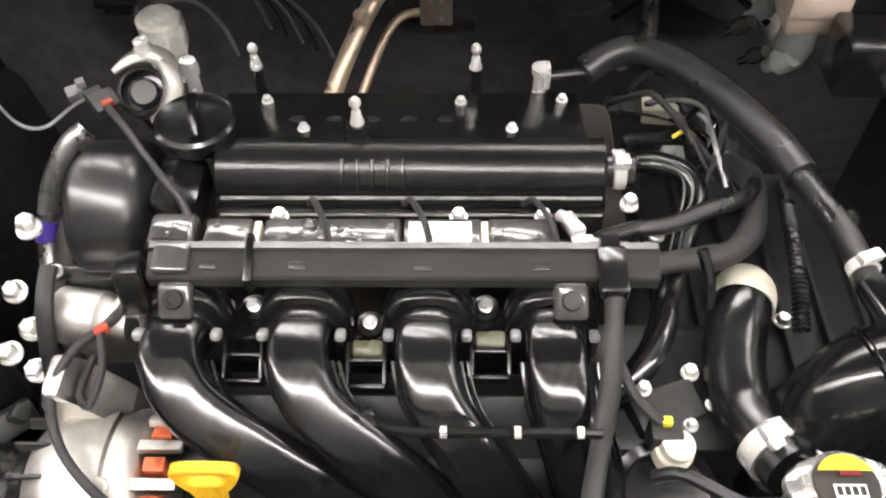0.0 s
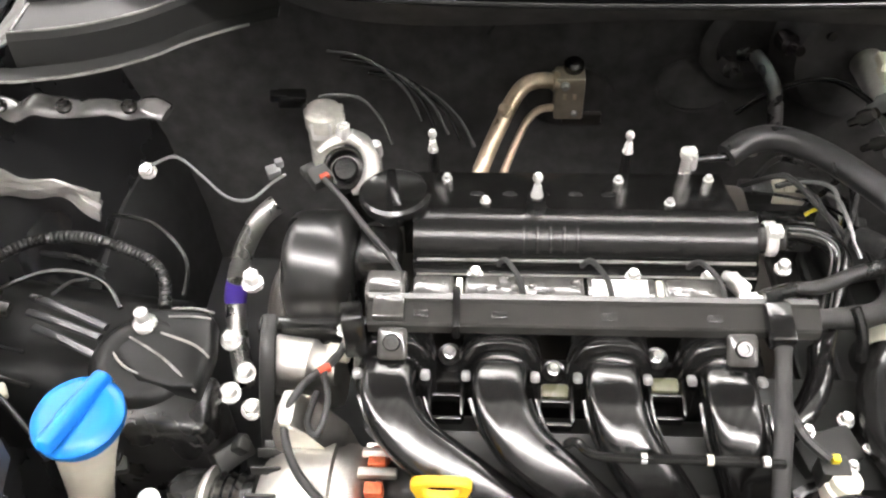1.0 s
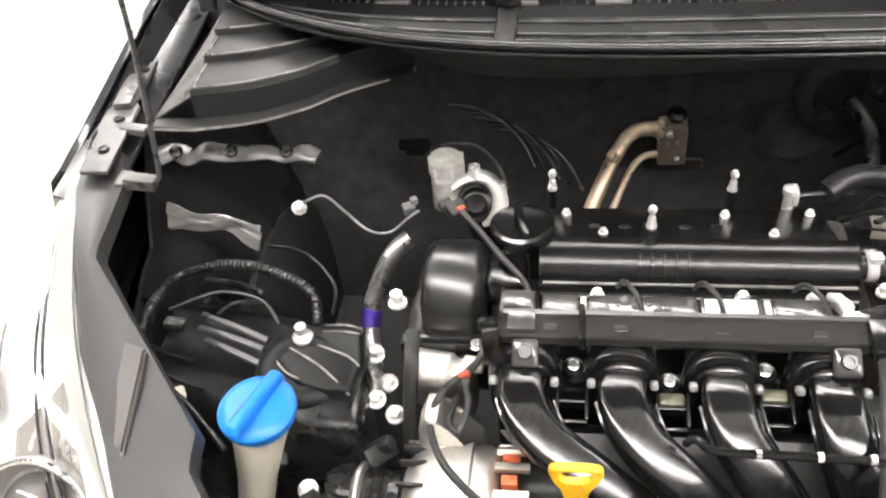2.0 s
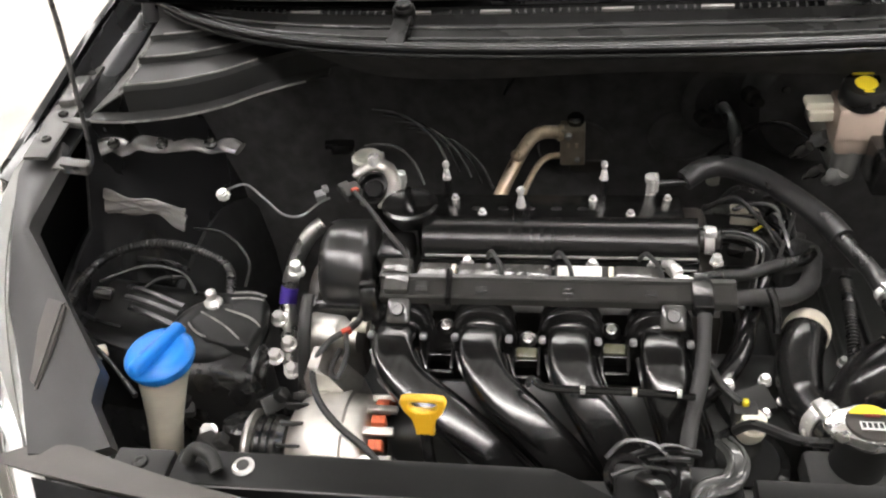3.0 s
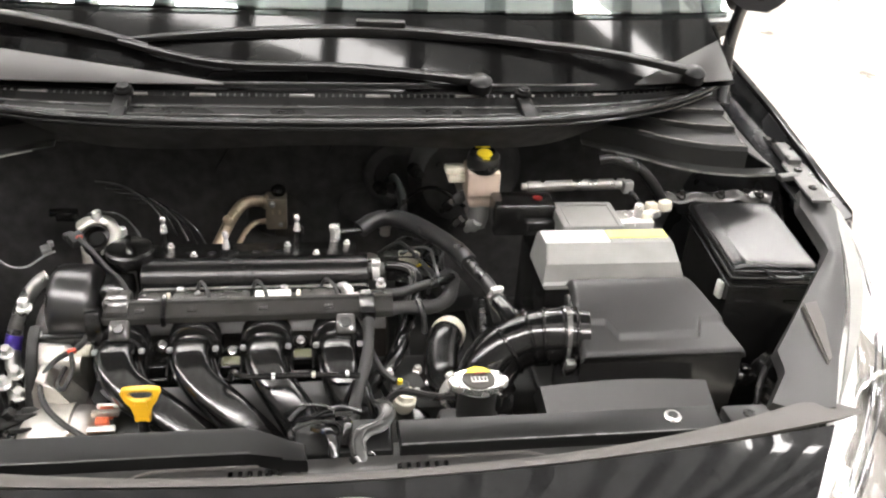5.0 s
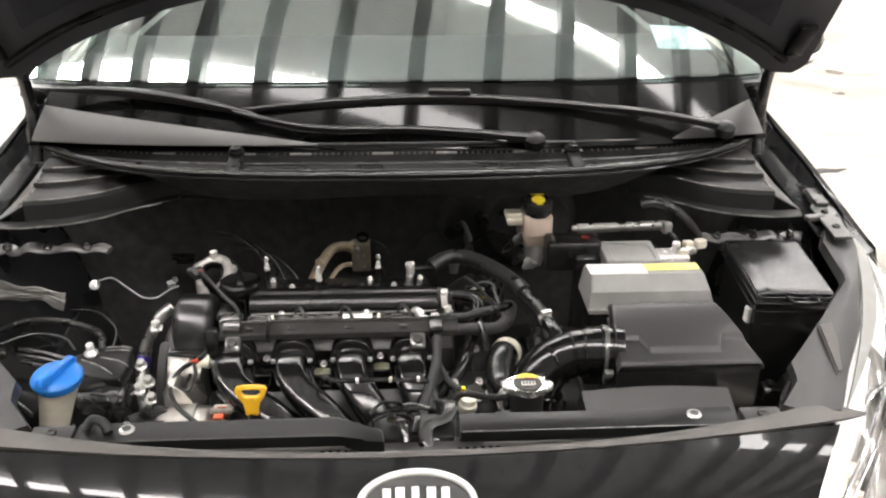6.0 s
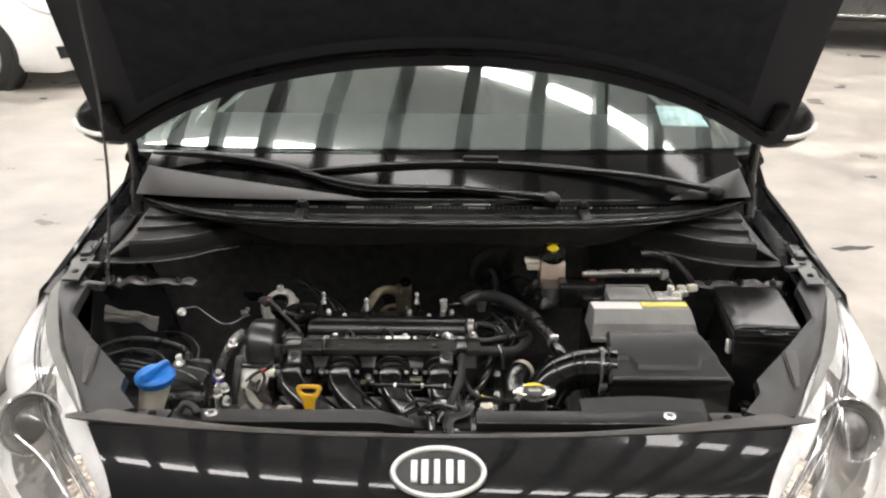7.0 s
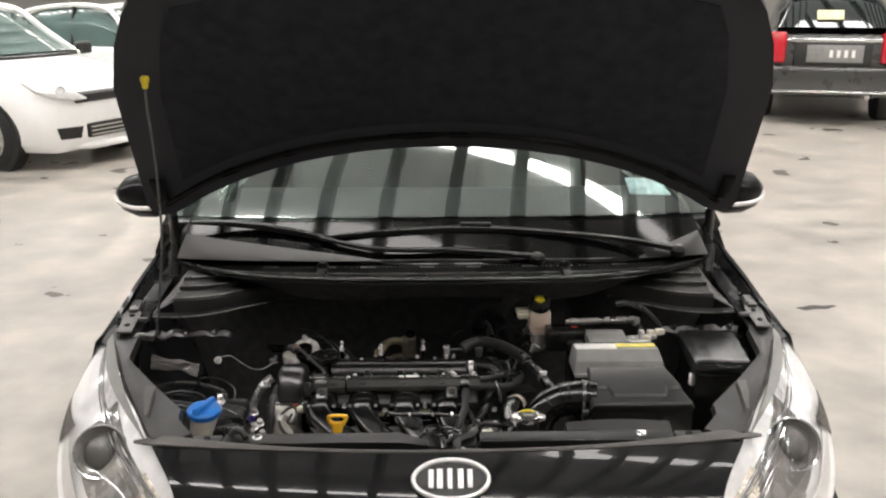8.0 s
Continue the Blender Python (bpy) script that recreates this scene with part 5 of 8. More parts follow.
LB = part("injector_block", bm, M_WET, RAIL)
bm = B()
box(bm, (-0.079, 0.257, 0.798), (0.044, 0.020, 0.0012), (6, 0, 0))
part("paper_label", bm, M_WHITE, LB, "white paper label")
for x in (-0.2075, -0.0475):
    bm = B()
    box(bm, (x, 0.257, 0.788), (0.005, 0.022, 0.022), bev=0.001)
    part("spacer", bm, M_CREAM, RAIL, "pale yellow spacer")
for x in (-0.195, -0.066, -0.005):
    bolt(RAIL, (x, 0.278, 0.790), 0.9)
bm = B()
tube(bm, [(0.006, 0.272, 0.800), (0.012, 0.262, 0.806), (0.018, 0.253, 0.798), (0.03, 0.25, 0.796)], 0.0048, 10, 5)
box(bm, (0.014, 0.262, 0.800), (0.009, 0.020, 0.014), (0, 0, 30), 0.002)
box(bm, (0.020, 0.250, 0.797), (0.016, 0.008, 0.010), (0, 0, 10), 0.002)
part("rail_fitting", bm, M_STEEL, RAIL, "bright rail fitting")
for x in (-0.170, -0.100, -0.012):
    bm = B()
    tube(bm, [(x - 0.006, 0.296, 0.785), (x, 0.285, 0.802), (x + 0.010, 0.262, 0.806), (x + 0.014, 0.250, 0.798)], 0.0024, 8, 5)
    part("injector_lead", bm, M_TAPE, RAIL)

# grey wiring duct
DUCT = thing("wiring_duct", (-0.10, 0.228, 0.77), "long dark grey plastic wiring duct across the engine", "wiring duct")
bm = B()
sec = [(0.222, 0.784), (0.2195, 0.7865), (0.2195, 0.7945), (0.221, 0.7965), (0.237, 0.8025), (0.2385, 0.8055), (0.244, 0.8055), (0.247, 0.777)]
extruded(bm, sec, -0.208, 0.070, 0.0006)
part("duct_body", bm, M_CONDUIT, DUCT, sharp=12)
bm = B()
extruded(bm, [(y + 0.001, z - 0.0015) for y, z in sec], -0.279, -0.2085, 0.0006)
part("duct_body", bm, M_CONDUIT, DUCT, sharp=12)
for x0, x1 in ((-0.212, -0.2055), (0.030, 0.044)):
    bm = B()
    extruded(bm, [(0.2165, 0.783), (0.2165, 0.7975), (0.236, 0.8065), (0.249, 0.8085), (0.250, 0.774)], x0, x1, 0.002)
    part("duct_clamp", bm, M_SATIN, DUCT)
for x in (-0.258, -0.015 + 0.025):
    bm = B()
    box(bm, (x, 0.209, 0.785), (0.024, 0.010, 0.026), (-52, 0, 0), 0.004, 3)
    T = part("duct_bracket", bm, M_WET, DUCT)
    clip(T, (x, 0.2055, 0.7905), 0.007, (0, -0.6, 0.8), M_DUCT)
for x in (-0.236, -0.175, -0.09, -0.01):
    bm = B()
    box(bm, (x, 0.2275, 0.7995), (0.012, 0.006, 0.003), (20, 0, 0), 0.001)
    part("duct_tab", bm, M_DUCT, DUCT)
bm = B()
box(bm, (-0.290, 0.222, 0.786), (0.018, 0.03, 0.036), (-20, 0, 12), 0.003)
part("end_connector", bm, M_SATIN, DUCT, "black end connector")
bm = B()
box(bm, (-0.262, 0.233, 0.799), (0.026, 0.022, 0.012), (10, 0, 0), 0.003)
part("end_cap", bm, M_WET, DUCT)

# intake manifold: plenum, flange plate and four swept runners with horseshoe rims
MAN = thing("intake_manifold", (-0.12, 0.14, 0.55), "glossy black plastic intake manifold with four curved runners", "intake manifold")
bm = B()
box(bm, (-0.125, 0.224, 0.690), (0.325, 0.028, 0.09), bev=0.006)
part("manifold_flange", bm, M_SATIN, MAN)
bm = B()
lathe(bm, (-0.275, 0.135, 0.60), (1, 0, 0), [(0, 0.03), (0.01, 0.06), (0.29, 0.06), (0.30, 0.03)], 28)
box(bm, (-0.12, 0.165, 0.65), (0.30, 0.09, 0.10), (0, 0, 0), 0.02, 3)
part("plenum", bm, M_MATTE, MAN)
RX = (-0.259, -0.1735, -0.087, 0.0)
SW = (0.125, 0.100, 0.062, 0.030)
PATHYZ = ((0.225, 0.749), (0.200, 0.762), (0.174, 0.763), (0.148, 0.750), (0.124, 0.722), (0.108, 0.674), (0.098, 0.60))
BEND = (0, 0, -0.005, 0.12, 0.50, 0.92, 1.20)
# glossy web between the runners
bm = B()


def web(u, v):
    x = -0.290 + 0.322 * u
    sw = interp(list(zip(RX, SW)), x)
    k = v * 6
    y = smooth([(i, p[0]) for i, p in enumerate(PATHYZ)], k)
    z = smooth([(i, p[1]) for i, p in enumerate(PATHYZ)], k)
    return (x + sw * smooth(list(enumerate(BEND)), k), y + 0.016, z - 0.026)


sheet(bm, web, steps(0, 1, 40), steps(0.47, 1, 24), 0.006, 1)
part("runner_web", bm, M_MATTE, MAN)
for k, (x, sw) in enumerate(zip(RX, SW)):
    bm = B()
    tube(bm, [(x + b * sw, y, z) for b, (y, z) in zip(BEND, PATHYZ)], [0.0195, 0.0205, 0.0205, 0.0205, 0.0215, 0.0215, 0.021], 36, 8, flat=0.72, square=4.2)
    R = part("runner", bm, M_GLOSS, MAN, "glossy curved runner", sharp=60)
    # moulding beads on both sides of the runner
    for off, r in ((0.0225, 0.0022), (0.0275, 0.0014), (-0.0225, 0.0024)):
        bm = B()
        tube(bm, [(x + off + b * sw * 1.02, y - 0.003 * (i > 2), z + 0.001) for i, (b, (y, z)) in enumerate(zip(BEND[2:], PATHYZ[2:]))], r, 8, 7)
        part("runner_seam", bm, M_GLOSS, R)
    # raised bar across the crown of the runner
    bm = B()
    tube(bm, [(x - 0.013, 0.188, 0.7730), (x - 0.010, 0.186, 0.7750), (x + 0.010, 0.186, 0.7750), (x + 0.013, 0.188, 0.7730)], 0.0014, 8, 3)
    part("crown_bead", bm, M_GLOSS, R)
    # stepped horseshoe collar
    for dy, dz, wid, r, fl in ((-0.004, -0.006, 0.0245, 0.0046, 1.0), (0.008, 0.000, 0.0275, 0.0056, 1.3), (0.021, 0.002, 0.0275, 0.0052, 1.3)):
        bm = B()
        tube(bm, [(x - wid, 0.203 + dy, 0.722), (x - wid, 0.205 + dy, 0.755 + dz), (x - wid * 0.80, 0.208 + dy, 0.771 + dz), (x - wid * 0.38, 0.209 + dy, 0.7795 + dz), (x + wid * 0.38, 0.209 + dy, 0.7795 + dz),
                  (x + wid * 0.80, 0.208 + dy, 0.771 + dz), (x + wid, 0.205 + dy, 0.755 + dz), (x + wid, 0.203 + dy, 0.722)], r, 12, 6, flat=fl, square=3.5)
        part("runner_collar", bm, M_SATIN, R)
    # small pale blocks painting the bright spots on the collar shoulders
    for sx in (-0.0268, 0.0268):
        bm = B()
        box(bm, (x + sx, 0.194, 0.7655), (0.0075, 0.010, 0.007), (-25, 0, 0), 0.0025, 3)
        part("collar_glint", bm, M_LUG, R)
# wells, bolts and pads between the collars
for x, y, z in ((-0.2155, 0.236, 0.7440), (-0.046, 0.236, 0.7440), (-0.130, 0.224, 0.7400)):
    bm = B()
    lathe(bm, (x, y, z - 0.012), (0, -0.35, 1), [(0, 0.011), (0.010, 0.011), (0.012, 0.0095), (0.0115, 0.0085), (0.010, 0.0)], 20)
    part("bolt_boss", bm, M_SATIN, MAN)
    bolt(MAN, (x, y - 0.003, z), 0.72, (0, -0.35, 1), label="bright flange bolt")
for x, y, z in ((-0.2165, 0.190, 0.738), (-0.130, 0.186, 0.738), (-0.0435, 0.192, 0.741)):
    bm = B()
    for a, b in ((-0.013, 0.0), (0.013, 0.0)):
        box(bm, (x + a, y, z), (0.003, 0.030, 0.020), (18, 0, 0), 0.001)
    for d in (-0.014, 0.004):
        box(bm, (x, y + d, z - 0.003 + 0.3 * d), (0.026, 0.003, 0.016), (18, 0, 0), 0.001)
    WELL = part("web_cell", bm, M_SATIN, MAN)
    if x > -0.2:
        bm = B()
        box(bm, (x, y + 0.012, z + 0.002), (0.022, 0.012, 0.014), (20, 0, 0), 0.003)
        part("manifold_pad", bm, M_PAD, WELL, "olive translucent pad")
# thin vacuum line across the runners
bm = B()
tube(bm, [(-0.125, 0.135, 0.765), (-0.120, 0.125, 0.784), (-0.105, 0.113, 0.786), (-0.05, 0.112, 0.786), (0.0, 0.113, 0.783), (0.022, 0.114, 0.780)], 0.0035, 8, 6)
VL = part("vacuum_line", bm, M_SATIN, MAN)
for x, m in ((-0.075, M_STEEL), (-0.030, M_CREAM), (0.008, M_STEEL)):
    bm = B()
    cyl(bm, (x - 0.002, 0.112, 0.786), (x + 0.002, 0.112, 0.786), 0.0039, seg=10)
    part("line_band", bm, m, VL)

# ---------------------------------------------------------------- alternator
ALT = thing("alternator", (-0.32, 0.12, 0.58), "cast aluminium alternator with copper windings and black pulley", "alternator")
bm = B()
lathe(bm, (-0.362, 0.118, 0.672), (1, 0, 0), [(0, 0.038), (0.003, 0.046), (0.012, 0.055), (0.026, 0.062), (0.036, 0.064), (0.060, 0.064), (0.062, 0.061), (0.074, 0.060), (0.082, 0.054), (0.086, 0.042)], 40)
ALTB = part("alternator_body", bm, M_ALU, ALT)
# cooling slots round the drive end
for k in range(9):
    a = radians(-10 + k * 22)
    bm = B()
    r = 0.0572
    box(bm, (-0.352, 0.118 - r * math.cos(a), 0.672 + r * math.sin(a)), (0.024, 0.0028, 0.008), (-math.degrees(a) + 90, 0, 0), 0.0008)
    part("cooling_slot", bm, M_MATTE, ALTB)
for a, x in ((72, -0.300), (120, -0.330)):
    bm = B()
    q = Vector((0, -math.cos(radians(a)), math.sin(radians(a))))
    lathe(bm, Vector((x, 0.118, 0.672)) + q * 0.0605, q, [(-0.004, 0.006), (0.004, 0.006), (0.005, 0.004), (0.005, 0)], 12)
    part("body_boss", bm, M_ALU, ALTB)
bm = B()
prism(bm, [(-0.352, 0.69), (-0.290, 0.69), (-0.296, 0.718), (-0.318, 0.732), (-0.328, 0.748), (-0.331, 0.762), (-0.342, 0.762), (-0.350, 0.742)], (0, 0.182, 0), (1, 0, 0), (0, 0, 1), 0.034, 0.006, 3)
part("mount_arm", bm, M_ALU, ALT)
for k in range(5):
    a = radians(35 + k * 26)
    bm = B()
    c = (-0.268, 0.118 - 0.052 * math.cos(a), 0.672 + 0.052 * math.sin(a))
    box(bm, c, (0.014, 0.014, 0.010), (-math.degrees(a), 0, 0), 0.001)
    part("winding", bm, M_COPPER, ALT, "red copper winding")
    bm = B()
    c2 = (-0.266, 0.118 - 0.058 * math.cos(a + 0.22), 0.672 + 0.058 * math.sin(a + 0.22))
    box(bm, c2, (0.030, 0.006, 0.008), (-math.degrees(a + 0.22), 0, 0), 0.001)
    part("housing_fin", bm, M_ALU, ALT)
bm = B()
lathe(bm, (-0.402, 0.118, 0.672), (1, 0, 0), [(0, 0.02), (0.002, 0.034), (0.006, 0.036), (0.010, 0.033), (0.014, 0.036), (0.018, 0.033), (0.022, 0.036), (0.026, 0.033), (0.036, 0.036), (0.040, 0.03)], 32)
part("pulley", bm, M_SATIN, ALT, "black grooved pulley")
bm = B()
lathe(bm, (-0.405, 0.118, 0.672), (1, 0, 0), [(-0.004, 0.036), (0.000, 0.0405), (0.003, 0.0405), (0.005, 0.034), (0.003, 0.0)], 32)
part("pulley_ring", bm, M_ALU, ALT)

# dipstick with its yellow pull ring
DIP = thing("dipstick", (-0.214, 0.096, 0.70), "yellow plastic oil dipstick pull ring", "dipstick")
bm = B()
DU, DV = Vector((1, 0, 0)), Vector((0.0, 0.14, 0.99)).normalized()
DO = Vector((-0.213, 0.079, 0.785))
hole = 0.010
outer = [(-0.021, 0.012), (-0.019, 0.017), (-0.010, 0.0185), (0.010, 0.0185), (0.019, 0.017), (0.021, 0.012), (0.017, 0.002), (0.011, -0.006), (0.0085, -0.016), (0.0085, -0.024), (-0.0085, -0.024), (-0.0085, -0.016), (-0.011, -0.006), (-0.017, 0.002)]
inner = [(a * 0.62, 0.0085 + (b - 0.0085) * 0.52) if b > -0.004 else (a * 0.5, 0.0030) for a, b in outer]
N = DU.cross(DV).normalized()
lo = [[DO + DU * a + DV * b + N * k for a, b in outer] for k in (-0.004, 0.004)]
li = [[DO + DU * a + DV * b + N * k for a, b in inner] for k in (-0.004, 0.004)]
rings(bm, [lo[0], lo[1], li[1], li[0]], close=True)
bmesh.ops.bevel(bm, geom=bm.edges[:], offset=0.0012, segments=1, affect="EDGES")
part("pull_ring", bm, M_YELLOW, DIP)
bm = B()
tube(bm, [DO - DV * 0.022, (-0.212, 0.072, 0.73), (-0.205, 0.075, 0.66)], 0.006, 8, 4)
part("dipstick_tube", bm, M_SATIN, DIP)

# ---------------------------------------------------------------- washer tank
WASH = thing("washer_tank", (-0.48, 0.13, 0.50), "cream washer tank neck with bright blue cap", "washer tank")
bm = B()
lathe(bm, (-0.5455, 0.133, 0.5285), (0.26, -0.01, 1), [(0, 0.0165), (0.10, 0.0165), (0.17, 0.0180), (0.225, 0.0225), (0.250, 0.0255), (0.262, 0.026)], 28)
part("filler_neck", bm, M_CREAM, WASH)
bm = B()
lathe(bm, (-0.480, 0.131, 0.788), (0, -0.06, 1), [(-0.010, 0.026), (-0.008, 0.0305), (-0.002, 0.0335), (0.004, 0.034), (0.008, 0.031), (0.010, 0.024), (0.010, 0)], 36)
WC = part("washer_cap", bm, M_BLUE, WASH, "bright blue cap with grip ridge")
bm = B()
box(bm, (-0.479, 0.130, 0.802), (0.016, 0.074, 0.012), (-3, 0, -18), 0.004, 3, top=(0.7, 0.92))
part("cap_ridge", bm, M_BLUE, WC)
# ---------------------------------------------------------------- radiator, cap and hoses
RAD = thing("radiator", (0.05, 0.05, 0.40), "black radiator with silver pressure cap", "radiator")
bm = B()
box(bm, (-0.02, 0.045, 0.57), (0.72, 0.03, 0.32), bev=0.006)
part("radiator_core", bm, M_MATTE, RAD)
bm = B()
cyl(bm, (0.152, 0.074, 0.74), (0.152, 0.073, 0.795), 0.022, seg=24, bev=0.002)
box(bm, (0.145, 0.065, 0.735), (0.07, 0.05, 0.03), bev=0.008)
part("filler_neck", bm, M_MATTE, RAD)
bm = B()
CO = []
for k in range(40):
    a = 2 * math.pi * k / 40
    r = 0.021 + 0.0135 * max(0, math.cos(a)) ** 6 + 0.0135 * max(0, -math.cos(a)) ** 6
    CO.append((r * math.cos(a), r * math.sin(a)))
prism(bm, CO, (0.152, 0.073, 0.793), (1, 0, 0), (0, 1, -0.04), 0.009, 0.003)
RC = part("pressure_cap", bm, M_CAP, RAD, "silver pressure cap with yellow warning label")
bm = B()
lathe(bm, (0.152, 0.073, 0.802), (0, 0.04, 1), [(0, 0.019), (0.002, 0.018), (0.0025, 0)], 28)
part("cap_disc", bm, M_BRACKET, RC)
bm = B()
prism(bm, [(0.0172 * math.cos(a), 0.0172 * math.sin(a)) for a in steps(0.45, math.pi - 0.45, 14)], (0.152, 0.073, 0.8052), (1, 0, 0), (0, 1, 0), 0.0008)
part("cap_label", bm, M_LABELY, RC, "yellow warning label")
bm = B()
box(bm, (0.154, 0.0785, 0.8062), (0.012, 0.003, 0.0006))
part("warning_mark", bm, M_DARKRED, RC)
bm = B()
box(bm, (0.152, 0.068, 0.8058), (0.018, 0.008, 0.0008))
CL = part("cap_plate", bm, M_WHITE, RC, "white plate with dark writing bars")
for i in range(4):
    bm = B()
    box(bm, (0.1455 + i * 0.0043, 0.068, 0.8066), (0.0028, 0.005, 0.0006))
    part("writing_bar", bm, M_MATTE, CL)

HOSE = thing("radiator_hose", (0.135, 0.17, 0.60), "thick black radiator hose with cream band and spring clamp", "hose")
bm = B()
tube(bm, [(0.152, 0.270, 0.700), (0.150, 0.262, 0.720), (0.147, 0.247, 0.738), (0.137, 0.224, 0.741), (0.130, 0.195, 0.733), (0.130, 0.165, 0.728), (0.137, 0.138, 0.733), (0.149, 0.108, 0.742)],
     [0.021, 0.021, 0.0215, 0.022, 0.022, 0.021, 0.021, 0.020], 24, 6)
part("hose_body", bm, M_SATIN, HOSE)
bm = B()
tube(bm, [(0.1490, 0.255, 0.7305), (0.1465, 0.246, 0.7385), (0.1425, 0.236, 0.7405)], 0.0227, 24, 4)
part("hose_band", bm, M_CREAM, HOSE, "cream paper band")
bm = B()
tube(bm, [(0.1395, 0.132, 0.7345), (0.1445, 0.119, 0.738)], 0.0232, 24, 2)
CLM = part("spring_clamp", bm, M_STEEL, HOSE, "bright spring clamp")
for p in ((0.132, 0.122, 0.763), (0.162, 0.120, 0.757)):
    bm = B()
    box(bm, p, (0.010, 0.018, 0.008), (20, 0, 30), 0.002)
    part("clamp_ear", bm, M_STEEL, CLM)
bm = B()
tube(bm, [(0.125, 0.066, 0.785), (0.10, 0.068, 0.784), (0.07, 0.09, 0.775), (0.055, 0.095, 0.76)], 0.0045, 8, 6)
OVF = solo("overflow_hose", bm, M_RUBBER, "thin black overflow hose from the pressure cap", "hose")

# intake duct elbow from the air filter box to the engine
EL = thing("intake_duct", (0.22, 0.15, 0.70), "glossy ribbed black rubber intake duct elbow", "intake duct")
bm = B()
tube(bm, [(0.296, 0.145, 0.800), (0.262, 0.150, 0.800), (0.225, 0.155, 0.792), (0.195, 0.152, 0.775), (0.176, 0.142, 0.745), (0.172, 0.135, 0.70), (0.172, 0.135, 0.66)], [0.034, 0.034, 0.033, 0.034, 0.035, 0.036, 0.036], 28, 7)
part("duct_body", bm, M_GLOSS, EL)
for a, b, r in (((0.284, 0.1465, 0.800), (0.280, 0.147, 0.800), 0.0385), ((0.270, 0.1488, 0.800), (0.264, 0.1495, 0.800), 0.037), ((0.252, 0.151, 0.799), (0.248, 0.152, 0.798), 0.036),
                ((0.232, 0.155, 0.794), (0.228, 0.155, 0.793), 0.0355), ((0.205, 0.154, 0.782), (0.201, 0.153, 0.780), 0.036), ((0.1755, 0.141, 0.742), (0.1745, 0.139, 0.736), 0.040), ((0.1735, 0.137, 0.724), (0.173, 0.1365, 0.718), 0.041), ((0.172, 0.136, 0.706), (0.172, 0.1355, 0.70), 0.042)):
    bm = B()
    cyl(bm, a, b, r, seg=28, bev=0.0015)
    part("duct_rib", bm, M_GLOSS, EL)
bm = B()
cyl(bm, (0.276, 0.1475, 0.800), (0.268, 0.149, 0.800), 0.0365, seg=28)
box(bm, (0.270, 0.112, 0.782), (0.012, 0.010, 0.024), (20, 0, 0), 0.002)
part("hose_clamp", bm, M_SLEEVE, EL, "dull steel worm clamp")
bm = B()
tube(bm, [(0.21, 0.165, 0.808), (0.205, 0.185, 0.812), (0.200, 0.205, 0.812)], 0.011, 12, 4)
part("breather_nipple", bm, M_GLOSS, EL)

# breather hose from the valve cover to the duct
PCV = thing("breather_hose", (0.10, 0.40, 0.75), "long curved breather hose in dark foam sleeve", "hose")
bm = B()
tube(bm, [(0.005, 0.440, 0.782), (0.025, 0.442, 0.783), (0.045, 0.445, 0.783)], 0.0045, 10, 4)
part("breather_nipple", bm, M_SATIN, PCV)
bm = B()
lathe(bm, (0.003, 0.440, 0.765), (0, 0, 1), [(0, 0.006), (0.02, 0.006), (0.022, 0.008), (0.028, 0.008), (0.030, 0.004)], 14)
box(bm, (0.008, 0.440, 0.784), (0.006, 0.018, 0.018), bev=0.002)
part("hose_clamp", bm, M_STEEL, PCV)
bm = B()
tube(bm, [(0.040, 0.444, 0.784), (0.060, 0.455, 0.792), (0.085, 0.455, 0.797), (0.115, 0.430, 0.802), (0.145, 0.380, 0.808), (0.168, 0.330, 0.812), (0.178, 0.300, 0.812)], 0.0125, 16, 7)
part("foam_sleeve", bm, M_FOAM, PCV, "dark foam sleeve")
bm = B()
tube(bm, [(0.172, 0.315, 0.812), (0.184, 0.280, 0.812), (0.195, 0.245, 0.812), (0.199, 0.205, 0.812)], 0.0088, 14, 6)
part("hose_body", bm, M_RUBBER, PCV)
bm = B()
cyl(bm, (0.198, 0.222, 0.812), (0.199, 0.214, 0.812), 0.0105, seg=16)
box(bm, (0.199, 0.218, 0.824), (0.016, 0.008, 0.006), (0, 0, 20), 0.001)
part("spring_clamp", bm, M_STEEL, PCV)

# ---------------------------------------------------------------- air filter box
AIR = thing("air_filter_box", (0.37, 0.13, 0.60), "dark grey plastic air filter box with stepped lid", "air filter box")
bm = B()


def lid(u, v):
    xl, xr = 0.290 - 0.014 * (1 - v), 0.446 + 0.034 * (1 - v)
    x = xl + (xr - xl) * u
    y = 0.094 + 0.134 * v
    jog = max(0, min(1, (x - 0.316) / 0.010, (0.436 - x) / 0.010))
    crease = 0.138 - 0.024 * jog
    back = smooth([(0.10, 0.820), (0.138, 0.8275), (0.19, 0.837), (0.215, 0.8375), (0.228, 0.829)], y)
    front = 0.8135 + 0.20 * (y - 0.094)
    k = max(0.0, min(1.0, (y - crease) / 0.006))
    z = front + (back - front) * k
    edge = min(u, 1 - u)
    z -= 0.008 * max(0, 1 - edge / 0.035) ** 2 + 0.004 * max(0, 1 - v / 0.02)
    return (x, y, z)


sheet(bm, lid, steps(0, 1, 110), steps(0, 1, 70), 0.004, 1)
part("lid", bm, M_GREY, AIR, "dark grey grained lid")
bm = B()
prism(bm, [(0.278, 0.097), (0.476, 0.096), (0.478, 0.106), (0.446, 0.228), (0.292, 0.230)], (0, 0, 0.66), (1, 0, 0), (0, 1, 0), 0.147, 0.004)
part("lower_box", bm, M_SATIN, AIR)
bm = B()
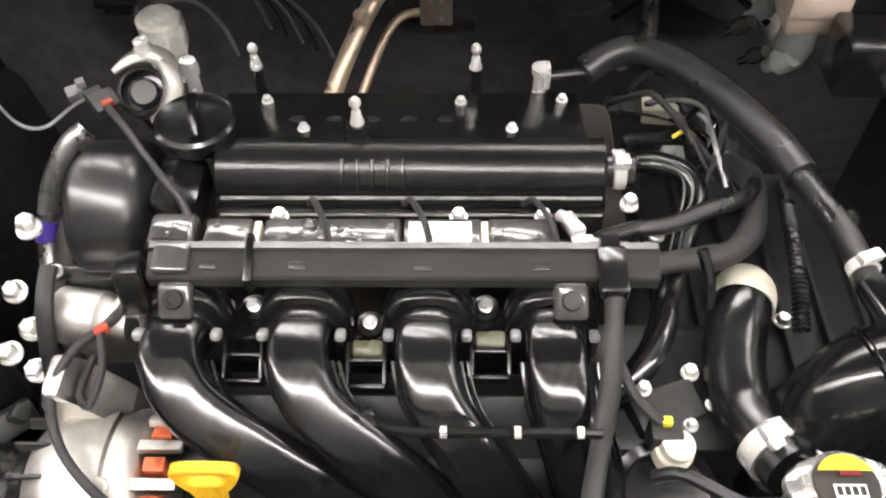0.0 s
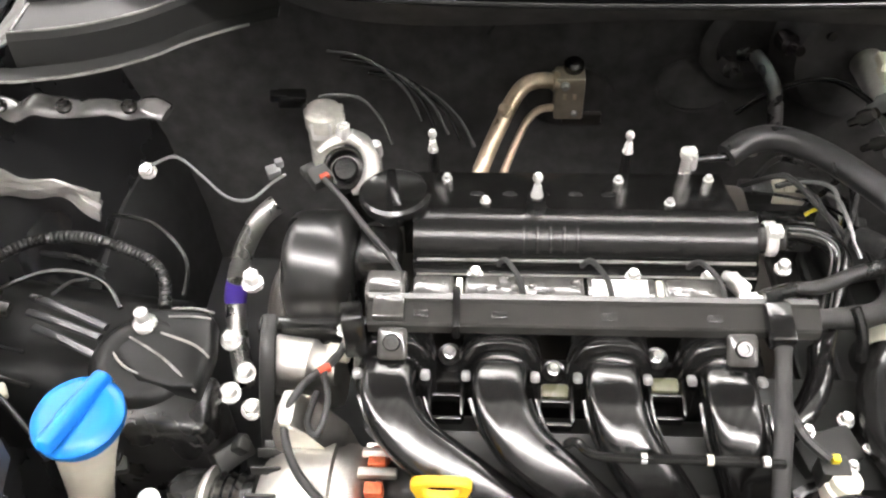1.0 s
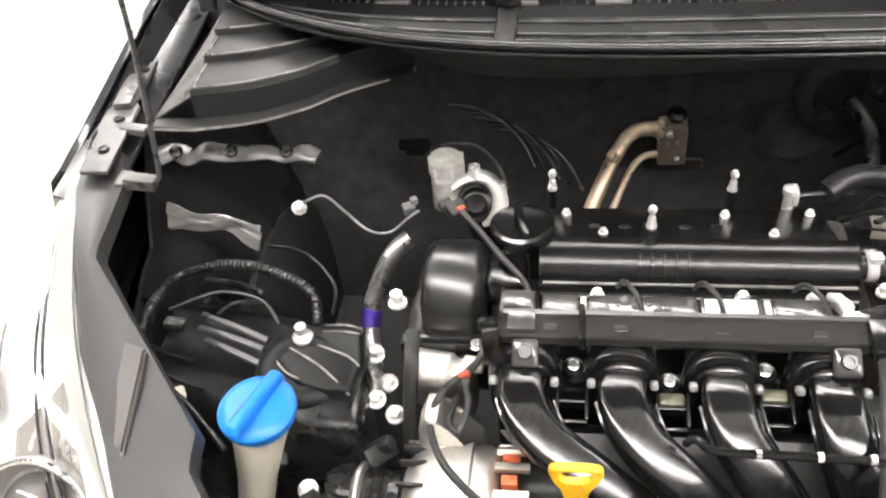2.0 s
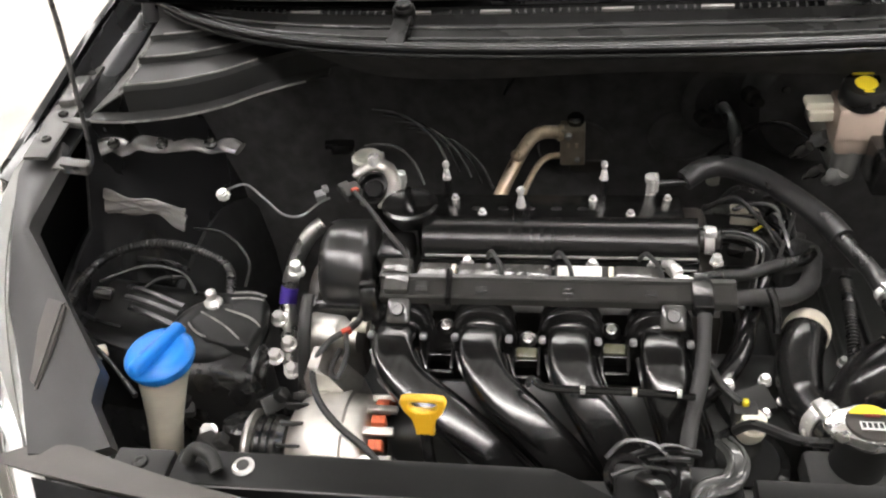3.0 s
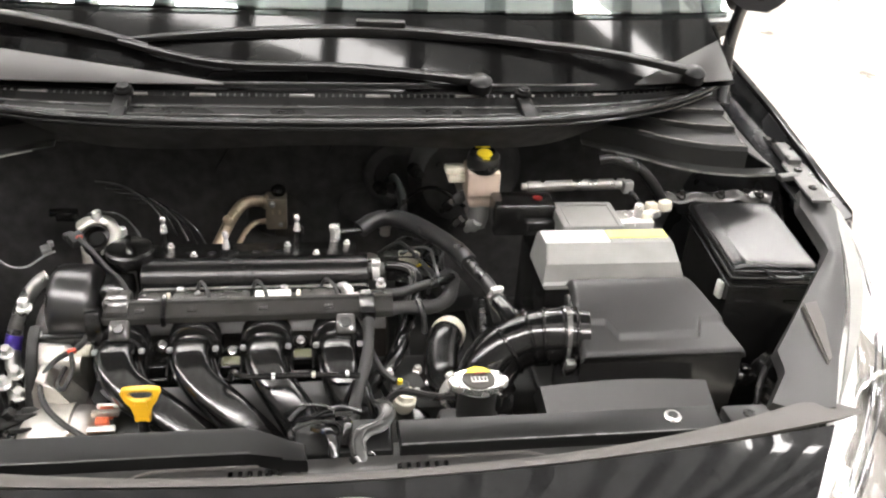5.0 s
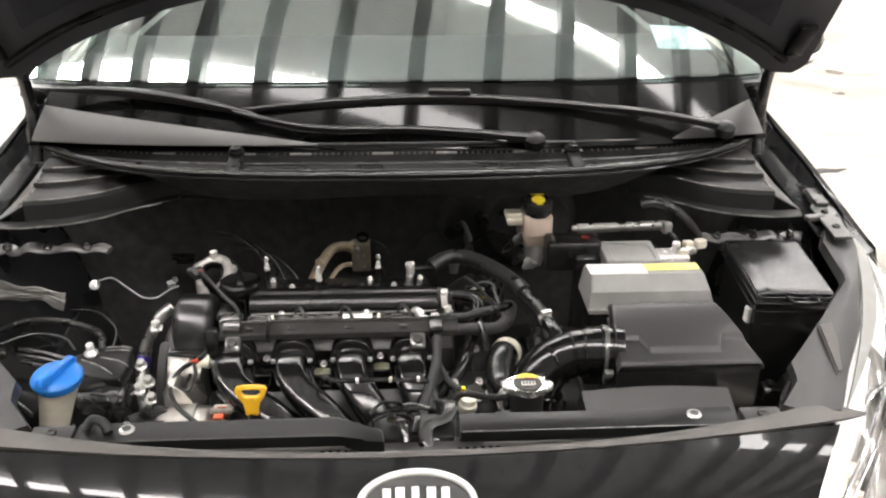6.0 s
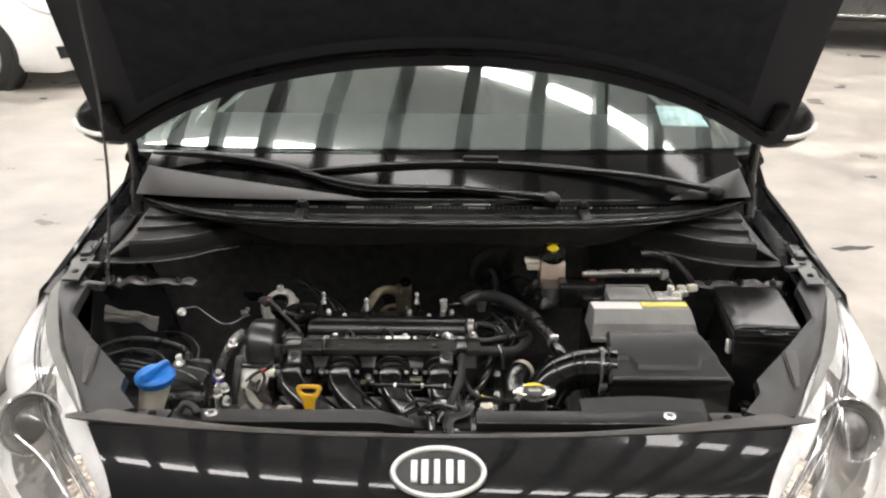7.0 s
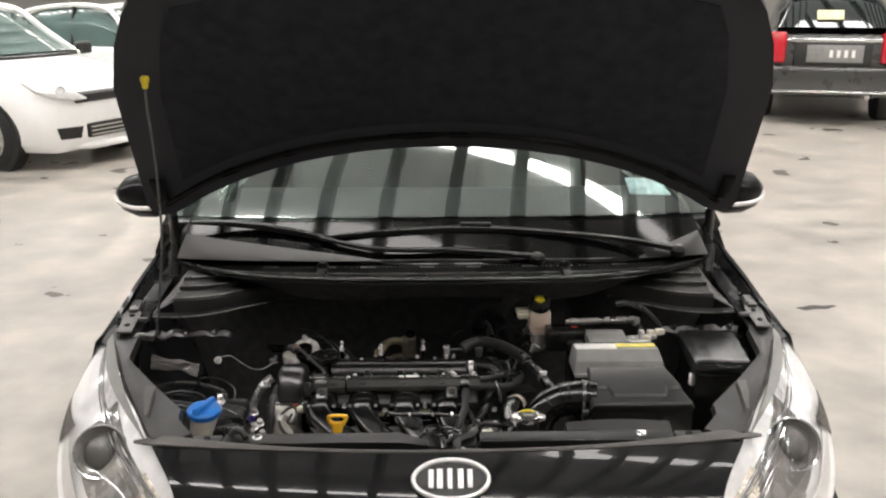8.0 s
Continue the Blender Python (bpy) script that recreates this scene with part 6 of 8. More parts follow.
sheet(bm, lambda u, v: (0.225 + 0.20 * u + 0.01 * (1 - v), 0.020 + 0.055 * v, 0.745 + 0.040 * v + 0.006 * math.sin(u * 3.14)), steps(0, 1, 12), steps(0, 1, 5), 0.05, 1)
SN = part("snorkel", bm, M_GREY, AIR, "grey air intake snorkel")
for x in (0.30, 0.36):
    bm = B()
    box(bm, (x, 0.028, 0.757), (0.018, 0.010, 0.010), bev=0.003)
    part("snorkel_lug", bm, M_GREY, SN)

# ---------------------------------------------------------------- battery
BAT = thing("battery", (0.37, 0.34, 0.62), "car battery with pale grey insulated cover and labels", "battery")
bm = B()
box(bm, (0.370, 0.338, 0.702), (0.188, 0.146, 0.18), bev=0.004)
part("case", bm, M_SATIN, BAT, "dark battery case")
bm = B()
BP = [(0.262, 0.792), (0.262, 0.798), (0.268, 0.800), (0.276, 0.822), (0.300, 0.840), (0.340, 0.838), (0.348, 0.830), (0.348, 0.792)]
prism(bm, BP, (0.273, 0, 0), (0, 1, 0), (0, 0, 1), 0.196, 0.0025)
for v in bm.verts:
    k = max(0, v.co.z - 0.800) / 0.04
    v.co.x += 0.008 * k if v.co.x < 0.37 else -0.010 * k
BCV = part("cover", bm, M_GREY2, BAT, "pale grey battery cover", sharp=20)
bm = B()
box(bm, (0.325, 0.318, 0.8400), (0.090, 0.034, 0.0012), (-3, 0, 0))
part("paper_label", bm, M_WHITE, BCV, "white paper label")
bm = B()
box(bm, (0.414, 0.323, 0.8400), (0.084, 0.022, 0.0012), (-3, 0, 0))
part("warning_label", bm, M_BATLABEL, BCV, "yellow warning label")
bm = B()
box(bm, (0.362, 0.385, 0.822), (0.090, 0.075, 0.034), bev=0.004)
RBK = part("rear_block", bm, M_GREY2, BAT)
bm = B()
tube(bm, [(0.327, 0.350, 0.8395), (0.327, 0.402, 0.8395), (0.333, 0.408, 0.8395), (0.391, 0.408, 0.8395), (0.397, 0.402, 0.8395), (0.397, 0.350, 0.8395)], 0.0012, 8, 4)
part("block_bead", bm, M_GREY2, RBK)
bm = B()
box(bm, (0.440, 0.40, 0.815), (0.05, 0.04, 0.02), bev=0.003)
cyl(bm, (0.445, 0.40, 0.81), (0.445, 0.40, 0.845), 0.008, 0.007, 14, 0.001)
box(bm, (0.470, 0.405, 0.826), (0.024, 0.014, 0.012), (0, 0, 30), 0.002)
part("terminal_clamp", bm, M_STEEL, BAT, "bright terminal clamp")
RB = thing("terminal_box", (0.27, 0.43, 0.78), "black positive terminal box with red mark", "terminal box")
bm = B()
box(bm, (0.276, 0.425, 0.818), (0.090, 0.050, 0.05), bev=0.005)
TB = part("box_body", bm, M_SATIN, RB)
bm = B()
box(bm, (0.30, 0.402, 0.812), (0.05, 0.03, 0.022), bev=0.004)
part("box_flap", bm, M_SATIN, TB)
bm = B()
lathe(bm, (0.297, 0.425, 0.8435), (0, 0, 1), [(0, 0.0075), (0.0012, 0.0075), (0.0012, 0.0055), (0.0004, 0.0052), (0.0004, 0.0)], 20)
part("red_mark", bm, M_DARKRED, TB, "red round mark")

# ---------------------------------------------------------------- fuse box
FUSE = thing("fuse_box", (0.58, 0.32, 0.60), "black fuse box with sloping lid beside the battery", "fuse box")
bm = B()


def fuse_lid(u, v):
    xl, xr = 0.524 + 0.016 * v, 0.637 + 0.023 * v
    yf, yb = 0.240 - 0.008 * u, 0.428 - 0.010 * u
    e = min((1 - u) * 0.118, min(v, 1 - v) * 0.188)
    z = 0.8395 - 0.004 * v - 0.0045 * max(0, 1 - u / 0.13) - 0.0045 * max(0, 1 - e / 0.005) ** 2
    return (xl + (xr - xl) * u, yf + (yb - yf) * v, z)


US = [0, 0.04, 0.10, 0.13, 0.16, 0.3, 0.5, 0.7, 0.9, 0.95, 0.965, 0.98, 0.99, 1]
sheet(bm, fuse_lid, US, [0, 0.006, 0.013, 0.02, 0.027, 0.1, 0.3, 0.5, 0.7, 0.9, 0.973, 0.98, 0.987, 0.994, 1], 0.004, 1)
prism(bm, [(0.521, 0.236), (0.639, 0.228), (0.663, 0.421), (0.538, 0.431)], (0, 0, 0.810), (1, 0, 0), (0, 1, 0), 0.0215, 0.002)
LID = part("lid", bm, M_FUSELID, FUSE, "smooth black lid", sharp=25)
for dz, o in ((0.821, 0.001), (0.808, 0.002)):
    bm = B()
    q = [(0.521 - o, 0.236 - o, dz), (0.639 + o, 0.228 - o, dz), (0.663 + o, 0.421 + o, dz), (0.538 - o, 0.431 + o, dz)]
    for a, b in zip(q, q[1:] + q[:1]):
        cyl(bm, a, b, 0.0018, seg=8)
    part("lid_rim", bm, M_FUSELID, LID)
bm = B()
tube(bm, [(0.566, 0.236, 0.832), (0.570, 0.216, 0.833), (0.606, 0.214, 0.833), (0.602, 0.234, 0.832)], 0.0026, 8, 3)
part("lid_handle", bm, M_SATIN, LID)
bm = B()
prism(bm, [(0.525, 0.242), (0.635, 0.234), (0.657, 0.416), (0.543, 0.425)], (0, 0, 0.66), (1, 0, 0), (0, 1, 0), 0.150, 0.004)
box(bm, (0.59, 0.31, 0.64), (0.08, 0.12, 0.14), bev=0.01)
BODY = part("body", bm, M_SATIN, FUSE)
for x in (0.548, 0.616):
    bm = B()
    box(bm, (x, 0.2385 - 0.07 * (x - 0.56), 0.780), (0.022, 0.005, 0.004), (0, 0, -4), 0.0015)
    part("body_catch", bm, M_SATIN, BODY)
bm = B()
box(bm, (0.522, 0.262, 0.786), (0.006, 0.013, 0.026), (0, 0, 10), 0.002)
part("side_tag", bm, M_WHITE, FUSE, "white plastic tag")

# ---------------------------------------------------------------- brake fluid reservoir
BRK = thing("brake_fluid_reservoir", (0.22, 0.47, 0.76), "cream brake fluid reservoir with black and yellow cap", "brake reservoir")
bm = B()
box(bm, (0.221, 0.474, 0.852), (0.050, 0.050, 0.040), bev=0.005, seg=2)
box(bm, (0.221, 0.476, 0.822), (0.050, 0.046, 0.024), (180, 0, 0), 0.004, 2, top=(0.72, 0.8))
TANK = part("tank", bm, M_TANK, BRK)
bm = B()
box(bm, (0.188, 0.480, 0.853), (0.034, 0.026, 0.012), bev=0.003)
box(bm, (0.182, 0.484, 0.863), (0.030, 0.022, 0.010), bev=0.003)
part("filler_arm", bm, M_CREAM, TANK)
bm = B()
lathe(bm, (0.222, 0.475, 0.770), (0, 0, 1), [(0, 0.012), (0.016, 0.016), (0.030, 0.016), (0.044, 0.018)], 20)
part("outlet_stub", bm, M_GREY2, TANK)
bm = B()
lathe(bm, (0.221, 0.469, 0.872), (0, -0.16, 1), [(0, 0.0225), (0.004, 0.0245), (0.020, 0.0240), (0.024, 0.0215), (0.0245, 0)], 32)
BC_ = part("cap", bm, M_RUBBER, BRK, "black screw cap")
bm = B()
lathe(bm, (0.221, 0.4650, 0.8964), (0, -0.16, 1), [(0, 0.0118), (0.0012, 0.0113), (0.0012, 0)], 24)
part("cap_label", bm, M_LABELY, BC_, "yellow warning symbol")
for dy, w in ((-0.0145, 0.010), (0.0160, 0.022)):
    bm = B()
    box(bm, (0.221, 0.4648 + dy, 0.8970 + 0.16 * dy), (w, 0.0026, 0.0010), (9, 0, 0))
    part("writing_bar", bm, M_LABELY, BC_)
bm = B()
cyl(bm, (0.228, 0.50, 0.775), (0.228, 0.66, 0.765), 0.018, seg=20, bev=0.003)
part("master_cylinder", bm, M_ALU, BRK)
bm = B()
lathe(bm, (0.235, 0.63, 0.765), (0, 1, 0), [(0, 0.05), (0.01, 0.08), (0.05, 0.10), (0.06, 0.09)], 32)
part("brake_booster", bm, M_FELT, BRK)

# ---------------------------------------------------------------- air-conditioning pipes at the firewall
AC = thing("air_conditioning_pipes", (-0.15, 0.65, 0.65), "bronze-tinted pipes into a metal block at the firewall", "pipes")
bm = B()
box(bm, (-0.090, 0.684, 0.687), (0.036, 0.030, 0.060), bev=0.003)
BL = part("expansion_block", bm, M_BLOCK, AC, "dull metal valve block")
bolt(BL, (-0.096, 0.6685, 0.708), 0.8, (0, -1, 0))
bolt(BL, (-0.083, 0.6685, 0.668), 0.6, (0, -1, 0))
for i in (-1, 1):
    bm = B()
    box(bm, (-0.090 + i * 0.006, 0.6685, 0.692), (0.004, 0.0015, 0.007))
    part("stamped_mark", bm, M_BRASS, BL)
bm = B()
tube(bm, [(-0.106, 0.680, 0.707), (-0.130, 0.675, 0.711), (-0.150, 0.664, 0.706), (-0.170, 0.636, 0.684), (-0.196, 0.588, 0.645), (-0.214, 0.55, 0.60)], 0.0098, 16, 6)
P_ = part("thick_pipe", bm, M_BRASS, AC)
bm = B()
cyl(bm, (-0.104, 0.680, 0.707), (-0.112, 0.679, 0.708), 0.0125, seg=18, bev=0.001)
part("pipe_collar", bm, M_BRASS, P_)
bm = B()
lathe(bm, (-0.166, 0.636, 0.692), (-0.4, -0.4, 0.8), [(0, 0.008), (0.008, 0.008), (0.009, 0.0065), (0.013, 0.0065), (0.015, 0.004), (0.015, 0)], 14)
part("service_valve", bm, M_BRASS, P_)
bm = B()
tube(bm, [(-0.106, 0.678, 0.670), (-0.128, 0.670, 0.670), (-0.146, 0.650, 0.658), (-0.170, 0.603, 0.622), (-0.186, 0.565, 0.585)], 0.0050, 12, 6)
part("thin_pipe", bm, M_BRASS, AC)
bm = B()
lathe(bm, (-0.086, 0.690, 0.716), (0, -0.2, 1), [(0, 0.010), (0.005, 0.0125), (0.012, 0.012), (0.016, 0.008), (0.017, 0)], 20)
part("valve_cap", bm, M_SATIN, AC, "black round valve cap")
bm = B()
box(bm, (-0.070, 0.696, 0.640), (0.050, 0.008, 0.018), bev=0.003)
part("block_foot", bm, M_BRACKET, AC)
# pressed ring and smudged lines on the firewall pad
for c, r in (((0.068, 0.699, 0.69), 0.050), ((-0.088, 0.699, 0.67), 0.055)):
    bm = B()
    tube(bm, [(c[0] + r * math.cos(a), c[1], c[2] + 0.8 * r * math.sin(a)) for a in steps(0.2, 5.6, 20)], 0.0028, 8, 2)
    part("pressed_ring", bm, M_FELT, FIREWALL)
for pts in (((-0.19, 0.699, 0.76), (-0.165, 0.699, 0.80), (-0.15, 0.699, 0.825)), ((0.0, 0.699, 0.79), (0.012, 0.699, 0.825), (0.014, 0.699, 0.85)), ((-0.50, 0.699, 0.80), (-0.42, 0.699, 0.812), (-0.34, 0.699, 0.805))):
    bm = B()
    tube(bm, pts, 0.0022, 8, 4)
    part("pad_crease", bm, M_MATTE, FIREWALL)
# ---------------------------------------------------------------- left of the engine
def hose(name, pts, r, material, label, category="hose", seg=12, n=6, flat=1.0, ribs=None):
    bm = B()
    tube(bm, pts, r, seg, n, flat, ribs)
    return solo(name, bm, material, label, category)


# engine mount: domed stamped bracket with strap bars
MNT = thing("engine_mount", (-0.46, 0.23, 0.60), "dark stamped steel engine mount bracket with bolts", "engine mount")
bm = B()
lathe(bm, (-0.476, 0.226, 0.712), (0.05, -0.08, 1), [(0, 0.050), (0.012, 0.049), (0.024, 0.045), (0.030, 0.038), (0.032, 0.028), (0.030, 0.022), (0.030, 0)], 32)
part("mount_dome", bm, M_SLAM, MNT)
bm = B()
prism(bm, [(-0.470, 0.198), (-0.441, 0.194), (-0.418, 0.188), (-0.415, 0.234), (-0.420, 0.264), (-0.431, 0.278), (-0.485, 0.279), (-0.506, 0.252), (-0.500, 0.226)], (0, 0, 0.722), (1, 0, 0), (0, 1, 0), 0.022, 0.007, 3)
part("mount_bracket", bm, M_SLAM, MNT)
# pale beads for the highlights on the bracket's ribs
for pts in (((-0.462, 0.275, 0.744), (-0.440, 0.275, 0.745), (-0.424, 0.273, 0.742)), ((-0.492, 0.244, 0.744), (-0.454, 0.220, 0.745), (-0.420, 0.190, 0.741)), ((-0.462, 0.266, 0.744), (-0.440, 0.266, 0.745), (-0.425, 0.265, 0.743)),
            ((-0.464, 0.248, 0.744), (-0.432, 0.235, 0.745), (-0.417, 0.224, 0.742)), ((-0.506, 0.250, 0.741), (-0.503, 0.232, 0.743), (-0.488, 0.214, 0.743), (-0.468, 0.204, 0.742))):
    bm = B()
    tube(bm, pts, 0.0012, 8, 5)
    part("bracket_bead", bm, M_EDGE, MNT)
bm = B()
lathe(bm, (-0.480, 0.256, 0.748), (0, 0, 1), [(-0.01, 0.0105), (0, 0.0105), (0.003, 0.008), (0.005, 0.006), (0.014, 0.006), (0.016, 0.004), (0.017, 0)], 16)
part("mount_stud", bm, M_STEEL, MNT, "bright mount stud")
for a, b in (((-0.604, 0.299, 0.730), (-0.519, 0.260, 0.735)), ((-0.600, 0.280, 0.730), (-0.521, 0.248, 0.735)), ((-0.589, 0.264, 0.728), (-0.521, 0.231, 0.733))):
    bm = B()
    tube(bm, [a, (Vector(a) + Vector(b)) / 2 + Vector((0, 0, 0.002)), b], 0.0042, 8, 4, flat=0.6)
    part("mount_strap", bm, M_PAINT_IN, MNT)
bm = B()
box(bm, (-0.458, 0.19, 0.66), (0.10, 0.06, 0.14), bev=0.012, seg=3)
part("mount_rubber", bm, M_RUBBER, MNT)
bm = B()
box(bm, (-0.462, 0.190, 0.716), (0.032, 0.004, 0.014), bev=0.001)
part("mount_plate", bm, M_CREAM, MNT, "pale tag")
for p in ((-0.412, 0.263, 0.716), (-0.396, 0.237, 0.703), (-0.403, 0.212, 0.708), (-0.385, 0.205, 0.695), (-0.452, 0.120, 0.690)):
    bolt(MNT, p, 0.78, (0.1, -0.35, 1), True, "bright hex bolt")

# wheel arch bulge with ridges
bm = B()
sheet(bm, lambda u, v: (-0.66 + 0.17 * u, 0.20 + 0.18 * v, 0.70 - 0.03 * u + 0.012 * math.sin(v * 9) - 0.06 * (1 - math.sin(math.pi * v) ** 0.5)), steps(0, 1, 14), steps(0, 1, 18), 0.004, 1)
ARCH = thing("wheel_arch_liner", (-0.58, 0.29, 0.66), "black ridged wheel arch pressing", "arch liner")
part("pressing", bm, M_SLAM, ARCH)
for pts in (((-0.658, 0.272, 0.710), (-0.632, 0.258, 0.711), (-0.601, 0.252, 0.708)), ((-0.646, 0.244, 0.716), (-0.612, 0.221, 0.716), (-0.579, 0.213, 0.710)), ((-0.602, 0.322, 0.706), (-0.585, 0.337, 0.710), (-0.557, 0.343, 0.707))):
    bm = B()
    tube(bm, pts, 0.0022, 8, 5)
    part("ridge", bm, M_PAINT_IN, ARCH)
for k, pts in enumerate((((-0.632, 0.375, 0.709), (-0.588, 0.367, 0.711), (-0.557, 0.354, 0.709)), ((-0.637, 0.222, 0.730), (-0.577, 0.179, 0.730), (-0.527, 0.134, 0.726)))):
    hose("brake_line", pts, 0.003, M_PAINT_IN, "thin black painted metal line", "pipe")
hose("washer_hose", [(-0.632, 0.17, 0.735), (-0.655, 0.235, 0.735), (-0.662, 0.295, 0.735), (-0.652, 0.340, 0.737), (-0.620, 0.364, 0.738), (-0.575, 0.369, 0.738), (-0.517, 0.350, 0.735), (-0.487, 0.325, 0.733), (-0.478, 0.292, 0.725)], 0.0055, M_RUBBER, "black corrugated hose looping round the wheel arch", ribs=(0.005, 0.0007))
hose("washer_tube", [(-0.645, 0.225, 0.738), (-0.60, 0.165, 0.735), (-0.55, 0.10, 0.73), (-0.52, 0.06, 0.72)], 0.004, M_RUBBER, "thin black washer tube")
for k, (p, r) in enumerate((((-0.628, 0.282, 0.732), 0.006), ((-0.60, 0.196, 0.722), 0.008), ((-0.555, 0.085, 0.735), 0.010), ((-0.548, 0.05, 0.748), 0.008))):
    bm = B()
    box(bm, p, (0.022, 0.014, 0.012), (20 * k, 10, 35 * k), 0.003)
    solo("line_clip", bm, M_CREAM if k == 1 else M_DUCT, "small plastic line clip", "clip")

# dull foil patch on the inner wing, with one crease
bm = B()


def foil(u, v):
    crease = 0.006 * math.exp(-((v - 0.35 - 0.12 * u) / 0.07) ** 2)
    wr = 0.0012 * math.sin(13 * u + 9 * v + 2 * math.sin(5 * v)) + 0.0014 * math.sin(14 * v - 11 * u + 1.3) + 0.0007 * math.sin(31 * v + 7 * u)
    return (-0.668 + 0.112 * u - 0.004 * v, 0.412 - 0.026 * u * u + crease - 0.006 * math.sin(5 * u + 2 * v) + wr, 0.790 - 0.016 * u - 0.034 * v * (1 - 0.25 * u) + 0.5 * wr)


sheet(bm, foil, steps(0, 1, 60), steps(0, 1, 30), 0.002, 1)
solo("heat_shield", bm, M_FOIL, "dull silver heat shield patch on the inner wing", "heat shield")

# wheel speed sensor lead
LEAD = thing("sensor_lead", (-0.52, 0.432, 0.75), "thin grey sensor lead with silver plug", "cable")
bm = B()
lathe(bm, (-0.527, 0.440, 0.762), (0.2, -0.5, 0.6), [(-0.006, 0.006), (0, 0.009), (0.003, 0.009), (0.005, 0.006), (0.012, 0.006), (0.013, 0.0035), (0.018, 0.003), (0.018, 0)], 8)
part("plug", bm, M_STEEL, LEAD)
bm = B()
tube(bm, [(-0.521, 0.440, 0.770), (-0.502, 0.458, 0.766), (-0.473, 0.440, 0.756), (-0.443, 0.414, 0.752), (-0.418, 0.408, 0.754), (-0.400, 0.428, 0.758), (-0.39, 0.445, 0.755)], 0.0018, 8, 6)
part("lead", bm, M_LUG, LEAD)
bm = B()
box(bm, (-0.402, 0.447, 0.757), (0.014, 0.012, 0.012), (15, 0, 30), 0.002)
box(bm, (-0.396, 0.452, 0.764), (0.008, 0.008, 0.008), (0, 0, 30), 0.001)
part("connector", bm, M_LUG, LEAD)

# silver canister and purge valve behind the timing cover
VAL = thing("purge_valve", (-0.36, 0.50, 0.68), "silver purge valve with pale canister and ring bracket", "valve")
bm = B()
lathe(bm, (-0.392, 0.645, 0.610), (0.03, -0.05, 1), [(0, 0.021), (0.058, 0.021), (0.060, 0.0235), (0.080, 0.0235), (0.083, 0.020), (0.083, 0.012), (0.080, 0.0)], 28)
box(bm, (-0.372, 0.640, 0.672), (0.016, 0.030, 0.040), (0, 0, 8), 0.003)
CAN = part("canister", bm, M_PALE, VAL, "pale canister")
bm = B()
box(bm, (-0.390, 0.6215, 0.672), (0.026, 0.002, 0.026), (4, 0, 0), 0.0006)
part("canister_label", bm, M_WHITE, CAN, "pale label")
bm = B()
box(bm, (-0.425, 0.645, 0.705), (0.034, 0.022, 0.016), (0, 8, 12), 0.003)
box(bm, (-0.440, 0.640, 0.712), (0.020, 0.014, 0.010), (0, 8, 12), 0.002)
part("solenoid_plug", bm, M_SATIN, CAN)
bm = B()
tube(bm, [(-0.395, 0.655, 0.700), (-0.375, 0.655, 0.703), (-0.345, 0.652, 0.700), (-0.320, 0.640, 0.680), (-0.305, 0.62, 0.655)], 0.0028, 8, 6)
part("canister_pipe", bm, M_RIBLINE, CAN)
# ring casting with a dark socket, and the bright arm over it
RO, RAX = Vector((-0.318, 0.398, 0.804)), Vector((0.08, -0.55, 0.83)).normalized()
RU = Vector((1, 0, 0.02)).normalized()
RV = RAX.cross(RU).normalized()
bm = B()
lathe(bm, RO, RAX, [(-0.020, 0.020), (-0.004, 0.021), (0.001, 0.0205), (0.003, 0.018), (0.002, 0.0165), (-0.012, 0.0155), (-0.013, 0.0)], 36)
part("valve_ring", bm, M_DUCT, VAL)
bm = B()
lathe(bm, RO - RAX * 0.012, RAX, [(0, 0.0125), (0.007, 0.012), (0.009, 0.010), (0.009, 0)], 24)
part("valve_socket", bm, M_GLOSS, VAL)
bm = B()
tube(bm, [RO + RAX * 0.001 + (RU * math.cos(a) + RV * math.sin(a)) * 0.0255 for a in steps(-1.25, 1.0, 12)], [0.003, 0.0075, 0.0095, 0.0085, 0.005], 12, 3, flat=0.7)
part("ring_casting", bm, M_CAST, VAL, "bare metal crescent casting")
bm = B()
tube(bm, [RO + Vector((-0.028, 0.020, 0.002)), RO + Vector((-0.016, 0.030, 0.006)), RO + Vector((0.0, 0.036, 0.008)), RO + Vector((0.014, 0.030, 0.006)), RO + Vector((0.022, 0.018, 0.004))], [0.003, 0.006, 0.0085, 0.0085, 0.005], 12, 5, flat=0.75)
part("valve_arm", bm, M_ALU, VAL, "bright metal arm")
bm = B()
lathe(bm, RO + Vector((-0.004, 0.036, 0.008)), (0, 0, 1), [(0, 0.008), (0.006, 0.008), (0.008, 0.0065), (0.013, 0.0065), (0.014, 0)], 12)
part("arm_bolt", bm, M_STEEL, VAL)
bm = B()
cyl(bm, RO - RAX * 0.018, (-0.305, 0.42, 0.735), 0.017, 0.02, 20)
part("valve_stem", bm, M_DUCT, VAL)

# grey lead with orange lock from the valve to the injector strip
CAM = thing("cam_sensor_lead", (-0.29, 0.31, 0.79), "grey taped sensor lead with orange connector lock", "cable")
bm = B()
box(bm, (-0.334, 0.364, 0.822), (0.020, 0.018, 0.014), (20, 0, 40), 0.003)
box(bm, (-0.345, 0.374, 0.820), (0.014, 0.012, 0.010), (20, 0, 40), 0.002)
part("connector", bm, M_MATTE, CAM)
bm = B()
box(bm, (-0.327, 0.355, 0.8305), (0.008, 0.006, 0.004), (0, 0, 40), 0.001)
part("connector_lock", bm, M_ORANGE, CAM, "orange connector lock")
bm = B()
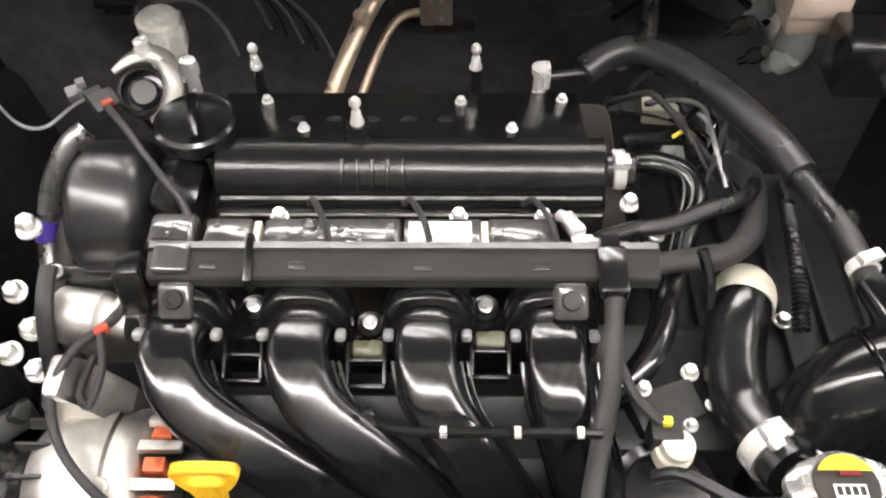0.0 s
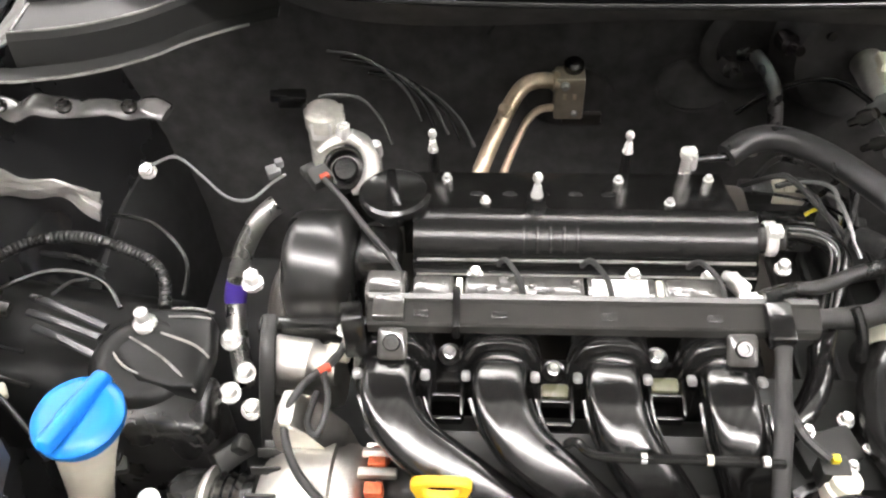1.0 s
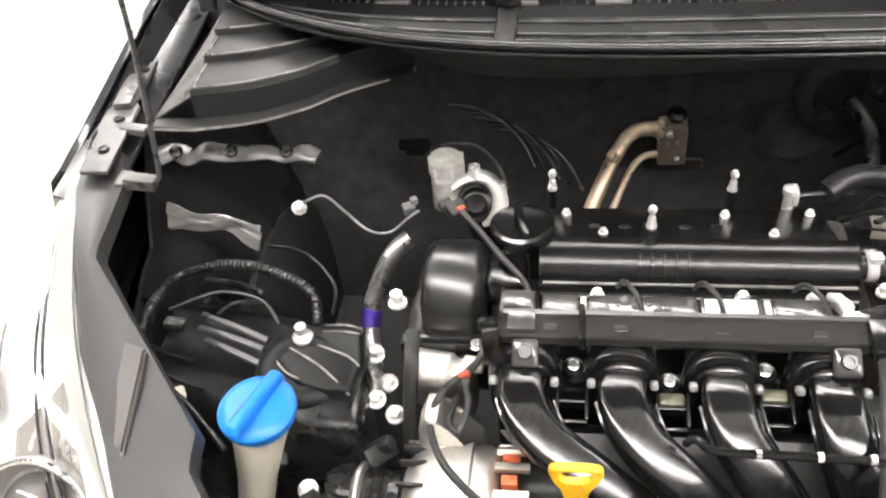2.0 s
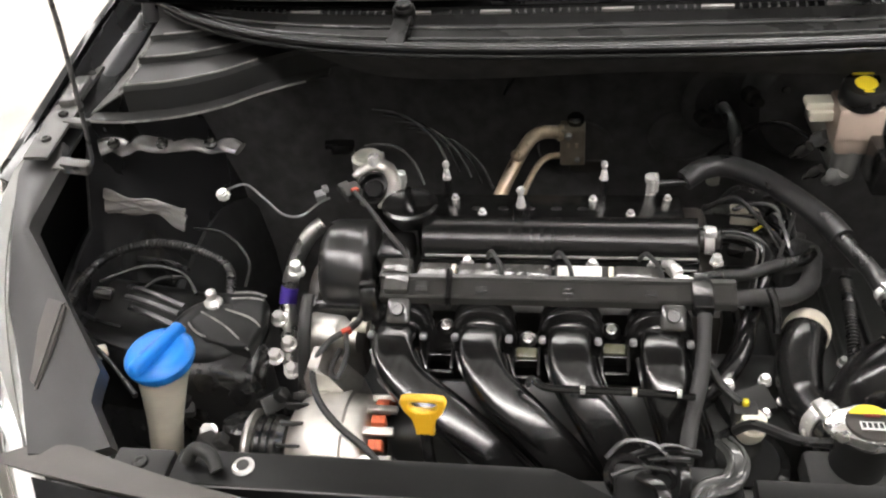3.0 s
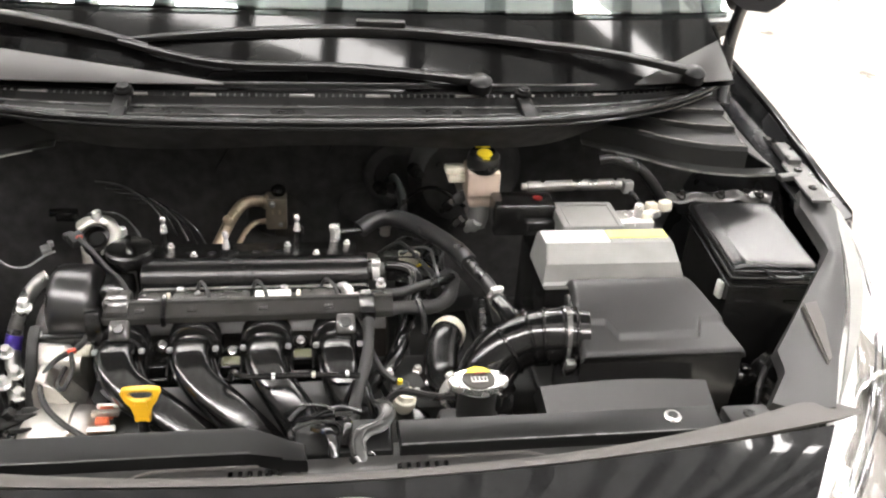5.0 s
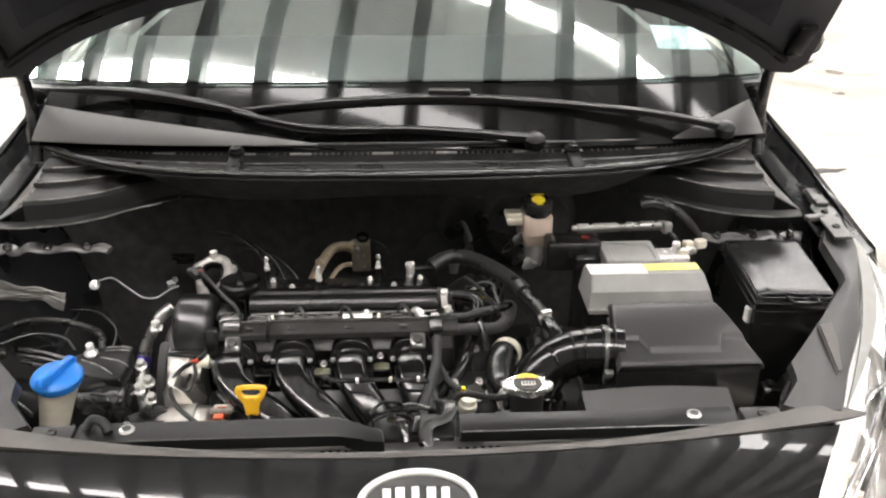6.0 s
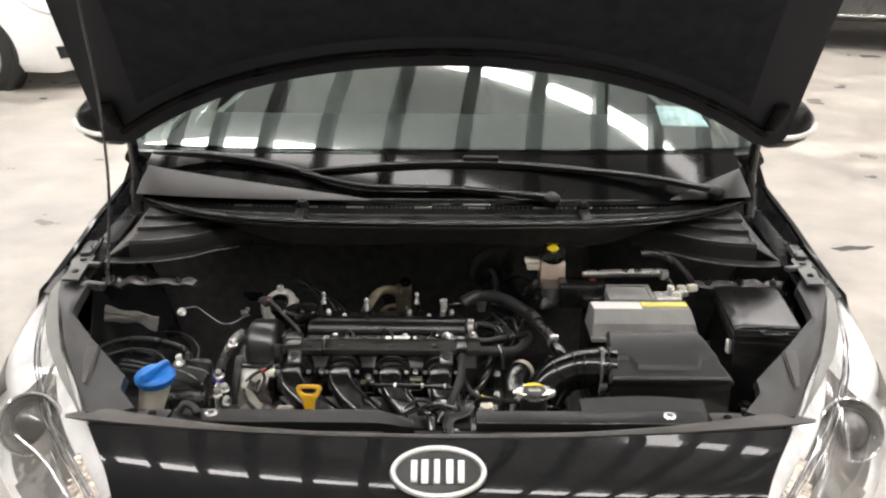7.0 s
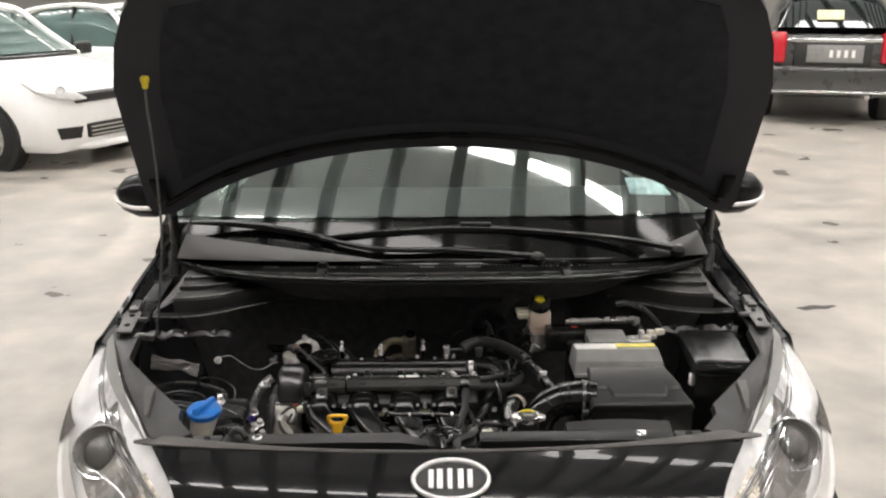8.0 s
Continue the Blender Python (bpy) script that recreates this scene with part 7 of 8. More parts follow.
tube(bm, [(-0.327, 0.352, 0.830), (-0.307, 0.330, 0.824), (-0.284, 0.303, 0.814), (-0.264, 0.280, 0.808), (-0.256, 0.266, 0.800), (-0.256, 0.250, 0.795)], 0.0029, 10, 6)
part("lead", bm, M_TAPE, CAM)

# silver coolant pipe with violet tape
PIPE = thing("coolant_pipe", (-0.44, 0.38, 0.60), "silver coolant pipe with violet tape band", "pipe")
bm = B()
tube(bm, [(-0.405, 0.445, 0.715), (-0.422, 0.432, 0.705), (-0.440, 0.412, 0.678), (-0.451, 0.388, 0.640), (-0.446, 0.35, 0.61), (-0.43, 0.30, 0.60)], 0.0105, 14, 6)
part("pipe", bm, M_FLATPIPE, PIPE)
bm = B()
tube(bm, [(-0.4485, 0.394, 0.6495), (-0.4510, 0.388, 0.640), (-0.4512, 0.380, 0.632)], 0.0119, 14, 4)
part("tape_band", bm, M_VIOLET, PIPE, "violet tape band")

# pump and thermostat metal under the timing cover
PUMP = thing("water_pump", (-0.335, 0.24, 0.66), "bare aluminium pump housing beside the timing cover", "pump")
bm = B()
lathe(bm, (-0.372, 0.240, 0.722), (1, -0.15, 0), [(0, 0.016), (0.006, 0.022), (0.040, 0.022), (0.046, 0.017), (0.062, 0.015), (0.066, 0.0)], 24)
box(bm, (-0.345, 0.255, 0.69), (0.07, 0.05, 0.06), bev=0.008)
part("housing", bm, M_ALU, PUMP)
bm = B()
cyl(bm, (-0.318, 0.236, 0.738), (-0.300, 0.234, 0.738), 0.008, seg=14, bev=0.001)
part("sensor_plug", bm, M_CREAM, PUMP)
bm = B()
tube(bm, [(-0.355, 0.33, 0.76), (-0.366, 0.30, 0.755), (-0.370, 0.275, 0.735), (-0.370, 0.25, 0.70), (-0.37, 0.22, 0.66)], 0.009, 12, 5, flat=0.6)
part("pump_bracket", bm, M_BRACKET, PUMP)
bm = B()
tube(bm, [(-0.368, 0.255, 0.760), (-0.366, 0.225, 0.75), (-0.368, 0.20, 0.71), (-0.37, 0.18, 0.66)], 0.007, 10, 5, flat=0.7)
part("belt_guard", bm, M_MATTE, PUMP)

# alternator harness
hose("alternator_harness", [(-0.294, 0.225, 0.778), (-0.305, 0.208, 0.765), (-0.327, 0.182, 0.765), (-0.338, 0.154, 0.756), (-0.326, 0.120, 0.750), (-0.300, 0.092, 0.745), (-0.262, 0.066, 0.735), (-0.25, 0.055, 0.70)], 0.0034, M_TAPE, "black taped cable looping over the alternator", "cable")
hose("alternator_lead", [(-0.300, 0.215, 0.768), (-0.312, 0.196, 0.765), (-0.306, 0.170, 0.762), (-0.312, 0.146, 0.752), (-0.322, 0.158, 0.750), (-0.318, 0.185, 0.752)], 0.0028, M_TAPE, "short black lead loop above the alternator", "cable")
bm = B()
box(bm, (-0.312, 0.197, 0.766), (0.010, 0.006, 0.006), (0, 0, 30), 0.001)
solo("lead_clip", bm, M_ORANGE, "small red plastic lead clip", "clip")
bm = B()
cyl(bm, (-0.415, 0.13, 0.70), (-0.42, 0.10, 0.60), 0.022, seg=18, bev=0.003)
solo("tensioner_boot", bm, M_RUBBER, "black rubber tensioner boot", "boot")
bm = B()
lathe(bm, (-0.412, 0.135, 0.66), (0, -0.1, 1), [(0, 0.012), (0.03, 0.012), (0.034, 0.008)], 16)
solo("tensioner_bolt", bm, M_STEEL, "bright tensioner bolt head", "bolt")
for p, r in (((-0.500, 0.155, 0.685), 20), ((-0.435, 0.095, 0.70), -30), ((-0.395, 0.165, 0.69), 50)):
    bm = B()
    box(bm, p, (0.035, 0.02, 0.016), (r, 10, r), 0.003)
    box(bm, (p[0] + 0.01, p[1], p[2] + 0.012), (0.012, 0.012, 0.012), (0, r, 0), 0.002)
    solo("wiring_connector", bm, M_MATTE, "black plastic wiring connector", "connector")

# ---------------------------------------------------------------- right of the engine
OUT = thing("coolant_outlet", (0.09, 0.30, 0.70), "glossy black coolant outlet hose with bright clamp", "hose")
bm = B()
cyl(bm, (0.044, 0.330, 0.786), (0.068, 0.329, 0.787), 0.013, seg=20, bev=0.002)
part("outlet_neck", bm, M_DUCT, OUT)
bm = B()
cyl(bm, (0.050, 0.330, 0.786), (0.060, 0.330, 0.7865), 0.0155, seg=20, bev=0.001)
box(bm, (0.055, 0.322, 0.803), (0.012, 0.012, 0.008), (0, 0, 0), 0.002)
part("clamp", bm, M_STEEL, OUT, "bright hose clamp")
bm = B()
tube(bm, [(0.062, 0.333, 0.790), (0.082, 0.335, 0.789), (0.103, 0.328, 0.786), (0.113, 0.312, 0.780), (0.106, 0.290, 0.770), (0.096, 0.262, 0.758), (0.086, 0.235, 0.748)], [0.0085, 0.0095, 0.0100, 0.0090, 0.0095, 0.0085, 0.0090], 16, 6, flat=0.8)
HO = part("outlet_hose", bm, M_GLOSS, OUT, "glossy black outlet hose")
for d in (0.0, 0.006):
    bm = B()
    tube(bm, [(0.070, 0.332 - d, 0.7965), (0.090, 0.330 - d, 0.7955), (0.106 - d, 0.319, 0.7920), (0.107 - d, 0.304, 0.7860), (0.098 - d, 0.278, 0.7750), (0.090 - d, 0.250, 0.7610)], 0.0009, 8, 6)
    part("hose_crease", bm, M_RIBLINE, HO)
bm = B()
tube(bm, [(0.086, 0.240, 0.748), (0.080, 0.215, 0.745), (0.068, 0.193, 0.738), (0.050, 0.175, 0.726), (0.03, 0.165, 0.71)], 0.0105, 16, 6)
part("lower_pipe", bm, M_GLOSS, OUT)
bolt(OUT, (0.060, 0.297, 0.782), 0.58, big=True)
hose("fuel_hose", [(0.030, 0.252, 0.797), (0.060, 0.268, 0.790), (0.085, 0.275, 0.786), (0.119, 0.292, 0.785), (0.148, 0.306, 0.782), (0.165, 0.335, 0.77)], 0.0062, M_RUBBER, "black fuel hose from the injector strip")
HAR = thing("main_harness", (0.10, 0.25, 0.74), "dark grey taped main wiring harness", "wiring harness")
bm = B()
tube(bm, [(0.068, 0.240, 0.784), (0.084, 0.245, 0.782), (0.110, 0.252, 0.776), (0.132, 0.262, 0.772), (0.150, 0.282, 0.770), (0.160, 0.315, 0.768), (0.165, 0.345, 0.76), (0.16, 0.38, 0.74)], [0.009, 0.008, 0.010, 0.009, 0.010, 0.009, 0.010, 0.010], 14, 6)
part("trunk", bm, M_TAPE, HAR)
bm = B()
tube(bm, [(0.036, 0.232, 0.800), (0.038, 0.210, 0.796), (0.037, 0.185, 0.780), (0.032, 0.150, 0.770), (0.022, 0.110, 0.768), (0.015, 0.080, 0.765), (0.012, 0.060, 0.755)], [0.0066, 0.0072, 0.0064, 0.0074, 0.0066, 0.0070, 0.0060], 12, 6, flat=0.7)
part("branch", bm, M_TAPE, HAR)
bm = B()
box(bm, (0.037, 0.222, 0.800), (0.020, 0.036, 0.016), (8, 0, 0), 0.003)
part("branch_clip", bm, M_SATIN, HAR)
bm = B()
tube(bm, [(0.040, 0.180, 0.765), (0.052, 0.156, 0.752), (0.068, 0.138, 0.748)], 0.0040, 8, 5)
part("thin_branch", bm, M_TAPE, HAR)
bm = B()
tube(bm, [(0.104, 0.250, 0.790), (0.110, 0.236, 0.776), (0.112, 0.225, 0.755)], 0.0045, 8, 4)
part("tie", bm, M_SATIN, HAR)
bm = B()
tube(bm, [(0.215, 0.365, 0.705), (0.207, 0.32, 0.715), (0.200, 0.28, 0.720), (0.195, 0.235, 0.710)], 0.0062, 12, 6, ribs=(0.0042, 0.0009))
solo("corrugated_conduit", bm, M_RUBBER, "black corrugated wiring conduit", "conduit")
# throttle motor and actuator under the harness
THR = thing("throttle_body", (0.075, 0.12, 0.60), "black throttle body with round cap and yellow-tipped plug", "throttle body")
bm = B()
lathe(bm, (0.074, 0.112, 0.66), (0, -0.15, 1), [(0, 0.040), (0.03, 0.041), (0.045, 0.038), (0.048, 0.030), (0.052, 0.028), (0.054, 0)], 32)
part("actuator_cap", bm, M_SATIN, THR)
bm = B()
box(bm, (0.072, 0.136, 0.735), (0.022, 0.018, 0.022), bev=0.003)
part("plug", bm, M_MATTE, THR)
bm = B()
box(bm, (0.072, 0.139, 0.748), (0.006, 0.006, 0.006), bev=0.001)
part("plug_lock", bm, M_LABELY, THR, "yellow plug lock")
bm = B()
lathe(bm, (0.076, 0.128, 0.715), (0.1, -0.1, 1), [(0, 0.010), (0.008, 0.0135), (0.018, 0.0135), (0.020, 0.011), (0.028, 0.011), (0.030, 0.0)], 20)
part("drain_neck", bm, M_CREAM, THR)
bm = B()
box(bm, (0.09, 0.19, 0.665), (0.13, 0.11, 0.09), bev=0.012)
box(bm, (0.08, 0.165, 0.715), (0.05, 0.03, 0.02), (10, 0, 20), 0.004)
part("body", bm, M_MATTE, THR)
for p, sc in (((0.062, 0.17, 0.735), 0.8), ((0.10, 0.19, 0.722), 0.9), ((0.112, 0.165, 0.722), 0.7), ((0.095, 0.15, 0.72), 0.7)):
    bolt(THR, p, sc)

# connector nest behind
NEST = thing("connector_nest", (0.12, 0.45, 0.66), "nest of wiring connectors with looped wires", "connectors")
for p, sz, r, m in (((0.086, 0.470, 0.716), (0.034, 0.022, 0.020), 0, M_MATTE), ((0.118, 0.468, 0.718), (0.034, 0.022, 0.018), -6, M_CREAM), ((0.100, 0.420, 0.722), (0.044, 0.016, 0.018), 4, M_SATIN), ((0.135, 0.44, 0.712), (0.022, 0.018, 0.016), 30, M_MATTE), ((0.155, 0.415, 0.722), (0.045, 0.020, 0.018), -20, M_TAPE)):
    bm = B()
    box(bm, p, sz, (0, 0, r), 0.003)
    box(bm, (p[0], p[1] - sz[1] * 0.3, p[2] + sz[2] * 0.45), (sz[0] * 0.4, sz[1] * 0.5, sz[2] * 0.3), (0, 0, r), 0.001)
    part("connector", bm, m, NEST)
for pts, m in ((((0.104, 0.466, 0.727), (0.125, 0.458, 0.742), (0.142, 0.437, 0.735), (0.15, 0.415, 0.722)), M_TAPE), (((0.146, 0.494, 0.725), (0.152, 0.460, 0.748), (0.160, 0.435, 0.735), (0.165, 0.40, 0.72)), M_TAPE),
               (((0.120, 0.422, 0.728), (0.135, 0.425, 0.735), (0.15, 0.42, 0.728)), M_LABELY), (((0.085, 0.480, 0.722), (0.11, 0.500, 0.735), (0.14, 0.505, 0.725)), M_RUBBER), (((0.165, 0.40, 0.725), (0.175, 0.37, 0.73), (0.17, 0.34, 0.745)), M_TAPE)):
    bm = B()
    tube(bm, pts, 0.0032 if m is not M_LABELY else 0.0018, 8, 6)
    part("wire", bm, m, NEST)
bm = B()
lathe(bm, (0.083, 0.505, 0.74), (0, 0, 1), [(0, 0.008), (0.012, 0.008), (0.014, 0.010), (0.022, 0.009), (0.023, 0)], 14)
part("sensor_cap", bm, M_ALU, NEST)

# gearbox top and dark castings filling the bay floor
GEAR = thing("gearbox", (0.20, 0.30, 0.45), "dark gearbox casing low in the bay", "gearbox")
bm = B()
box(bm, (0.20, 0.33, 0.56), (0.26, 0.26, 0.20), bev=0.03, seg=3)
CASE = part("casing", bm, M_MATTE, GEAR)
for k in range(7):
    bm = B()
    box(bm, (0.10 + 0.034 * k, 0.32, 0.663), (0.006, 0.22, 0.014), bev=0.002)
    part("casing_rib", bm, M_MATTE, CASE)
bm = B()
box(bm, (0.175, 0.41, 0.685), (0.06, 0.05, 0.03), (0, 0, 15), 0.005)
part("shift_bracket", bm, M_MATTE, GEAR)
for p in ((0.11, 0.36, 0.668), (0.2, 0.27, 0.668), (0.27, 0.38, 0.668)):
    bolt(GEAR, p, 1.0)

# pipes at the firewall beside the brake reservoir
FP = thing("heater_pipes", (0.40, 0.47, 0.78), "black hose and grey pipe along the firewall above the battery", "pipes")
bm = B()
cyl(bm, (0.292, 0.472, 0.838), (0.445, 0.470, 0.843), 0.0085, seg=14, bev=0.001)
part("grey_pipe", bm, M_FLATPIPE, FP)
bm = B()
cyl(bm, (0.284, 0.472, 0.838), (0.300, 0.472, 0.838), 0.0055, seg=12)
part("pipe_tip", bm, M_ALU, FP)
bm = B()
tube(bm, [(0.400, 0.475, 0.880), (0.425, 0.472, 0.884), (0.460, 0.470, 0.870), (0.490, 0.466, 0.842), (0.512, 0.462, 0.808)], 0.0085, 12, 6)
part("curved_hose", bm, M_RUBBER, FP)
bm = B()
box(bm, (0.446, 0.462, 0.842), (0.016, 0.014, 0.020), (0, 0, 10), 0.003)
part("pipe_clip", bm, M_GREY2, FP)
bm = B()
tube(bm, [(0.447, 0.460, 0.838), (0.462, 0.45, 0.822), (0.452, 0.44, 0.806)], 0.004, 8, 5)
part("branch_hose", bm, M_RUBBER, FP)
for p in ((0.470, 0.415, 0.832), (0.495, 0.425, 0.830), (0.455, 0.398, 0.826), (0.486, 0.405, 0.838)):
    bm = B()
    box(bm, p, (0.016, 0.016, 0.014), (10, 0, 40 * p[0] * 10), 0.003)
    solo("cable_lug", bm, M_CREAM, "pale cable lug at the battery", "cable lug")

# small fittings on the firewall beside the reservoir
for p, r in (((0.144, 0.665, 0.775), 0.012), ((0.176, 0.67, 0.79), 0.010), ((0.083, 0.66, 0.745), 0.010)):
    bm = B()
    lathe(bm, p, (0.2, -1, 0.2), [(0, r), (0.02, r), (0.024, r * 0.6), (0.04, r * 0.5)], 14)
    solo("firewall_fitting", bm, M_DUCT, "small dark fitting on the firewall", "fitting")
hose("brake_pipe", [(0.205, 0.50, 0.790), (0.165, 0.545, 0.800), (0.13, 0.58, 0.77), (0.09, 0.60, 0.72)], 0.003, M_GLOSS, "thin dark brake pipe", "pipe")
hose("vacuum_hose", [(0.10, 0.655, 0.76), (0.105, 0.62, 0.78), (0.115, 0.57, 0.77), (0.11, 0.52, 0.74)], 0.008, M_RUBBER, "black vacuum hose at the firewall")

# lamp wiring in the corner ahead of the fuse box
for k, p in enumerate(((0.535, 0.172, 0.705), (0.570, 0.185, 0.71), (0.553, 0.140, 0.705), (0.588, 0.165, 0.705))):
    bm = B()
    box(bm, p, (0.030, 0.024, 0.022), (15 * k, 10, 33 * k), 0.004)
    box(bm, (p[0], p[1], p[2] + 0.014), (0.012, 0.014, 0.010), (15 * k, 10, 33 * k), 0.002)
    solo("lamp_connector", bm, M_SATIN, "black headlamp wiring connector", "connector")
hose("lamp_lead", [(0.52, 0.10, 0.70), (0.545, 0.145, 0.722), (0.575, 0.18, 0.728), (0.60, 0.20, 0.72)], 0.004, M_RUBBER, "thin black headlamp wiring lead", "cable")

# left front corner by the slam panel
bm = B()
tube(bm, [(-0.400, 0.0, 0.802), (-0.392, 0.006, 0.812), (-0.378, 0.002, 0.810), (-0.37, -0.008, 0.803)], 0.006, 10, 5)
solo("rod_rest", bm, M_MATTE, "black plastic prop rod rest clip", "clip")

# loose wires over the connector nest
rng = random.Random(21)
for k in range(9):
    a = Vector((0.075 + 0.012 * k + rng.uniform(-0.006, 0.006), 0.455 + rng.uniform(-0.03, 0.03), 0.728))
    b = Vector((0.150 + rng.uniform(-0.02, 0.025), 0.365 + rng.uniform(-0.03, 0.03), 0.735))
    c = (a + b) / 2 + Vector((rng.uniform(-0.02, 0.03), rng.uniform(-0.02, 0.03), rng.uniform(0.012, 0.035)))
    bm = B()
    tube(bm, [a, a.lerp(c, 0.6) + Vector((0, 0, 0.008)), c, c.lerp(b, 0.6), b], rng.choice((0.0016, 0.0022, 0.003)), 8, 5)
    part("wire", bm, (M_TAPE, M_RUBBER, M_LUG, M_GLOSS)[k % 4], NEST)
for k in range(4):
    bm = B()
    q = Vector((0.100 + 0.020 * k, 0.395 + 0.012 * (k % 2), 0.722))
    box(bm, q, (0.020, 0.014, 0.014), (10, 5 * k, 25 * k - 20), 0.003)
    box(bm, q + Vector((0.004, -0.006, 0.006)), (0.008, 0.010, 0.004), (10, 5 * k, 25 * k - 20), 0.001)
    part("connector", bm, (M_SATIN, M_LUG, M_GLOSS, M_TAPE)[k], NEST)

# pale translucent unions under the brake reservoir
for p, r, m in (((0.176, 0.485, 0.800), 0.008, M_DUCT), ((0.196, 0.500, 0.806), 0.009, M_LUG), ((0.214, 0.468, 0.776), 0.011, M_GREY2), ((0.190, 0.470, 0.780), 0.007, M_DUCT)):
    bm = B()
    lathe(bm, p, (0.4, -0.5, 0.75), [(-0.02, r * 0.5), (-0.006, r * 0.6), (-0.005, r), (0.004, r), (0.008, r * 0.8), (0.012, r * 0.75), (0.013, 0)], 16)
    solo("pipe_union", bm, m, "pale plastic pipe union below the brake reservoir", "pipe union")

# painted pipes over the left wheel arch
for pts, r in ((((-0.640, 0.300, 0.735), (-0.590, 0.320, 0.742), (-0.540, 0.312, 0.740), (-0.515, 0.285, 0.732)), 0.0024),
               (((-0.560, 0.405, 0.735), (-0.510, 0.385, 0.742), (-0.470, 0.345, 0.735), (-0.466, 0.31, 0.722)), 0.0022)):
    hose("painted_pipe", pts, r, M_GLOSS, "glossy black painted pipe over the wheel arch", "pipe")
# ---------------------------------------------------------------- parked cars behind
def side_body(name, root, outline, widths, material, label=""):
    """A body of lengthwise slices: outline lists (y, z low, z high), widths (w low, w mid, w high)."""
    bm = B()
    loops = []
    for (y, z0, z1), (w0, w1, w2) in zip(outline, widths):
        zm = z0 + (z1 - z0) * 0.55
        half = [(w0, z0), (w1, z0 + 0.08), (w1 + 0.01, zm), (w2 + 0.03, z1 - 0.06), (w2 * 0.96, z1 - 0.015), (w2 * 0.6, z1)]
        loops.append([(x, y, z) for x, z in half] + [(-x, y, z) for x, z in half[::-1]])
    rings(bm, loops)
    return part(name, bm, material, root, label)


def white_car():
    """Local axes: nose at y = 0 towards -y, length along +y."""
    R = thing("parked_car", (0, 0, 0), "white hatchback parked with its nose towards the aisle", "car", group="parked cars")
    side_body("body", R, [(-0.06, 0.24, 0.64), (-0.03, 0.20, 0.74), (0.04, 0.18, 0.82), (0.16, 0.18, 0.88), (0.40, 0.18, 0.95), (0.75, 0.18, 1.01), (1.10, 0.18, 1.05), (2.2, 0.18, 1.05), (3.4, 0.20, 1.05), (3.9, 0.25, 0.98), (4.05, 0.35, 0.75)],
              [(0.42, 0.46, 0.40), (0.54, 0.58, 0.50), (0.64, 0.70, 0.60), (0.70, 0.77, 0.66), (0.75, 0.82, 0.71), (0.77, 0.845, 0.74), (0.78, 0.85, 0.76), (0.78, 0.86, 0.77), (0.76, 0.85, 0.75), (0.70, 0.78, 0.68), (0.6, 0.7, 0.55)], M_WHITEPAINT)
    side_body("cabin", R, [(1.05, 1.0, 1.06), (1.75, 1.0, 1.50), (2.1, 1.0, 1.57), (3.0, 1.0, 1.56), (3.55, 1.0, 1.40), (3.9, 0.98, 1.05)],
              [(0.72, 0.72, 0.70), (0.74, 0.70, 0.55), (0.75, 0.70, 0.56), (0.75, 0.70, 0.56), (0.72, 0.66, 0.54), (0.66, 0.64, 0.6)], M_SCREEN, "pale reflecting car windows")
    bm = B()
    sheet(bm, lambda a, y: (a * 0.57, y, 1.578 - 0.05 * a ** 4 - 0.06 * (y - 2.4) ** 2), steps(-1, 1, 8), steps(1.78, 3.4, 8), 0.03, 1)
    part("roof", bm, M_WHITEPAINT, R)
    bm = B()
    sheet(bm, lambda a, v: (a * 0.70, 1.02 + 0.08 * v - 0.10 * (1 - a * a), 1.055 + 0.012 * v), steps(-1, 1, 10), steps(0, 1, 2), 0.02, 1)
    part("scuttle", bm, M_MATTE, R, "black wiper scuttle")
    for s in (-1, 1):
        bm = B()
        tube(bm, [(s * 0.74, 1.05, 1.03), (s * 0.66, 1.45, 1.3), (s * 0.58, 1.80, 1.53), (s * 0.57, 2.6, 1.57), (s * 0.60, 3.4, 1.45), (s * 0.70, 3.85, 1.08)], 0.035, 8, 5)
        part("pillar", bm, M_WHITEPAINT, R)
        bm = B()
        tube(bm, [(s * 0.71, 2.35, 1.04), (s * 0.60, 2.35, 1.55)], 0.03, 8, 2)
        part("pillar", bm, M_MATTE, R)
        # almond headlamp swept round the corner
        bm = B()
        ux, uy = Vector((s * 0.80, 0.60, 0.05)), Vector((0.0, 0.42, 0.90))
        out = [(-0.24, -0.075), (-0.10, -0.10), (0.06, -0.085), (0.20, -0.03), (0.29, 0.075), (0.20, 0.085), (0.02, 0.055), (-0.12, 0.0)]
        if s < 0:
            out = out[::-1]
        prism(bm, out, (s * 0.615, 0.000, 0.790), ux, uy, 0.06 * -s, 0.012)
        H = part("headlamp", bm, M_SILVER, R, "clear headlamp")
        bm = B()
        lathe(bm, (s * 0.605, -0.02, 0.785), (s * 0.5, -0.8, 0.2), [(0, 0.045), (0.03, 0.048), (0.034, 0.04), (0.02, 0.03), (0.015, 0)], 20)
        part("projector", bm, M_SILVER, H)
        bm = B()
        prism(bm, [(-0.10, -0.055), (0.10, -0.055), (0.13, 0.055), (-0.13, 0.055)], (s * 0.550, -0.030, 0.37), (0.93, s * 0.36, 0), (0, 0, 1), 0.03, 0.012)
        part("fog_lamp_recess", bm, M_MATTE, R)
        bm = B()
        box(bm, (s * 0.92, 1.15, 1.09), (0.20, 0.12, 0.14), (0, 0, s * 8), 0.04, 3)
        part("door_mirror", bm, M_MATTE, R)
        for y in (0.72, 3.25):
            bm = B()
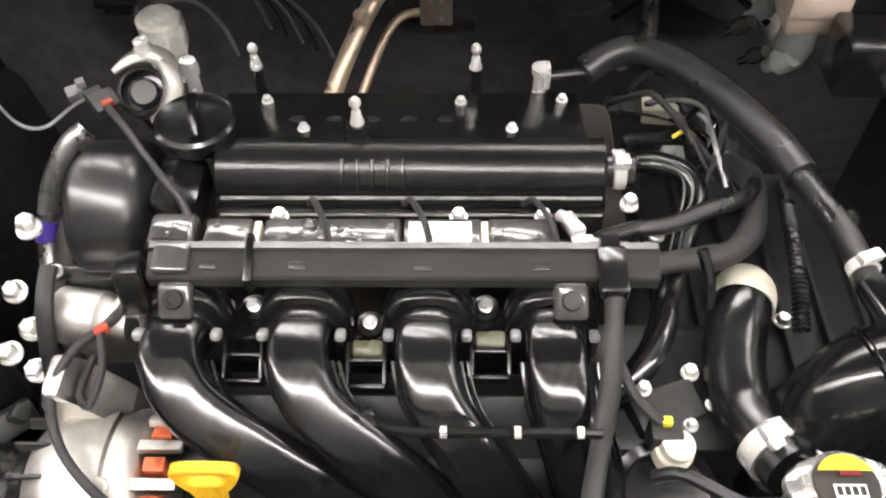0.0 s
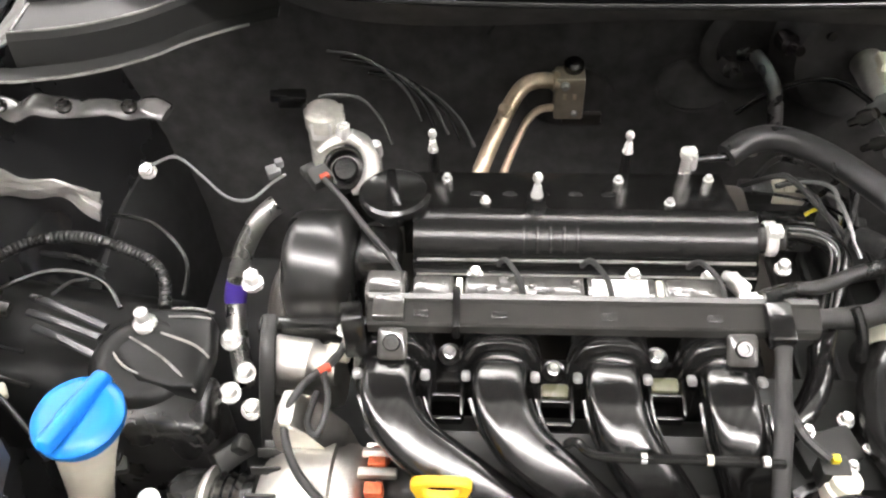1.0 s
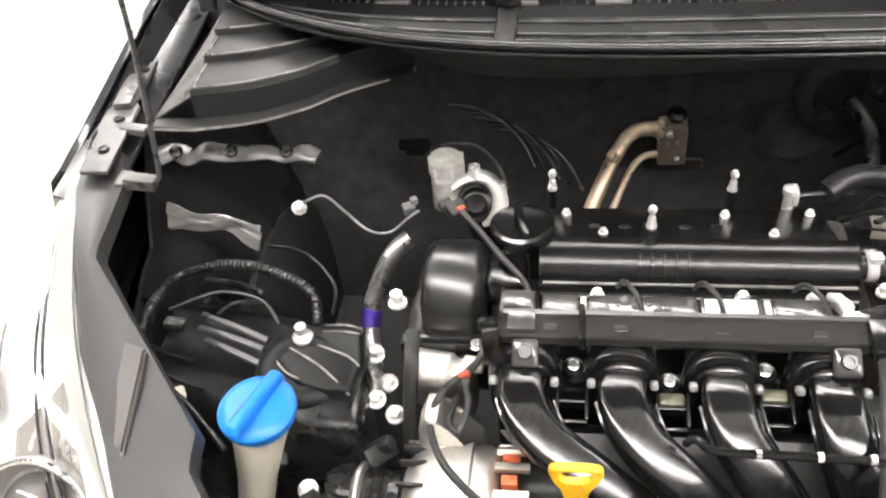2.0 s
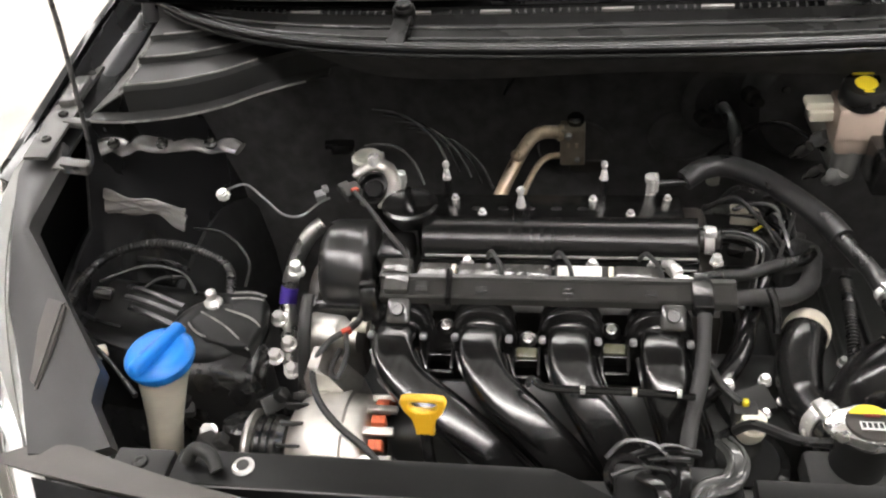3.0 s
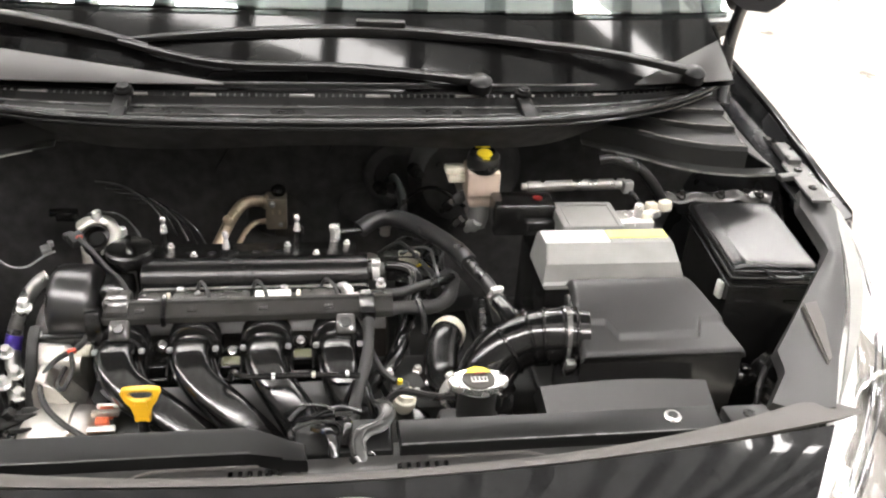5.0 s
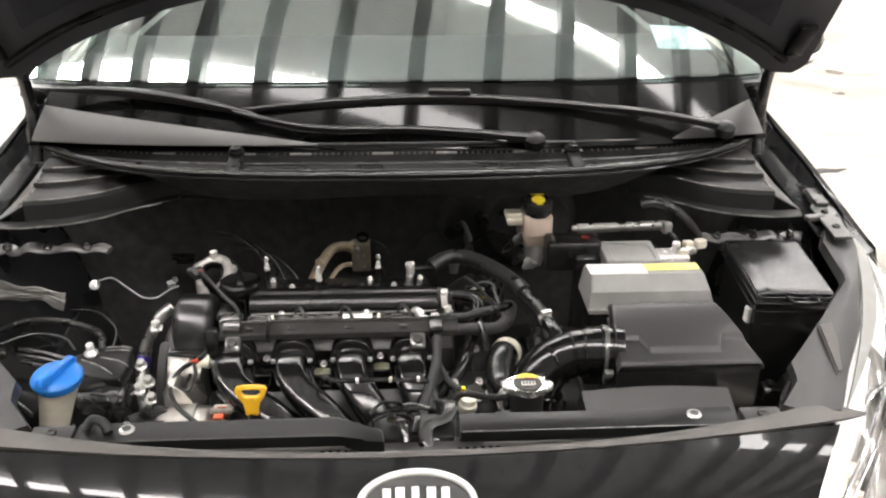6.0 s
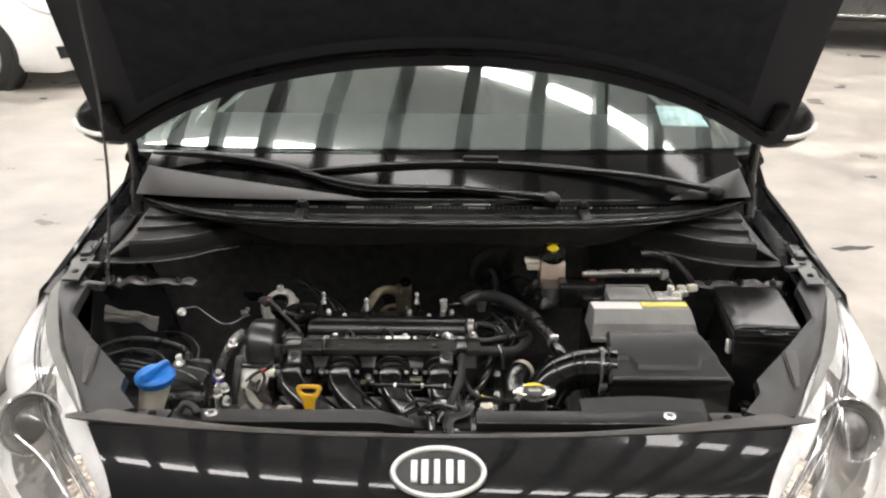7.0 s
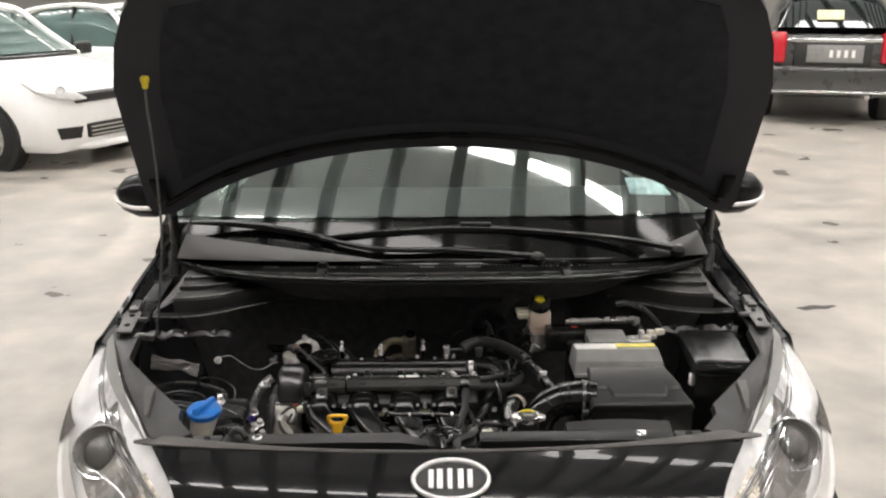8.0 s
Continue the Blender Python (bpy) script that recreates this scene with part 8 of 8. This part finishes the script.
            lathe(bm, (s * 0.70, y, 0.32), (s, 0, 0), [(0, 0.37), (0.148, 0.375), (0.150, 0.33)], 32)
            part("wheel_arch", bm, M_MATTE, R)
            wheel(s * 0.78, y, R, 0.325, 0.20)
    bm = B()
    box(bm, (0, -0.045, 0.70), (0.94, 0.08, 0.10), (20, 0, 0), 0.025, 3)
    part("upper_grille", bm, M_MATTE, R)
    bm = B()
    box(bm, (0, -0.05, 0.37), (0.72, 0.08, 0.14), (0, 0, 0), 0.02)
    G = part("lower_grille", bm, M_MATTE, R)
    for k in range(3):
        bm = B()
        box(bm, (0, -0.092, 0.325 + 0.040 * k), (0.66, 0.012, 0.014), bev=0.003)
        part("grille_bar", bm, M_ALU, G)
    bm = B()
    tube(bm, [(-0.62, 0.06, 0.26), (-0.45, -0.02, 0.23), (-0.25, -0.065, 0.215), (0.25, -0.065, 0.215), (0.45, -0.02, 0.23), (0.62, 0.06, 0.26)], 0.035, 8, 5)
    part("bumper_lip", bm, M_WHITEPAINT, R)
    return R


def dark_wagon():
    """Local axes: tail at y = 0 facing -y."""
    R = thing("parked_car", (0, 0, 0), "dark grey saloon car seen from behind, with red tail lamps", "car", group="parked cars")
    side_body("body", R, [(0.0, 0.45, 0.80), (0.04, 0.40, 1.00), (0.4, 0.32, 1.06), (2.0, 0.30, 1.02), (3.4, 0.30, 1.0), (4.4, 0.32, 0.90), (4.7, 0.40, 0.70)],
              [(0.62, 0.66, 0.58), (0.66, 0.71, 0.62), (0.70, 0.76, 0.68), (0.74, 0.80, 0.72), (0.74, 0.80, 0.72), (0.70, 0.76, 0.66), (0.6, 0.66, 0.56)], M_SILVERPAINT)
    side_body("cabin", R, [(0.10, 1.0, 1.06), (0.55, 1.0, 1.40), (0.9, 1.0, 1.50), (2.4, 0.98, 1.52), (3.1, 0.98, 1.38), (3.7, 0.95, 1.02)],
              [(0.64, 0.64, 0.62), (0.66, 0.60, 0.46), (0.67, 0.62, 0.50), (0.69, 0.63, 0.52), (0.69, 0.62, 0.50), (0.67, 0.65, 0.61)], M_DARKGLASS, "dark car windows")
    bm = B()
    sheet(bm, lambda a, y: (a * 0.52, y, 1.535 - 0.05 * a ** 4 - 0.02 * (y - 1.6) ** 2 - 0.25 * max(0, 0.9 - y) ** 2), steps(-1, 1, 8), steps(0.58, 2.7, 8), 0.03, 1)
    part("roof", bm, M_SILVERPAINT, R)
    bm = B()
    box(bm, (0, 0.0, 0.50), (1.50, 0.16, 0.32), (0, 0, 0), 0.04, 3)
    part("rear_bumper", bm, M_SILVERPAINT, R, "dark rear bumper")
    bm = B()
    box(bm, (0, -0.078, 0.385), (1.44, 0.03, 0.025), bev=0.005)
    part("bumper_strip", bm, M_CHROME, R)
    bm = B()
    box(bm, (0, -0.01, 0.79), (0.86, 0.05, 0.26), bev=0.015)
    PR = part("plate_recess", bm, M_MATTE, R)
    bm = B()
    box(bm, (0.02, -0.04, 0.80), (0.62, 0.012, 0.19), bev=0.006)
    PL = part("number_plate", bm, M_GREY2, PR, "pale number plate with plain bars")
    for k in range(6):
        bm = B()
        box(bm, (-0.18 + 0.08 * k, -0.048, 0.80), (0.040, 0.004, 0.08), bev=0.001)
        part("plate_bar", bm, M_WHITE if k > 1 else M_GREY2, PL)
    bm = B()
    box(bm, (0, -0.012, 0.945), (1.04, 0.05, 0.04), bev=0.01)
    part("chrome_strip", bm, M_CHROME, R)
    for s in (-1, 1):
        bm = B()
        box(bm, (s * 0.615, 0.035, 0.86), (0.20, 0.14, 0.34), (-4, 0, s * 8), 0.03, 3)
        part("tail_lamp", bm, M_RED, R, "red tail lamp")
        bm = B()
        box(bm, (s * 0.90, 3.0, 1.06), (0.18, 0.12, 0.14), (0, 0, 0), 0.04, 3)
        part("door_mirror", bm, M_SILVERPAINT, R)
        for y in (0.95, 3.75):
            bm = B()
            lathe(bm, (s * 0.65, y, 0.34), (s, 0, 0), [(0, 0.39), (0.160, 0.39), (0.162, 0.35)], 32)
            part("wheel_arch", bm, M_MATTE, R)
            wheel(s * 0.70, y, R, 0.34, 0.22)
    bm = B()
    tube(bm, [(0.40, 0.3, 0.33), (0.42, 0.05, 0.33), (0.42, -0.08, 0.33)], 0.03, 12, 3)
    part("exhaust", bm, M_ALU, R)
    bm = B()
    box(bm, (0.0, 1.2, 0.38), (1.1, 2.0, 0.16), bev=0.03)
    part("rear_axle", bm, M_MATTE, R)
    bm = B()
    box(bm, (-0.05, 0.27, 1.21), (0.30, 0.02, 0.16), (-53, 0, 0), 0.01)
    part("window_sticker", bm, M_PALEY, R, "pale yellow-green sticker")
    return R


WHITE = white_car()
WHITE.matrix_basis = pose(-3.20, 7.22, 0, 0, 0, 66) @ Matrix.Scale(0.956, 4)
copy_thing(WHITE, pose(-2.35, 9.75, 0, 0, 0, 64) @ Matrix.Scale(0.98, 4))
DARK = dark_wagon()
DARK.matrix_basis = pose(4.90, 9.35, 0, 0, 0, -19.5) @ Matrix.Diagonal((1.03, 1.0, 1.10, 1.0))

# dark stain on the concrete
bm = B()
prism(bm, [((0.105 + 0.015 * math.sin(3 * a + 1)) * math.cos(a), (0.026 + 0.008 * math.sin(5 * a)) * math.sin(a)) for a in steps(0, 2 * math.pi, 40)[:-1]], (1.98, 2.82, 0.0), (1, 0.15, 0), (-0.15, 1, 0), 0.002)
solo("floor_stain", bm, M_TAPE, "dark oil stain on the concrete floor", "stain")
